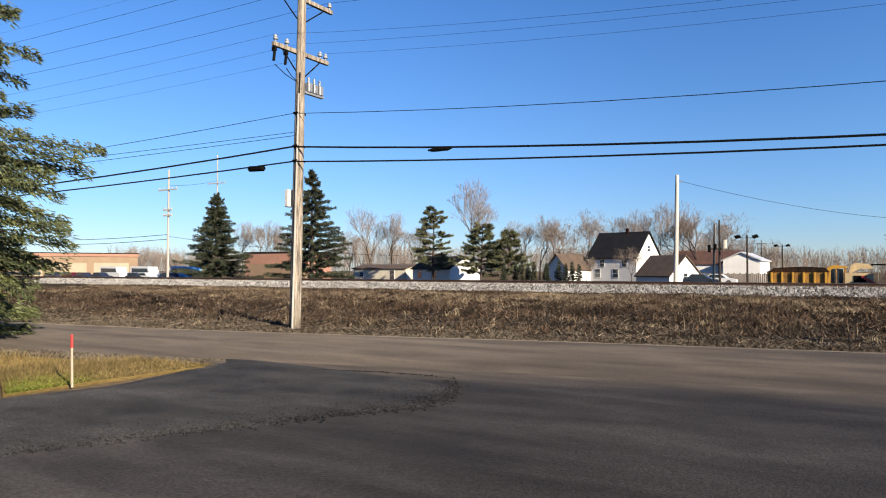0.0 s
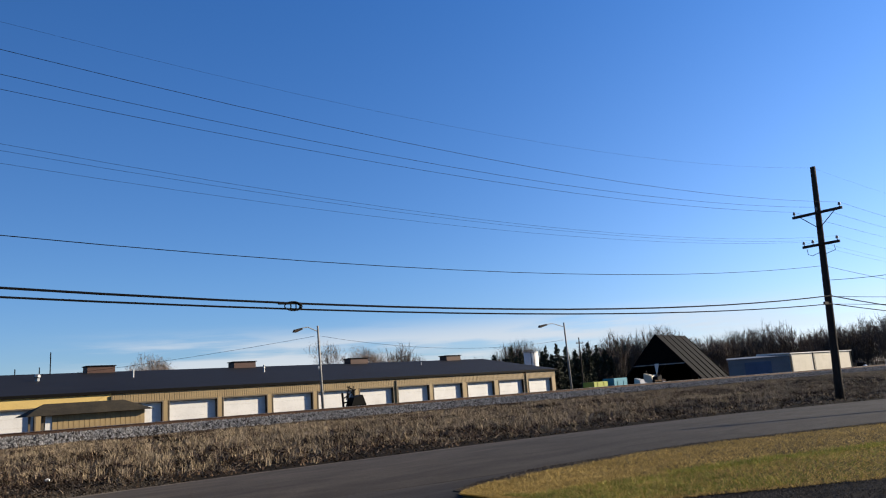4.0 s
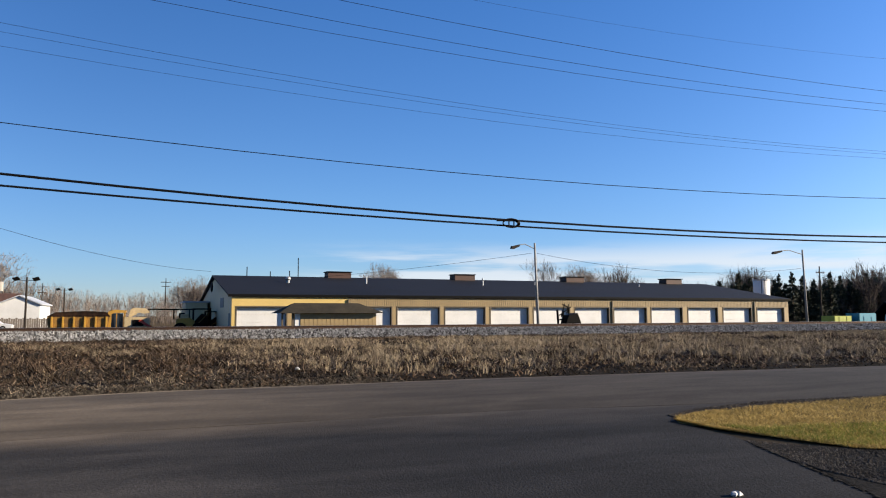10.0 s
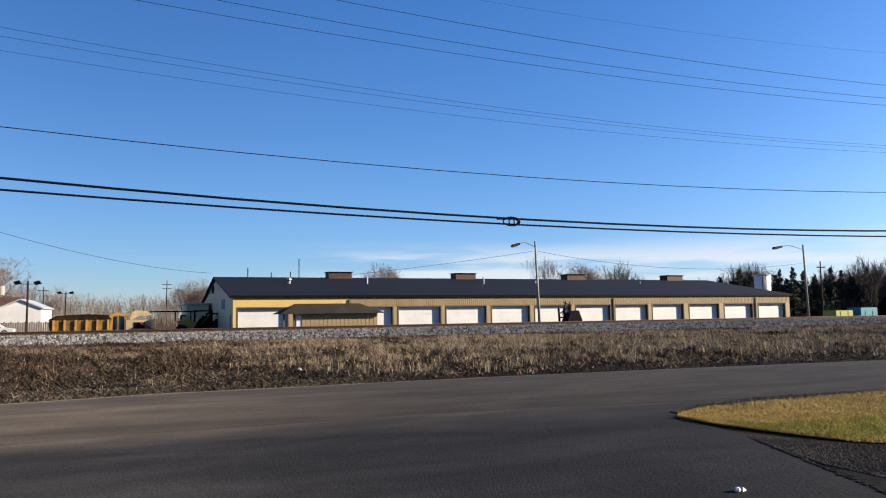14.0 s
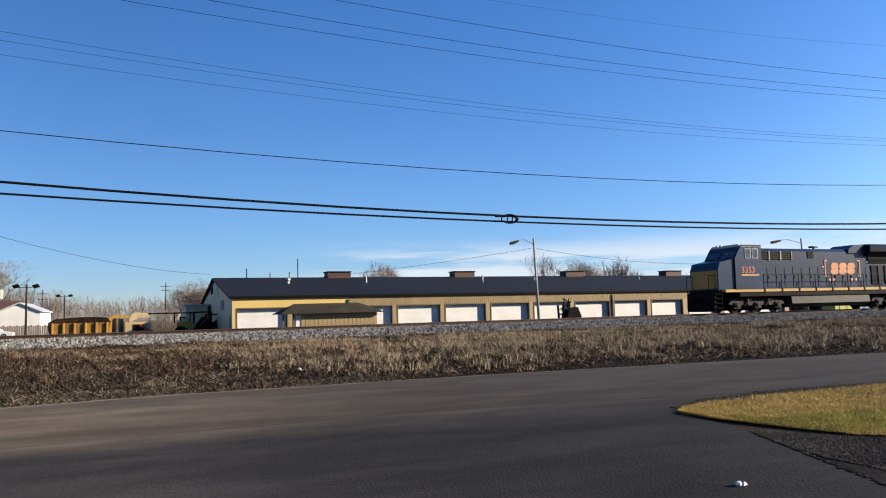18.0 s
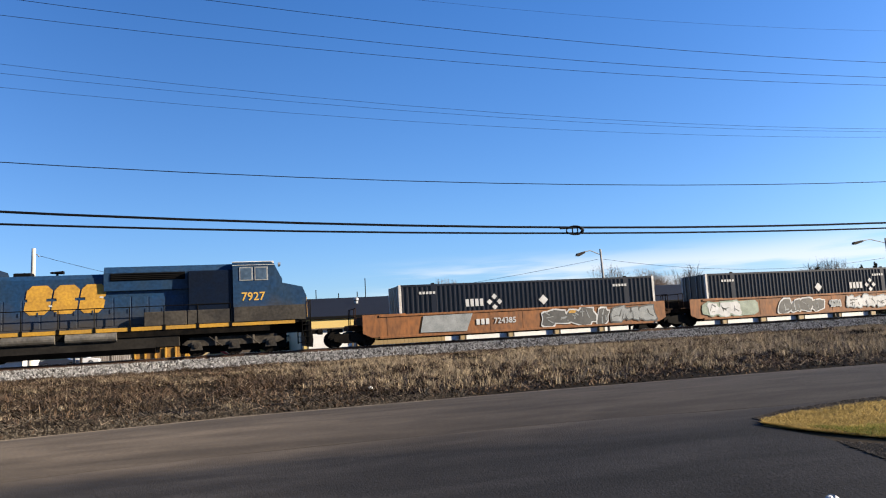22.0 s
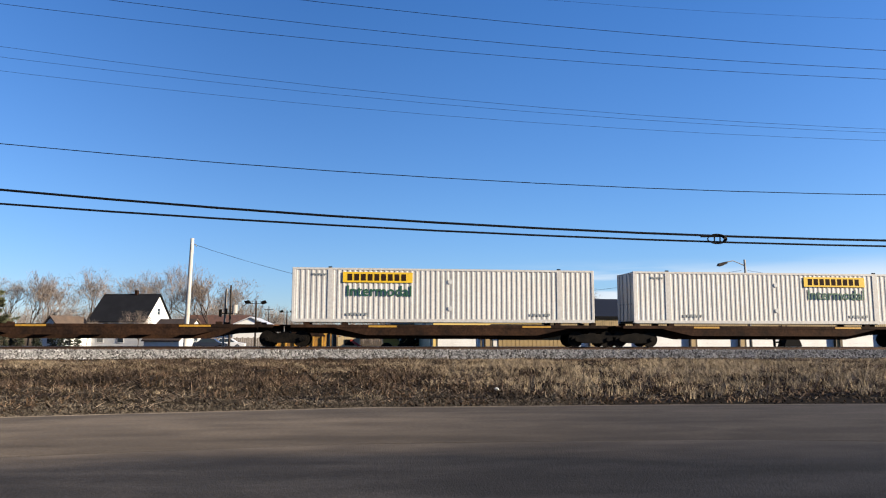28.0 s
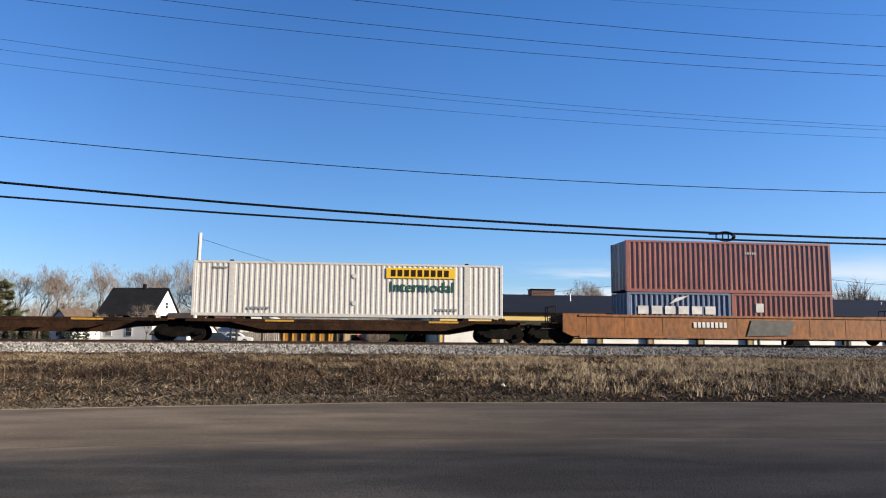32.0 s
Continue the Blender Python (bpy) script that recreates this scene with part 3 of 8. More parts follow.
# the gravel yard
GRAVEL_N = ((3.0, 2.0), (6.3, 4.4), (7.4, 7.6), (8.2, 6.5), (9.8, 5.65), (11.5, 4.7), (15.1, 3.3), (20, 1.6), (40, -5), (80, -18))
s = Shape()
xs = [2.5 + 0.6 * i for i in range(20)] + list(np.arange(15, 81, 2.0))
for x in xs:
    for v in np.linspace(0, 1, 12):
        yn = curve_at(GRAVEL_N, x) + 0.2
        y = yn - (1 - v) ** 1.7 * 24
        s.v.append((x, y, 0.008 + 0.02 * noise.noise((x * 0.9, y * 0.9, 5))))
s.f += [(i * 12 + j, i * 12 + 12 + j, i * 12 + 13 + j, i * 12 + j + 1) for i in range(len(xs) - 1) for j in range(11)]
solo("gravel_yard", s, M["gravel"], "dark grey gravel yard beside the car park", "gravel", "structure", smooth=True)

# lawns: the island beside the drive and the strip left of the car park
ISLE_S = ((7.6, 9.25), (7.75, 8.35), (8.2, 6.75), (9.8, 5.8), (11.5, 4.85), (15.1, 3.45), (20, 1.7), (40, -4.8), (80, -17.8))
ISLE_N = ((7.6, 9.3), (8.0, 9.75), (9.0, 10.15), (11, 10.35), (14, 10.45), (16, 10.2), (22, 8.3), (27, 6.45), (40, 2.6), (60, -2.3), (80, -8.3))


def lawn_z(x, y):
    a, b = curve_at(ISLE_S, x), curve_at(ISLE_N, x)
    u = (y - a) / max(0.05, b - a)
    dip = -0.04 * math.exp(-((u - 0.52) / 0.16) ** 2) * min(1, max(0, (x - 10) / 4))
    return 0.03 + 0.03 * math.sin(math.pi * min(1, max(0, u))) * min(1.0, (x - 7.6) * 0.4) + dip + 0.012 * noise.noise((x, y, 1))


sheet("lawn", [7.6, 7.65, 7.8, 8.0, 8.3, 8.7] + list(np.arange(9.2, 80, 0.6)),
      lambda x: list(np.linspace(curve_at(ISLE_S, x), curve_at(ISLE_N, x), 16)), lawn_z, M["lawn"],
      "straw-coloured winter lawn with a shallow ditch", drop=0.006)


def strip_z(x, y):
    return 0.025 + 0.02 * noise.noise((x * 0.7, y * 0.7, 2))


sheet("lawn_strip", list(np.arange(-60, -10.1, 0.7)) + [-10.05],
      lambda x: list(np.linspace(max(-8.0, min(near_edge(x) - 0.4, 5.3 - (x + 10) * 0.5 if x > -12 else -8.0)), near_edge(x) - 0.7, 22)),
      strip_z, M["lawn"], "dry winter lawn between the drive and the road", drop=0.04)
sheet("gravel_shoulder", list(np.arange(8.0, 80, 0.5)), lambda x: list(np.linspace(curve_at(ISLE_N, x) - 0.15, min(near_edge(x) + 0.05, curve_at(ISLE_N, x) + 0.1 + 0.1 * (x - 8)), 5)),
      lambda x, y: 0.012 + 0.012 * noise.noise((x, y, 6)), M["gravel"], "dark gravel shoulder between lawn and road")
sheet("gravel_shoulder", list(np.arange(-60, -10.4, 0.75)), lambda x: list(np.linspace(near_edge(x) - 0.85, near_edge(x) + 0.05, 5)),
      lambda x, y: 0.012 + 0.012 * noise.noise((x, y, 6)), M["debris"], "pale gravel shoulder between lawn and road")

# ---- the railway ----
s = Shape()
bx = list(np.arange(-340, -90, 6.0)) + list(np.arange(-90, 111, 0.45)) + list(np.arange(114, 840, 8.0))
by = (36.2, 36.6, 37.0, 37.4, 37.8, 38.2, 38.6, 39.2, 40.5, 41.8, 42.4, 43.4, 44.6)
bz = (0.42, 0.52, 0.62, 0.72, 0.82, 0.90, 0.93, 0.93, 0.93, 0.93, 0.90, 0.55, 0.05)
for x in bx:
    for y, z in zip(by, bz):
        s.v.append((x, y + 0.2 * noise.noise((x * 0.5, y, 0)), z + 0.07 * noise.noise((x * 2.3, y * 2.3, 4))))
nb = len(by)
s.f += [(i * nb + j, i * nb + nb + j, i * nb + nb + j + 1, i * nb + j + 1) for i in range(len(bx) - 1) for j in range(nb - 1)]
solo("ballast_bed", s, M["ballast"], "grey crushed-stone railway ballast with a sloping shoulder", "ballast", "structure")
rng = np.random.default_rng(5)
# the verge's height at many places at once, read off a fine grid
VGX, VGY = np.arange(-70, 110.1, 0.3), np.arange(8, 37.1, 0.3)
VGZ = np.array([[verge_z(x, y) for y in VGY] for x in VGX])


def verge_at(x, y):
    i = np.clip((x - VGX[0]) / 0.3, 0, len(VGX) - 1.01)
    j = np.clip((y - VGY[0]) / 0.3, 0, len(VGY) - 1.01)
    a, b = i.astype(int), j.astype(int)
    u, v = i - a, j - b
    return VGZ[a, b] * (1 - u) * (1 - v) + VGZ[a + 1, b] * u * (1 - v) + VGZ[a, b + 1] * (1 - u) * v + VGZ[a + 1, b + 1] * u * v


def along(table, x):
    return np.interp(x, [a for a, _ in table], [b for _, b in table])




def stones(name, sx, sy, sz, r, material, label, category):
    """Loose angular stones, half sunk, one lopsided pyramid at each place."""
    nst = len(sx)
    cap = np.array([(1, 0, 0), (0, 1, 0), (-1, 0, 0), (0, -1, 0), (0, 0, 1)], float)
    verts = cap[None] * r[:, None, None] * rng.uniform(0.6, 1.25, (nst, 5, 3))
    verts[:, :4, 2] = -r[:, None] * rng.uniform(0.0, 0.5, (nst, 4))
    verts[:, 4, :2] = rng.uniform(-0.5, 0.5, (nst, 2)) * r[:, None]
    ang = rng.uniform(0, 6.28, nst)
    ca, sa = np.cos(ang), np.sin(ang)
    verts = np.stack([verts[..., 0] * ca[:, None] - verts[..., 1] * sa[:, None], verts[..., 0] * sa[:, None] + verts[..., 1] * ca[:, None], verts[..., 2]], -1)
    verts += np.stack([sx, sy, sz], -1)[:, None, :]
    me = bpy.data.meshes.new(name)
    tri = np.array([(0, 1, 4), (1, 2, 4), (2, 3, 4), (3, 0, 4)])
    fi = (tri[None] + (np.arange(nst) * 5)[:, None, None]).reshape(-1)
    me.vertices.add(nst * 5)
    me.vertices.foreach_set("co", verts.reshape(-1).astype(np.float32))
    me.loops.add(len(fi))
    me.loops.foreach_set("vertex_index", fi.astype(np.int32))
    me.polygons.add(nst * 4)
    me.polygons.foreach_set("loop_start", np.arange(0, len(fi), 3, dtype=np.int32))
    me.materials.append(material)
    me.update(calc_edges=True)
    return tagged(new(name, me), label, category, kind="stuff")


nst = 75000
sy = 35.9 + 2.9 * rng.uniform(0, 1, nst)
stones("ballast_stones", rng.uniform(-66, 105, nst), sy, np.interp(sy, by, bz) + 0.02, rng.uniform(0.03, 0.085, nst), M["stone"], "loose grey ballast stones on the shoulder", "ballast")
# gravel and crumbs thrown from the road onto the verge and round the lawns
nst = 40000
sx = 6 - 52 * rng.uniform(0, 1, nst) ** 0.9
fe_ = np.interp(sx, [a for a, _ in ROAD_FAR], [b for _, b in ROAD_FAR])
sy = fe_ + 0.02 + np.abs(rng.normal(0, 1, nst)) * np.where(sx < 3, 2.6, 1.3)
stones("verge_gravel", sx, sy, verge_at(sx, sy) + 0.006, rng.uniform(0.012, 0.04, nst), M["debris"], "brown gravel strewn along the road's edge", "gravel")
nst = 42000
sx = 6.8 + 16 * rng.uniform(0, 1, nst) ** 1.5
yn_ = np.interp(sx, [a for a, _ in GRAVEL_N], [b for _, b in GRAVEL_N])
sy = yn_ + 0.15 - 7.0 * rng.uniform(0, 1, nst) ** 1.4
ok = sx > np.interp(sy, [a for a, _ in LOT_R], [b for _, b in LOT_R]) - 0.02
stones("yard_gravel", sx[ok], sy[ok], np.full(ok.sum(), 0.016), rng.uniform(0.005, 0.017, ok.sum()), M["grit"], "dark loose gravel in the yard", "gravel")
nst = 12000
sx = 8.0 + 30 * rng.uniform(0, 1, nst) ** 1.5
ya_ = np.interp(sx, [a for a, _ in ISLE_N], [b for _, b in ISLE_N])
yb_ = np.interp(sx, [a for a, _ in ROAD_NEAR], [b for _, b in ROAD_NEAR])
yb_ = np.minimum(yb_, ya_ + 0.2 + 0.1 * (sx - 8))
stones("shoulder_gravel", sx, ya_ - 0.08 + (yb_ - ya_ + 0.15) * rng.uniform(0, 1, nst), np.full(nst, 0.03), rng.uniform(0.006, 0.022, nst), M["grit"], "dark gravel between lawn and road", "gravel")
nst = 7000
sx = -10.5 - 16 * rng.uniform(0, 1, nst) ** 1.3
yb_ = np.interp(sx, [a for a, _ in ROAD_NEAR], [b for _, b in ROAD_NEAR])
stones("shoulder_gravel", sx, yb_ - rng.uniform(-0.05, 0.85, nst), np.full(nst, 0.03), rng.uniform(0.01, 0.035, nst), M["debris"], "pale gravel between lawn and road", "gravel")

track = thing("railway_track", pose(0, TRACK_Y, 0), "single railway track with rusty rails on wooden sleepers", "railway track", kind="structure")
RP = [(-0.075, 0), (0.075, 0), (0.075, 0.015), (0.012, 0.035), (0.012, 0.135), (0.036, 0.15), (0.036, 0.17), (-0.036, 0.17), (-0.036, 0.15), (-0.012, 0.135), (-0.012, 0.035), (-0.075, 0.015)]
for y in (-0.754, 0.754):
    rail = part("rail", Shape().prism([(a + y, b + RAIL_TOP - 0.174) for a, b in RP], -340, 835, axis="x"), M["rail"], track)
    part("rail_head", Shape().box(-340, 835, y - 0.03, y + 0.03, RAIL_TOP - 0.0035, RAIL_TOP), M["railtop"], rail, "polished running surface")
tie = Shape().box(-0.11, 0.11, -1.3, 1.3, RAIL_TOP - 0.32, RAIL_TOP - 0.176, 0.012).mesh("sleeper", M["tie"])
for i in range(220):
    part("sleeper", tie, M["tie"], track, at=pose(-52 + 0.56 * i, 0, 0.0, 0, 0, 0))


# ---- poles, wires and street lamps ----
def crossarm(parent, y0, y1, z, pins, paint, drop_braces=True, x=0.0):
    """A wooden arm across the line, with pins of porcelain."""
    arm = part("crossarm", Shape().box(x - 0.17, x - 0.06, y0, y1, z - 0.06, z + 0.06, 0.008), paint, parent, "weathered wooden crossarm")
    for y in pins:
        s = Shape().tube((x - 0.115, y, z + 0.06), (x - 0.115, y, z + 0.16), 0.02, n=6)
        s.tube((x - 0.115, y, z + 0.14), (x - 0.115, y, z + 0.2), 0.075, 0.05, n=10)
        s.tube((x - 0.115, y, z + 0.2), (x - 0.115, y, z + 0.27), 0.06, 0.035, n=10)
        part("insulator", s, M["porcelain"], arm, "grey porcelain insulator", smooth=True)
    if drop_braces:
        for y in (y0 + 0.35, y1 - 0.35):
            part("arm_brace", Shape().tube((x - 0.11, y, z - 0.05), (x - 0.11, (y0 + y1) / 2, z - 0.75), 0.02, n=5), M["black"], arm)
    return arm


def pole_shaft(parent, h, r0, r1, paint, lean=(0, 0)):
    """A tapered round shaft, slightly uneven."""
    n, k = 12, 14
    s = Shape()
    for i in range(n + 1):
        a = i / n
        r = r0 + (r1 - r0) * a
        for j in range(k):
            b = 2 * math.pi * j / k
            q = r * (1 + 0.05 * noise.noise((math.cos(b) * 1.5, math.sin(b) * 1.5, i * 0.6 + h)))
            s.v.append((lean[0] * a + q * math.cos(b), lean[1] * a + q * math.sin(b), h * a))
    s.f += [(i * k + j, i * k + (j + 1) % k, i * k + k + (j + 1) % k, i * k + k + j) for i in range(n) for j in range(k)]
    s.f += [tuple(range(k - 1, -1, -1)), tuple(range(n * k, n * k + k))]
    return part("shaft", s, paint, parent, smooth=True)


PL = (-14.15, 15.45)
pole_l = thing("utility_pole", pose(*PL, 0), "tall weathered wooden utility pole beside the road", "utility pole", "poles along the road")
pole_shaft(pole_l, 10.85, 0.17, 0.115, M["pole"], (0.2, 0.0))
crossarm(pole_l, -1.25, 1.45, 9.5, (-1.15, 0.1, 1.35), M["pole"], x=0.17)
crossarm(pole_l, -1.0, 1.3, 7.92, (-0.9, -0.45, 0.1, 0.95, 1.2), M["pole"], x=0.15)
s = Shape().box(0.05, 0.16, 0.15, 1.0, 6.78, 6.84)
for i in range(3):
    s.box(0.0, 0.2, 0.3 + i * 0.24, 0.46 + i * 0.24, 6.84, 7.12, 0.02)
    s.tube((0.1, 0.38 + i * 0.24, 7.12), (0.1, 0.38 + i * 0.24, 7.28), 0.035, n=8)
part("capacitor_rack", s, M["galv"], pole_l, "grey capacitor cans on a bracket")
for y in (-0.95, -0.5):
    s = Shape().tube((0.02, y, 7.45), (0.06, y, 7.75), 0.04, n=8).box(-0.02, 0.1, y - 0.04, y + 0.04, 7.72, 7.84)
    s.line([(0.06, y, 7.35), (0.1, y * 0.6, 7.15), (0.12, y * 0.2, 7.05)], 0.012)
    part("fuse_cutout", s, M["black"], pole_l, "hanging fuse cutout")
part("meter_box", Shape().box(-0.26, -0.11, -0.2, 0.03, 3.5, 4.0, 0.02), M["markwhite"], pole_l, "pale grey metal box")
part("conduit", Shape().tube((0.06, -0.18, 0.0), (0.2, -0.14, 6.7), 0.03, n=8), M["pole_grey"], pole_l, "pale conduit up the shaft")
part("riser_cable", Shape().tube((0.14, -0.13, 4.3), (0.22, -0.11, 7.3), 0.022, n=6), M["wire"], pole_l)
for z in (4.8, 5.22, 6.15):
    part("clamp", Shape().box(-0.08 + 0.018 * z, 0.1 + 0.018 * z, -0.19, 0.17, z - 0.03, z + 0.03, 0.008), M["black"], pole_l)
PR = (34.85, 15.2)
pole_r = thing("utility_pole", pose(*PR, 0), "wooden utility pole with two crossarms, coloured dark for backlight", "utility pole", "poles along the road")
pole_shaft(pole_r, 10.95, 0.19, 0.12, M["pole_dark"], (0.1, -0.5))
crossarm(pole_r, -1.55, 0.75, 8.7, (-1.45, -0.4, 0.65), M["pole_dark"], x=0.05)
crossarm(pole_r, -1.2, 0.5, 7.2, (-1.1, 0.0, 0.42), M["pole_dark"], False, x=0.05)
s = Shape()
for y in (-0.9, 0.35):
    s.line([(0, y, 7.1), (0.05, y, 6.85), (0.08, y * 0.5, 6.75), (0.1, -0.3, 6.9)], 0.015)
part("jumper_wire", s, M["wire"], pole_r)
part("spur_bracket", Shape().box(-0.55, 0.1, -0.3, -0.22, 4.4, 4.5), M["black"], pole_r)
PS = (33.4, 6.95)
pole_s = thing("utility_pole", pose(*PS, 0), "short wooden pole at the edge of the lawn, coloured dark for backlight", "utility pole", "poles along the road")
pole_shaft(pole_s, 6.15, 0.15, 0.11, M["pole_dark"], (0.1, -0.32))
part("cap", Shape().box(-0.1, 0.3, -0.5, -0.2, 5.5, 5.62), M["black"], pole_s)
pole_far = copy_thing(pole_l, pose(-66.0, 8.6, 0))
pole_far2 = copy_thing(pole_r, pose(88.0, 11.5, 0))


def sagging(name, a, b, sag, r, label, n=22):
    pts = []
    for i in range(n + 1):
        u = i / n
        p = [a[k] + (b[k] - a[k]) * u for k in range(3)]
        p[2] -= sag * 4 * u * (1 - u)
        pts.append(p)
    s = Shape().line(pts, r, 5)
    return solo(name, s, M["wire"], label, "wire", group="overhead wires"), pts


def z_row(y_l, z_l, y_r, z_r, sag, r, name, label):
    """One wire over all three spans: past the far pole, between the two, and past the last."""
    sagging(name, (PL[0], PL[1] + y_l, z_l), (PR[0], PR[1] + y_r, z_r), sag, r, label)
    sagging(name, (-66.0, 8.6 + y_l, z_l), (PL[0], PL[1] + y_l, z_l), min(sag, 1.1) * 0.9, r, label)
    sagging(name, (PR[0], PR[1] + y_r, z_r), (88.0, 11.5 + y_r, z_r), min(sag, 1.2), r, label)


z_row(0.0, 10.85, -0.5, 10.9, 1.78, 0.0025, "overhead_wire", "thin wire along the tops of the poles")
for yl, yr, sag in ((-1.15, -1.45, 1.48), (0.1, -0.4, 1.43), (1.35, 0.65, 1.22)):
    z_row(yl, 9.78, yr, 8.98, sag, 0.0055, "overhead_wire", "bare power line on the upper crossarms")
for yl, yr, sag in ((-0.9, -1.1, 1.60), (0.1, 0.0, 1.35), (1.2, 0.42, 1.32)):
    z_row(yl, 8.2, yr, 7.46, sag, 0.0033, "overhead_wire", "thin power line on the lower crossarms")
z_row(-0.15, 6.15, -0.3, 6.2, 1.26, 0.009, "overhead_wire", "black neutral wire on the poles")
z_row(-0.16, 5.2, -0.35, 4.78, 1.12, 0.026, "telephone_cable", "thick black telephone cable")
z_row(-0.16, 4.78, -0.35, 4.4, 0.85, 0.022, "telephone_cable", "thick black telephone cable")
sagging("overhead_wire", (PR[0], PR[1] - 0.4, 5.5), (PS[0], PS[1] - 0.3, 5.55), 0.25, 0.012, "service wire between two poles")
for z in (4.4, 4.75):
    sagging("overhead_wire", (PR[0], PR[1] - 0.3, z), (70.0, -6.0, z + 0.2), 0.7, 0.012, "service wire across the road")
sagging("overhead_wire", (PS[0], PS[1] - 0.3, 5.6), (60.0, -14.0, 6.0), 0.5, 0.012, "service wire across the road")
sagging("overhead_wire", (PL[0], PL[1], 5.55), (-66.0, 8.6, 5.4), 0.5, 0.008, "thin service wire along the road")
sagging("overhead_wire", (PL[0], PL[1], 5.65), (-66.0, 8.6, 5.9), 0.5, 0.008, "thin service wire along the road")

# slack loops and splice cases on the telephone cables
s = Shape()
for k in range(3):
    ring = []
    for i in range(19):
        a = 2 * math.pi * i / 18
        ring.append((0.22 * math.cos(a) * (1 - 0.06 * k), 0.03 * k - 0.03, 0.105 * math.sin(a) * (1 - 0.1 * k)))
    s.line(ring, 0.014, 5)
s.tube((-0.25, 0, 0.07), (0.22, 0, 0.07), 0.02, n=6).tube((-0.05, 0, -0.1), (-0.05, 0, 0.1), 0.015, n=6).tube((0.08, 0, -0.1), (0.08, 0, 0.1), 0.015, n=6)
loop = thing("cable_loop", pose(7.68, 15.05, 3.83), "coiled slack loop of black cable hung on the line", "cable loop")
part("coil", s, M["wire"], loop)
part("lashing", Shape().tube((-0.36, 0, 0.06), (0.2, 0, 0.07), 0.03, 0.02, n=6), M["wire"], loop)
can = thing("splice_case", pose(-15.45, 15.2, 4.66, 0, 1, 3), "black cylindrical cable splice case on the telephone line", "splice case")
part("sleeve", Shape().tube((-0.25, 0, 0), (0.25, 0, 0), 0.085, n=12), M["black"], can)
part("end_cap", Shape().tube((-0.3, 0, 0), (-0.25, 0, 0), 0.05, 0.085, n=12), M["black"], can)
part("end_cap", Shape().tube((0.25, 0, 0), (0.3, 0, 0), 0.085, 0.05, n=12), M["black"], can)
knot = thing("splice_case", pose(-9.25, 15.25, 4.70), "small black splice on the telephone cable", "splice case")
part("sleeve", Shape().tube((-0.22, 0, 0), (0.22, 0, 0), 0.05, n=8), M["black"], knot)
part("end_cap", Shape().tube((-0.34, 0, 0.01), (-0.22, 0, 0), 0.02, 0.05, n=8), M["black"], knot)
part("end_cap", Shape().tube((0.22, 0, 0), (0.34, 0, 0.01), 0.05, 0.02, n=8), M["black"], knot)


def yard_lamp(x, y, h, reach):
    ob = thing("street_lamp", pose(x, y, -0.1), "slim grey street lamp with a curved arm in the yard", "street lamp", "yard lamps")
    part("post", Shape().tube((0.25, 0, 0), (0, 0, h), 0.12, 0.075, n=10), M["lampgrey"], ob, smooth=True)
    part("arm", Shape().line([(0, 0, h - 0.45), (-reach * 0.5, 0, h - 0.1), (-reach * 0.85, 0, h - 0.22)], 0.035, 6), M["lampgrey"], ob)
    s = Shape().prism([(-reach - 0.35, h - 0.5), (-reach - 0.25, h - 0.3), (-reach * 0.8, h - 0.16), (-reach * 0.78, h - 0.3), (-reach - 0.1, h - 0.52)], -0.14, 0.14)
    part("lamp_head", s, M["pole_dark"], ob, "cobra-head lamp housing")
    return ob


yard_lamp(27.58, 50.0, 7.4, 1.75)
yard_lamp(55.7, 50.0, 7.75, 3.3)

# the pale pole by the white house, with its service wire
wp = thing("utility_pole", pose(-11.75, 50.0, -0.1), "pale bare wooden pole behind the railway", "utility pole", "poles behind the railway")
pole_shaft(wp, 8.3, 0.165, 0.12, M["pole_pale"], (0.18, 0))
part("top_bracket", Shape().line([(0.18, 0, 7.95), (0.4, 0, 7.9), (0.5, 0, 7.75)], 0.03, 6), M["galv"], wp)
sagging("overhead_wire", (-11.3, 50.0, 7.75), (4.9, 72.5, 5.9), 0.6, 0.014, "service wire to the long workshop")


def wood_pole(x, y, h, arms, label, paint="pole_dark", double=False):
    ob = thing("utility_pole", pose(x, y, -0.15), label, "utility pole", "poles behind the railway")
    pole_shaft(ob, h, 0.14, 0.09, M[paint])
    for z, w in arms:
        a = part("crossarm", Shape().box(-w, w, -0.16, -0.06, z - 0.07, z + 0.07), M[paint], ob)
        for u in (-0.9, -0.45, 0.45, 0.9):
            part("insulator", Shape().tube((u * w, -0.11, z + 0.07), (u * w, -0.11, z + 0.3), 0.06, 0.04, n=8), M["porcelain"], a)
    return ob


tp = wood_pole(-14.6, 82.0, 7.4, (), "dark pole with a grey transformer behind the railway")
part("transformer", Shape().tube((0.48, 0, 4.3), (0.48, 0, 5.2), 0.28, n=14), M["pole_grey"], tp, "grey pole transformer")
part("fuse_rack", Shape().box(-1.2, 0.3, -0.1, 0.1, 4.2, 4.3).box(-1.2, -0.9, -0.15, 0.15, 3.9, 4.7).box(-0.55, -0.3, -0.15, 0.15, 4.3, 4.8), M["black"], tp)
part("second_shaft", Shape().tube((-0.75, 0.4, 0), (-0.55, 0.4, 7.0), 0.13, 0.1, n=10), M["pole"], tp)


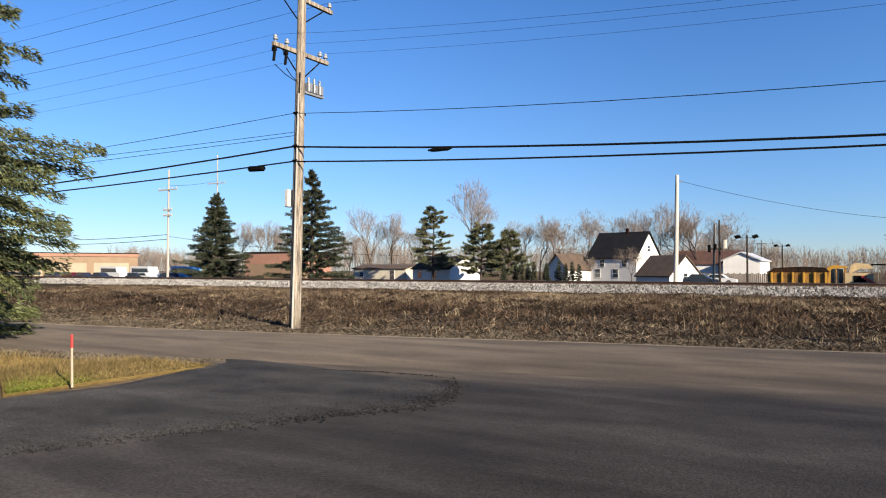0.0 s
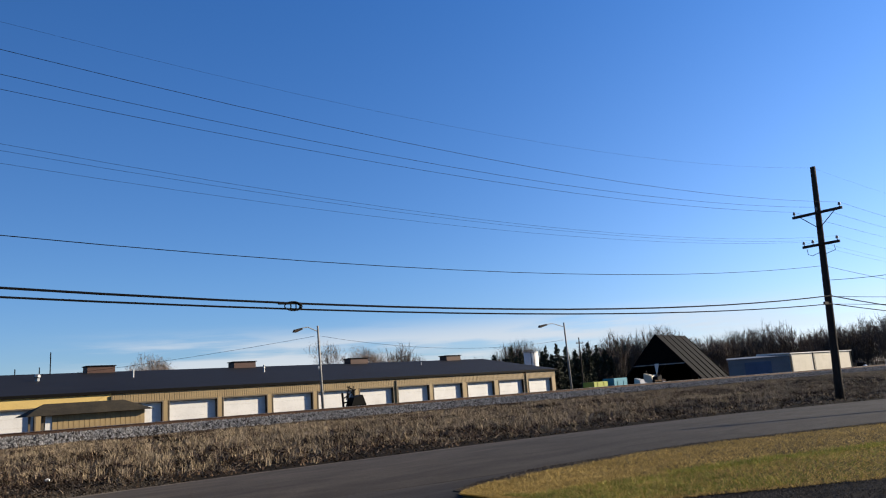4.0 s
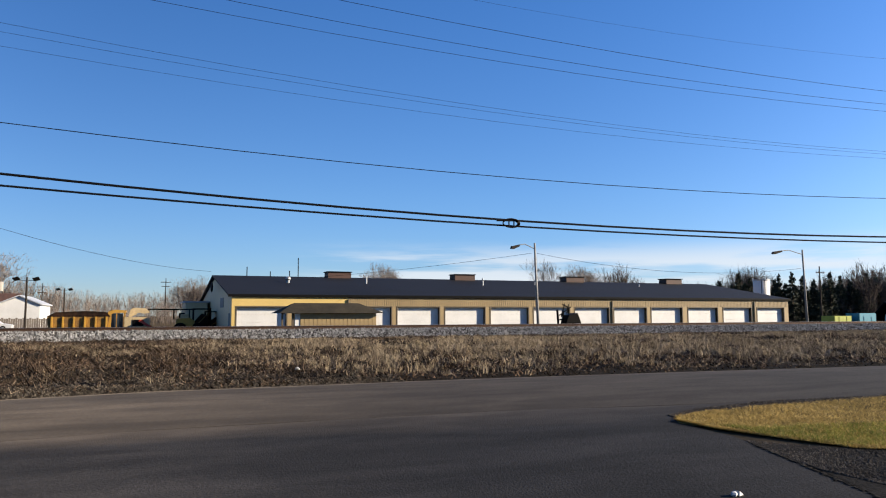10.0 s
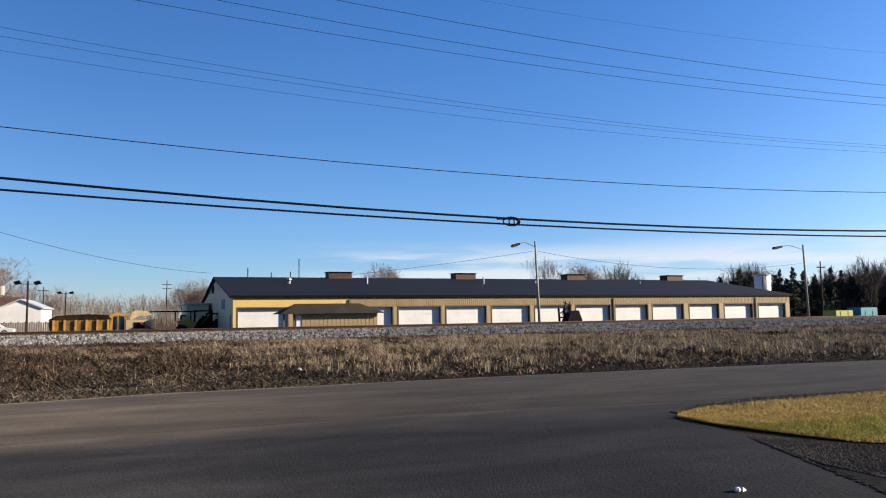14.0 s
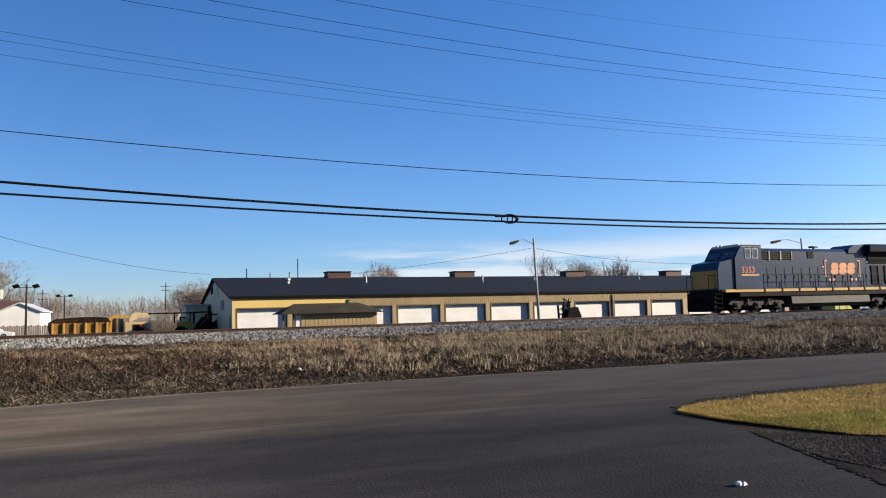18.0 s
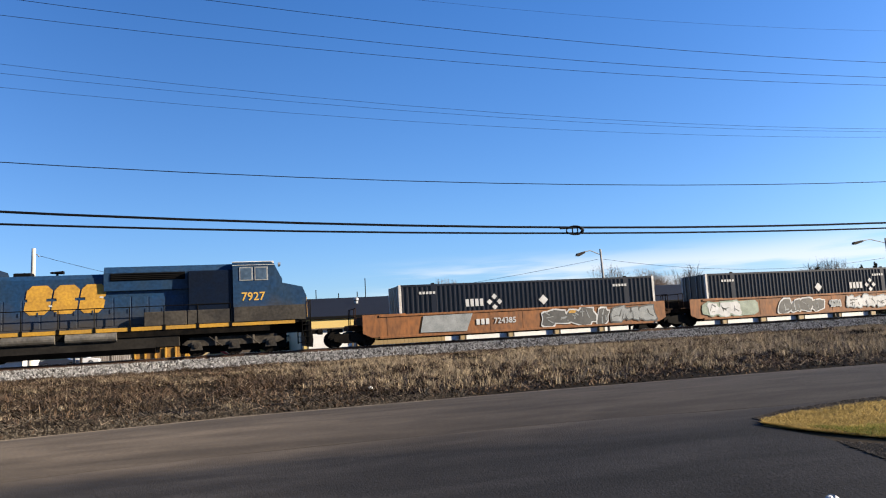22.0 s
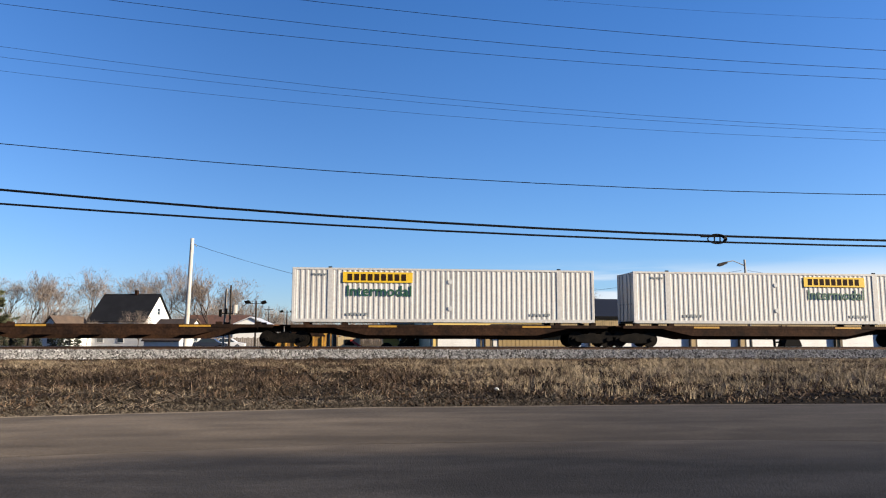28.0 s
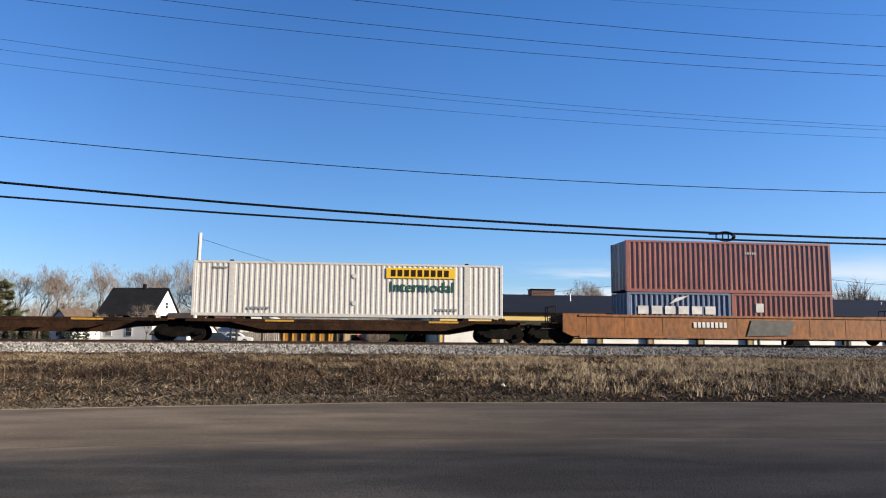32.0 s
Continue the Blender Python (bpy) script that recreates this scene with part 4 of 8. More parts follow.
def flood_pole(x, y, h):
    ob = thing("floodlight_pole", pose(x, y, -0.15), "dark pole with two floodlights in the yard", "floodlight", "yard floodlights")
    part("post", Shape().tube((0, 0, 0), (0, 0, h), 0.11, 0.08, n=10), M["pole_dark"], ob)
    part("bar", Shape().tube((-0.8, 0, h - 0.3), (0.8, 0, h - 0.3), 0.03, n=6), M["black"], ob)
    for u in (-0.85, 0.85):
        s = Shape().prism([(u - 0.4, h - 0.1), (u + 0.1, h + 0.05), (u + 0.3, h - 0.25), (u - 0.2, h - 0.4)], -0.25, 0.25)
        part("floodlight", s, M["black"], ob, "black floodlight head")


flood_pole(-11.55, 80.0, 5.6)
flood_pole(-12.9, 125.0, 6.1)
wood_pole(-25.5, 200.0, 9.8, ((8.9, 1.2), (7.6, 1.0)), "far utility pole with crossarms")
wood_pole(2.4, 190.0, 11.0, ((10.0, 1.2), (9.0, 1.0)), "far utility pole with crossarms")
wood_pole(-66.0, 52.0, 12.8, ((10.6, 1.5), (8.4, 0.7), (7.8, 0.7)), "grey utility pole with a crossarm across the line", "pole_grey")
wood_pole(-89.9, 80.0, 20.2, ((15.7, 2.0),), "grey utility pole with a crossarm behind a spruce", "pole_grey")
wood_pole(97.0, 84.0, 9.3, ((8.3, 0.9),), "dark pole with a short crossarm beside the yard")
sagging("overhead_wire", (-66, 52, 10.9), (-89.9, 80, 16.0), 0.2, 0.02, "far power line between grey poles")
sagging("overhead_wire", (-120, 60, 7.0), (-66, 52, 5.6), 0.6, 0.03, "far black telephone line on poles")
sagging("overhead_wire", (-120, 60, 6.3), (-66, 52, 5.1), 0.6, 0.03, "far black telephone line on poles")
sagging("overhead_wire", (-66, 52, 5.4), (-48, 70, 3.5), 0.4, 0.02, "service wire to a building")
sagging("overhead_wire", (27.3, 50.0, 6.5), (14.0, 66.0, 5.2), 0.15, 0.012, "service wire from the lamp to the workshop")
sagging("overhead_wire", (27.8, 50.0, 6.5), (55.4, 50.0, 5.9), 0.9, 0.012, "wire between the yard lamps")

# ---- buildings beyond the railway ----
M["brick"] = mat("tan_brick", (0.1989, 0.1375, 0.08775), (0.1697, 0.117, 0.07605), 0.85, scale=0.5, fine=6, var=0.2)
M["doortan"] = mat("tan_door_panel", (0.27, 0.205, 0.14), (0.23, 0.175, 0.12), 0.6, scale=0.6, fine=9, var=0.1)
M["pink"] = mat("pinkish_brick", (0.2583, 0.1348, 0.09547), (0.2246, 0.1179, 0.08424), 0.85, scale=0.5, fine=6, var=0.2)
M["clap"] = mat("white_clapboard", (0.5379, 0.5312, 0.511), (0.4841, 0.4774, 0.4572), 0.6, scale=0.6, fine=10, var=0.08, bump=0.1)
M["shingle"] = mat("dark_shingles", (0.0125, 0.013, 0.015), (0.009, 0.0095, 0.011), 0.85, scale=0.8, fine=9, var=0.25, bump=0.4, spec=0.1)
M["shedroof"] = mat("weathered_olive_shingles", (0.039, 0.03276, 0.02184), (0.0234, 0.02028, 0.01482), 0.92, scale=0.8, fine=9, var=0.3, bump=0.5, spec=0.1)
M["shinglebr"] = mat("brown_shingles", (0.078, 0.05304, 0.03666), (0.05304, 0.03744, 0.0273), 0.9, scale=0.8, fine=9, var=0.25, bump=0.4)
M["rustroof"] = mat("rusted_sheet_roof", (0.08775, 0.04095, 0.02633), (0.04973, 0.02633, 0.01902), 0.75, scale=0.5, fine=5, var=0.3, stretch=(3, 1, 1))
M["sheet"] = mat("pale_sheet_roof", (0.3619, 0.3744, 0.3931), (0.312, 0.3245, 0.3432), 0.5, scale=0.5, fine=7, var=0.12)
M["fence"] = mat("grey_fence_wood", (0.1755, 0.1462, 0.117), (0.1287, 0.1053, 0.08775), 0.9, scale=0.8, fine=10, var=0.3, rand=0.15)
M["tarp"] = mat("dark_tent_fabric", (0.0032, 0.0033, 0.0036), (0.0024, 0.0025, 0.0028), 0.7, scale=0.5, fine=6, var=0.2, spec=0.03)
M["plant"] = mat("yellow_machine_paint", (0.3861, 0.2106, 0.0234), (0.2925, 0.158, 0.0234), 0.55, scale=0.8, fine=8, var=0.2)
M["plant_old"] = mat("rust_stained_yellow_paint", (0.2652, 0.1326, 0.0156), (0.1092, 0.0585, 0.0156), 0.65, scale=1.2, fine=8, var=0.35, bump=0.2)
M["plant2"] = mat("faded_cream_machine_paint", (0.4118, 0.312, 0.1685), (0.3245, 0.2496, 0.1373), 0.6, scale=0.8, fine=8, var=0.2)
M["teal"] = mat("teal_container_paint", (0.01872, 0.1872, 0.2621), rough=0.55, var=0.15)
M["lime"] = mat("yellow_green_paint", (0.2808, 0.312, 0.0312), rough=0.55, var=0.15)
M["carwhite"] = mat("white_car_paint", (0.468, 0.468, 0.468), rough=0.3, var=0.06, bump=0, spec=0.6)
M["cardark"] = mat("dark_car_paint", (0.0195, 0.0234, 0.0351), rough=0.25, var=0.1, bump=0, spec=0.7)
M["carred"] = mat("red_car_paint", (0.0624, 0.00585, 0.00585), rough=0.3, var=0.1, bump=0, spec=0.6)
M["busblue"] = mat("blue_bus_paint", (0.078, 0.2652, 0.4836), rough=0.4, var=0.1, bump=0)
M["box"] = mat("cream_box_paint", (0.4368, 0.3994, 0.312), (0.3869, 0.3557, 0.2808), 0.6, scale=0.6, fine=9, var=0.1)
M["boxgrey"] = mat("grey_blue_siding", (0.1248, 0.1373, 0.156), (0.09984, 0.1123, 0.1248), 0.6, scale=0.6, fine=9, var=0.12)

WORK = pose(5.7, 60.0, -0.15, 0, 0, 1.5)
shop = thing("workshop_building", WORK, "long low tan and yellow steel workshop with many white doors", "workshop building")
LB, DB, EAVE, RIDGE = 60.4, 26.0, 3.45, 5.6
DOORS = [0.4 + 4.53 * i for i in range(3)] + [13.98, 18.51, 23.07, 27.62, 32.2, 36.79, 41.38, 46.14, 50.91, 55.75]
DW, DH = 3.95, 2.53
# front wall in pieces round the door openings
for i, d in enumerate(DOORS):
    a = 0.0 if i == 0 else DOORS[i - 1] + DW
    part("wall_pier", Shape().box(a, d, 0.0, 0.25, 0, DH + 0.02), M["sidingy"] if d < 4 else M["siding"], shop, "ribbed steel pier between doors")
part("wall_pier", Shape().box(DOORS[-1] + DW, LB, 0, 0.25, 0, DH + 0.02), M["siding"], shop)
for a, b, k in ((0, 9.56, "sidingy"), (9.56, 36.6, "siding"), (36.6, LB, "siding")):
    s = Shape()
    n = 0 if k == "sidingy" else int((b - a) / 0.2)
    for i in range(n):
        u = a + (b - a) * i / n
        s.box(u + 0.02, u + 0.1, -0.018, 0.0, DH + 0.1, EAVE - 0.02)
    s.box(a, b, 0.0, 0.25, DH + 0.02, EAVE)
    part("wall_band", s, M[k], shop, "yellow steel siding over the doors" if k == "sidingy" else "tan ribbed siding over the doors")
part("side_wall", Shape().box(LB - 0.25, LB, 0.25, DB, 0, EAVE), M["siding"], shop)
part("back_wall", Shape().box(0.25, LB - 0.25, DB - 0.25, DB, 0, EAVE), M["siding"], shop)
gw = part("gable_wall", Shape().prism([(0.25, 0), (DB, 0), (DB, EAVE), (DB / 2, RIDGE - 0.12), (0.25, EAVE)], 0, 0.25, axis="x"), M["gable"], shop, "pale gable wall")
part("gable_wall", Shape().prism([(0.25, EAVE), (DB, EAVE), (DB / 2, RIDGE - 0.12)], LB - 0.25, LB, axis="x"), M["siding"], shop)
part("gable_sign", Shape().box(-0.04, 0.0, 5.5, 8.0, 2.55, 3.4), M["boxgrey"], gw, "grey window panel")
part("satellite_dish", Shape().ball((-0.5, 11, 4.5), 0.12, 0.5, 0.5, 10, 6), M["black"], gw, "dark dish on the gable")
part("gable_door", Shape().box(-0.03, 0.0, 1.0, 1.9, 0.0, 2.05), M["boxgrey"], gw)
for i, d in enumerate(DOORS):
    fr = Shape().box(d - 0.09, d, -0.03, 0.24, 0, DH + 0.09).box(d + DW, d + DW + 0.09, -0.03, 0.24, 0, DH + 0.09).box(d, d + DW, -0.03, 0.24, DH, DH + 0.09)
    part("door_frame", fr, M["trim"], shop, "dark brown door frame")
    s = Shape()
    for k in range(4):
        s.box(d + 0.01, d + DW - 0.01, 0.30, 0.35, 0.02 + k * DH / 4, (k + 1) * DH / 4 + 0.016, 0.004)
    part("overhead_door", s, M["door"], shop, "closed white sectional door")
fl = part("shop_floor", Shape().box(0.25, LB - 0.25, 0.36, DB - 0.25, -0.02, 0.05), M["galv"], shop)
sl = (RIDGE - EAVE) / (DB / 2)
for y0, y1, z0, z1 in ((-0.14, DB / 2, EAVE - 0.14 * sl, RIDGE), (DB + 0.14, DB / 2, EAVE - 0.14 * sl, RIDGE)):
    part("roof_slope", Shape().prism([(y0, z0), (y1, z1), (y1, z1 + 0.13), (y0, z0 + 0.13)], -0.3, LB + 0.3, axis="x"), M["roofdk"], shop, "dark grey low-pitched roof")
part("fascia", Shape().box(-0.3, LB + 0.3, -0.17, -0.142, EAVE - 0.10, EAVE + 0.10), M["black"], shop, "dark eaves board")
for u in (10.85, 24.95, 39.2, 53.8):
    v = part("roof_vent", Shape().box(u, u + 2.45, DB / 2 - 0.7, DB / 2 + 0.7, RIDGE - 0.05, RIDGE + 0.62, 0.03), M["vent"], shop, "rust-brown ridge ventilator box")
    part("vent_hood", Shape().box(u - 0.08, u + 2.53, DB / 2 - 0.8, DB / 2 + 0.8, RIDGE + 0.62, RIDGE + 0.70), M["black"], v)
for u, y, h, r in ((13.6, 8, 0.75, 0.08), (26.2, 8, 0.85, 0.09), (33.0, 9, 0.4, 0.07), (47.0, 9, 0.4, 0.07)):
    part("roof_pipe", Shape().tube((u, y, EAVE + y * sl), (u, y, EAVE + y * sl + h), r, n=8), M["galv"], shop)
part("turbine_vent", Shape().tube((6.0, 8, EAVE + 8 * sl), (6.0, 8, EAVE + 8 * sl + 0.35), 0.18, n=10).ball((6.0, 8, EAVE + 8 * sl + 0.5), 0.28, 0.28, 0.22), M["galv"], shop, "round galvanised roof turbine")
for u, y, h in ((7.9, 12.6, 2.0), (2.9, 12.6, 1.0), (7.1, 12.9, 0.7), (5.2, 12.9, 0.6)):
    part("antenna", Shape().tube((u, y, RIDGE), (u, y, RIDGE + h), 0.045, n=6), M["black"], shop)
for u in (9.56, 36.55, 55.3):
    part("downspout", Shape().box(u - 0.06, u + 0.06, -0.12, -0.035, 0.1, EAVE - 0.25), M["trim"], shop)
part("annex", Shape().box(-2.4, -0.3, 17, 23, 0, 3.15), M["gable"], shop, "small pale annex behind the gable")
part("annex_roof", Shape().box(-2.6, -0.1, 16.8, 23.2, 3.15, 3.3), M["sheet"], shop)

# the small shed in front of the workshop
shed = thing("storage_shed", pose(8.2, 50.0, -0.05), "small tan shed with a dark overhanging roof", "shed")
part("wall", Shape().box(1.1, 6.5, 0, 3.0, 0, 1.95), M["siding"], shed, "tan boarded wall")
board = Shape().box(0, 0.27, -0.025, 0.0, 0.05, 1.93).mesh("board", M["siding"])
for i in range(18):
    part("board", board, M["siding"], shed, at=pose(1.12 + i * 0.3, 0, 0))
s = Shape().add([(-0.4, -0.45, 1.9), (7.0, -0.45, 1.9), (7.0, 3.45, 1.9), (-0.4, 3.45, 1.9), (0.9, 1.5, 2.62), (5.6, 1.5, 2.62)],
                [(0, 1, 5, 4), (1, 2, 5), (2, 3, 4, 5), (3, 0, 4), (3, 2, 1, 0)])
part("hip_roof", s, M["shedroof"], shed, "dark weathered hip roof")
for x in (-0.1, 0.6):
    part("porch_post", Shape().box(x - 0.06, x + 0.06, 0.0, 0.12, 0, 1.9), M["trim"], shed)
part("door", Shape().box(0.75, 1.1, 0.02, 0.08, 0, 1.85), M["door"], shed, "white shed door")
part("end_panel", Shape().prism([(6.5, 0), (7.0, 0), (6.75, 1.6), (6.5, 1.85)], 0.2, 2.6), M["door"], shed, "pale leaning sheet")

# the fork attachment left standing before the doors
fork = thing("loader_attachment", pose(32.6, 55.0, -0.1), "black loader frame standing before the workshop doors", "machine")
part("mast", Shape().tube((0, 0, 0), (-0.12, 0, 2.2), 0.1, n=6).tube((0.55, 0, 0), (0.42, 0, 2.2), 0.08, n=6).tube((-0.1, 0, 1.35), (0.5, 0, 1.4), 0.07, n=6), M["black"], fork)
part("carriage", Shape().tube((0.0, -0.1, 1.75), (1.15, -0.1, 2.45), 0.05, n=6).tube((0.2, -0.1, 1.6), (0.55, -0.1, 2.75), 0.05, n=6).tube((0.75, -0.1, 1.9), (0.95, -0.1, 2.7), 0.05, n=6).tube((0.3, -0.1, 2.7), (1.1, -0.1, 2.35), 0.05, n=6), M["black"], fork)
part("bucket", Shape().prism([(0.45, 1.0), (1.75, 0.85), (1.95, 1.1), (1.6, 1.95), (0.75, 1.75)], -0.5, 0.5), M["black"], fork)

# silo behind the workshop
silo = thing("silo", pose(77.4, 76.5, -0.15), "white cylindrical silo behind the workshop", "silo")
part("drum", Shape().tube((0, 0, 0), (0, 0, 6.5), 1.05, n=20), M["clap"], silo, smooth=True)
part("rim", Shape().tube((0, 0, 6.45), (0, 0, 6.6), 1.1, n=20), M["galv"], silo)
part("ladder", Shape().tube((-0.5, -1.1, 0.2), (-0.5, -1.1, 6.5), 0.04, n=5).tube((-0.9, -0.9, 0.2), (-0.9, -0.9, 6.5), 0.04, n=5), M["black"], silo)


def window(parent, m, w, h):
    fr = part("window", Shape().box(-w / 2 - 0.08, w / 2 + 0.08, -0.05, 0.0, -0.08, h + 0.08), M["clap"], parent, at=m)
    part("pane", Shape().box(-w / 2, w / 2, -0.058, -0.052, 0, h / 2 - 0.02), M["glass"], fr)
    part("pane", Shape().box(-w / 2, w / 2, -0.058, -0.052, h / 2 + 0.02, h), M["glass"], fr)


def gabled(name, m, L, D, eave, ridge, wall, roof, label, along=True, windows=(), category="house", over=0.3, boards=True):
    """A house with its ridge along its front (along) or across it; the front is at y = 0."""
    ob = thing(name, m, label, category)
    part("wall", Shape().box(0, L, 0, D, 0, eave), wall, ob)
    if along:
        for x in (0.0, L - 0.12):
            part("gable", Shape().prism([(0, eave), (D, eave), (D / 2, ridge - 0.1)], x, x + 0.12, axis="x"), wall, ob)
        k = (ridge - eave) / (D / 2)
        for y0, y1 in ((-over, D / 2), (D + over, D / 2)):
            z0 = eave - over * k
            part("roof", Shape().prism([(y0, z0), (y1, ridge), (y1, ridge + 0.16), (y0, z0 + 0.16)], -over, L + over, axis="x"), roof, ob)
    else:
        for y in (0.0, D - 0.12):
            part("gable", Shape().prism([(0, eave), (L, eave), (L / 2, ridge - 0.1)], y, y + 0.12), wall, ob)
        k = (ridge - eave) / (L / 2)
        for x0, x1 in ((-over, L / 2), (L + over, L / 2)):
            z0 = eave - over * k
            part("roof", Shape().prism([(x0, z0), (x1, ridge), (x1, ridge + 0.16), (x0, z0 + 0.16)], -over, D + over), roof, ob)
    if boards:
        n = int(eave / 0.35)
        s = Shape()
        for i in range(n):
            s.box(-0.02, L + 0.02, -0.02, 0.0, i * 0.35 + 0.03, i * 0.35 + 0.32)
        part("clapboard_siding", s, wall, ob)
    for face, u, z, w, h in windows:
        mm = pose(u, -0.02, z) if face == "front" else pose(L + 0.02, u, z, 0, 0, 90)
        window(ob, mm, w, h)
    return ob


# the white house: front towards the line, bright gable to the east
house = gabled("house", pose(-40.0, 112.0, -0.2, 0, 0, -14), 8.6, 7.4, 4.1, 8.0, M["clap"], M["shingle"],
               "white clapboard house with steep dark roof", True,
               [("front", 1.8, 0.9, 0.9, 1.3), ("front", 5.0, 0.9, 0.9, 1.3), ("front", 2.6, 2.6, 0.8, 1.1), ("front", 6.6, 2.6, 0.8, 1.1), ("side", 3.7, 5.0, 0.7, 0.9), ("side", 2.2, 1.2, 0.8, 1.2)])
part("chimney", Shape().box(4.75, 5.2, 3.45, 3.9, 7.6, 8.7), M["rustdk"], house, "dark brick chimney")
gabled("garage", pose(-29.67, 103.11, -0.2, 0, 0, -30), 6.23, 6.05, 1.31, 4.03, M["clap"], M["shinglebr"],
       "low white garage with brown shingle roof", True, [("side", 3.02, 0.7, 0.7, 0.9)], "garage", 0.25)
gabled("warehouse", pose(-21.9, 126.0, -0.2, 0, 0, 0), 5.6, 12.0, 3.7, 4.95, M["clap"], M["sheet"],
       "white gabled warehouse behind a wooden fence", False, (), "warehouse")
gabled("long_shed", pose(-31.5, 130.0, -0.2), 11.0, 9.0, 3.2, 5.4, M["clap"], M["rustroof"], "white shed with a rusted sheet roof", True, (), "shed")
fence = thing("wooden_fence", pose(-23.5, 114.0, -0.2), "grey wooden board fence before the warehouse", "fence")
for i in range(36):
    part("board", Shape().box(i * 0.28, i * 0.28 + 0.25, 0, 0.03, 0, 1.55 + 0.12 * (i % 3 == 0)), M["fence"], fence)
gabled("small_house", pose(-68.5, 104.0, -0.3, 0, 0, -20), 10.0, 6.5, 2.4, 4.3, M["clap"], M["shingle"], "small white house with blue-shaded front", True,
       [("front", 2.0, 0.8, 1.0, 1.1), ("front", 6.0, 0.8, 1.0, 1.1)])
gabled("small_house", pose(-45.5, 108.0, -0.3, 0, 0, -20), 4.2, 6.0, 2.4, 4.6, M["clap"], M["shinglebr"], "small white gabled house among trees", False, [("front", 2.1, 1.0, 0.8, 1.0)])
gabled("small_house", pose(-86.0, 110.0, -0.3), 12.0, 7.0, 2.4, 3.1, M["box"], M["shinglebr"], "low cream building behind bare trees", True,
       [("front", 2.0, 0.9, 0.8, 0.8), ("front", 9.0, 0.4, 1.0, 1.7)])
tb = thing("brick_building", pose(-157.5, 59.5, -0.4, 0, 0, 54), "long flat-roofed tan brick building with garage doors", "building")
part("wall", Shape().box(0, 45.0, 0, 14, 0, 4.9), M["brick"], tb)
part("parapet", Shape().box(-0.2, 45.2, -0.2, 14.2, 4.9, 5.5), M["pink"], tb, "darker brick parapet")
part("coping", Shape().box(-0.3, 45.3, -0.3, 14.3, 5.5, 5.65), M["black"], tb)
for i in range(4):
    g = 13.4 + i * 7.8
    d = part("garage_door", Shape().box(g, g + 6.5, -0.06, 0.0, 0, 3.6), M["doortan"], tb, "cream garage door")
    part("door_glazing", Shape().box(g + 0.3, g + 6.2, -0.075, -0.065, 1.2, 1.7), M["glass"], d)
pb = thing("brick_building", pose(-96.0, 92.0, -0.4), "pinkish brick building beyond two spruces", "building")
part("wall", Shape().box(0, 12.0, 0, 9, 0, 5.2), M["pink"], pb)
part("coping", Shape().box(-0.2, 12.2, -0.2, 9.2, 5.2, 5.35), M["black"], pb)
part("lower_block", Shape().box(5.0, 14.5, -4, 0, 0, 3.2), M["brick"], pb)
for i in range(3):
    part("window", Shape().box(1.2 + i * 3.6, 2.6 + i * 3.6, -0.05, 0.0, 1.2, 2.4), M["glass"], pb)

# yard machines between the house and the workshop
hop = thing("hopper_trailer", pose(-7.9, 66.0, -0.1), "yellow ribbed hopper trailer with a grey cover", "trailer")
part("hopper", Shape().prism([(0, 0.5), (4.3, 0.5), (4.5, 1.75), (-0.1, 1.75)], 0, 2.2), M["plant_old"], hop)
for i in range(6):
    part("rib", Shape().box(0.2 + i * 0.8, 0.32 + i * 0.8, -0.16, 0.0, 0.5, 1.74), M["plant"], hop)
part("cover", Shape().prism([(-0.15, 1.75), (4.55, 1.75), (4.2, 2.12), (2.6, 2.2), (0.5, 2.1)], -0.05, 2.25), M["rustdk"], hop, "dull brown load under the rim")
part("frame", Shape().box(0, 4.3, 0.2, 2.0, 0.3, 0.5), M["black"], hop)
for x in (0.8, 3.4):
    part("wheel", Shape().tube((x, -0.05, 0.38), (x, 0.25, 0.38), 0.38, n=14), M["black"], hop)
dig = thing("excavator", pose(-3.6, 66.0, -0.1) @ Matrix.Scale(0.87, 4), "yellow tracked excavator with folded arm", "excavator")
for y in (0.0, 1.7):
    part("track", Shape().prism([(0.3, 0), (3.3, 0), (3.6, 0.4), (3.3, 0.8), (0.3, 0.8), (0, 0.4)], y, y + 0.5), M["black"], dig)
part("engine_house", Shape().prism([(1.5, 0.85), (3.5, 0.85), (3.75, 1.2), (3.75, 1.75), (3.4, 1.95), (1.5, 1.95)], 0.1, 2.1), M["plant2"], dig, "faded cream engine body")
part("grille", Shape().box(2.2, 3.2, 0.05, 0.1, 1.1, 1.7), M["black"], dig)
cabd = part("cab", Shape().prism([(0, 0.5), (0.28, 0.5), (0.34, 2.2), (0.6, 2.36), (1.6, 2.36), (1.66, 2.58), (0.6, 2.66), (0.12, 2.5), (0, 2.2)], 0.1, 1.0), M["plant"], dig, "yellow arched cab frame")
part("pane", Shape().box(0.36, 1.35, 0.3, 0.34, 0.9, 2.3), M["glass"], cabd)
part("cab_post", Shape().box(0.75, 0.85, 0.12, 0.2, 0.8, 2.36).box(1.4, 1.58, 0.12, 0.3, 0.6, 2.36), M["plant_old"], cabd)
part("boom", Shape().prism([(1.75, 1.7), (1.95, 2.62), (2.25, 2.86), (3.35, 2.78), (3.75, 2.42), (3.3, 2.28), (2.6, 2.34), (2.25, 1.75)], 1.1, 1.42), M["plant2"], dig, "cream cranked boom")
part("stick", Shape().prism([(2.75, 1.55), (2.95, 1.72), (4.05, 0.95), (3.8, 0.85)], -0.1, 0.1), M["markred"], dig, "red arm folded downwards")
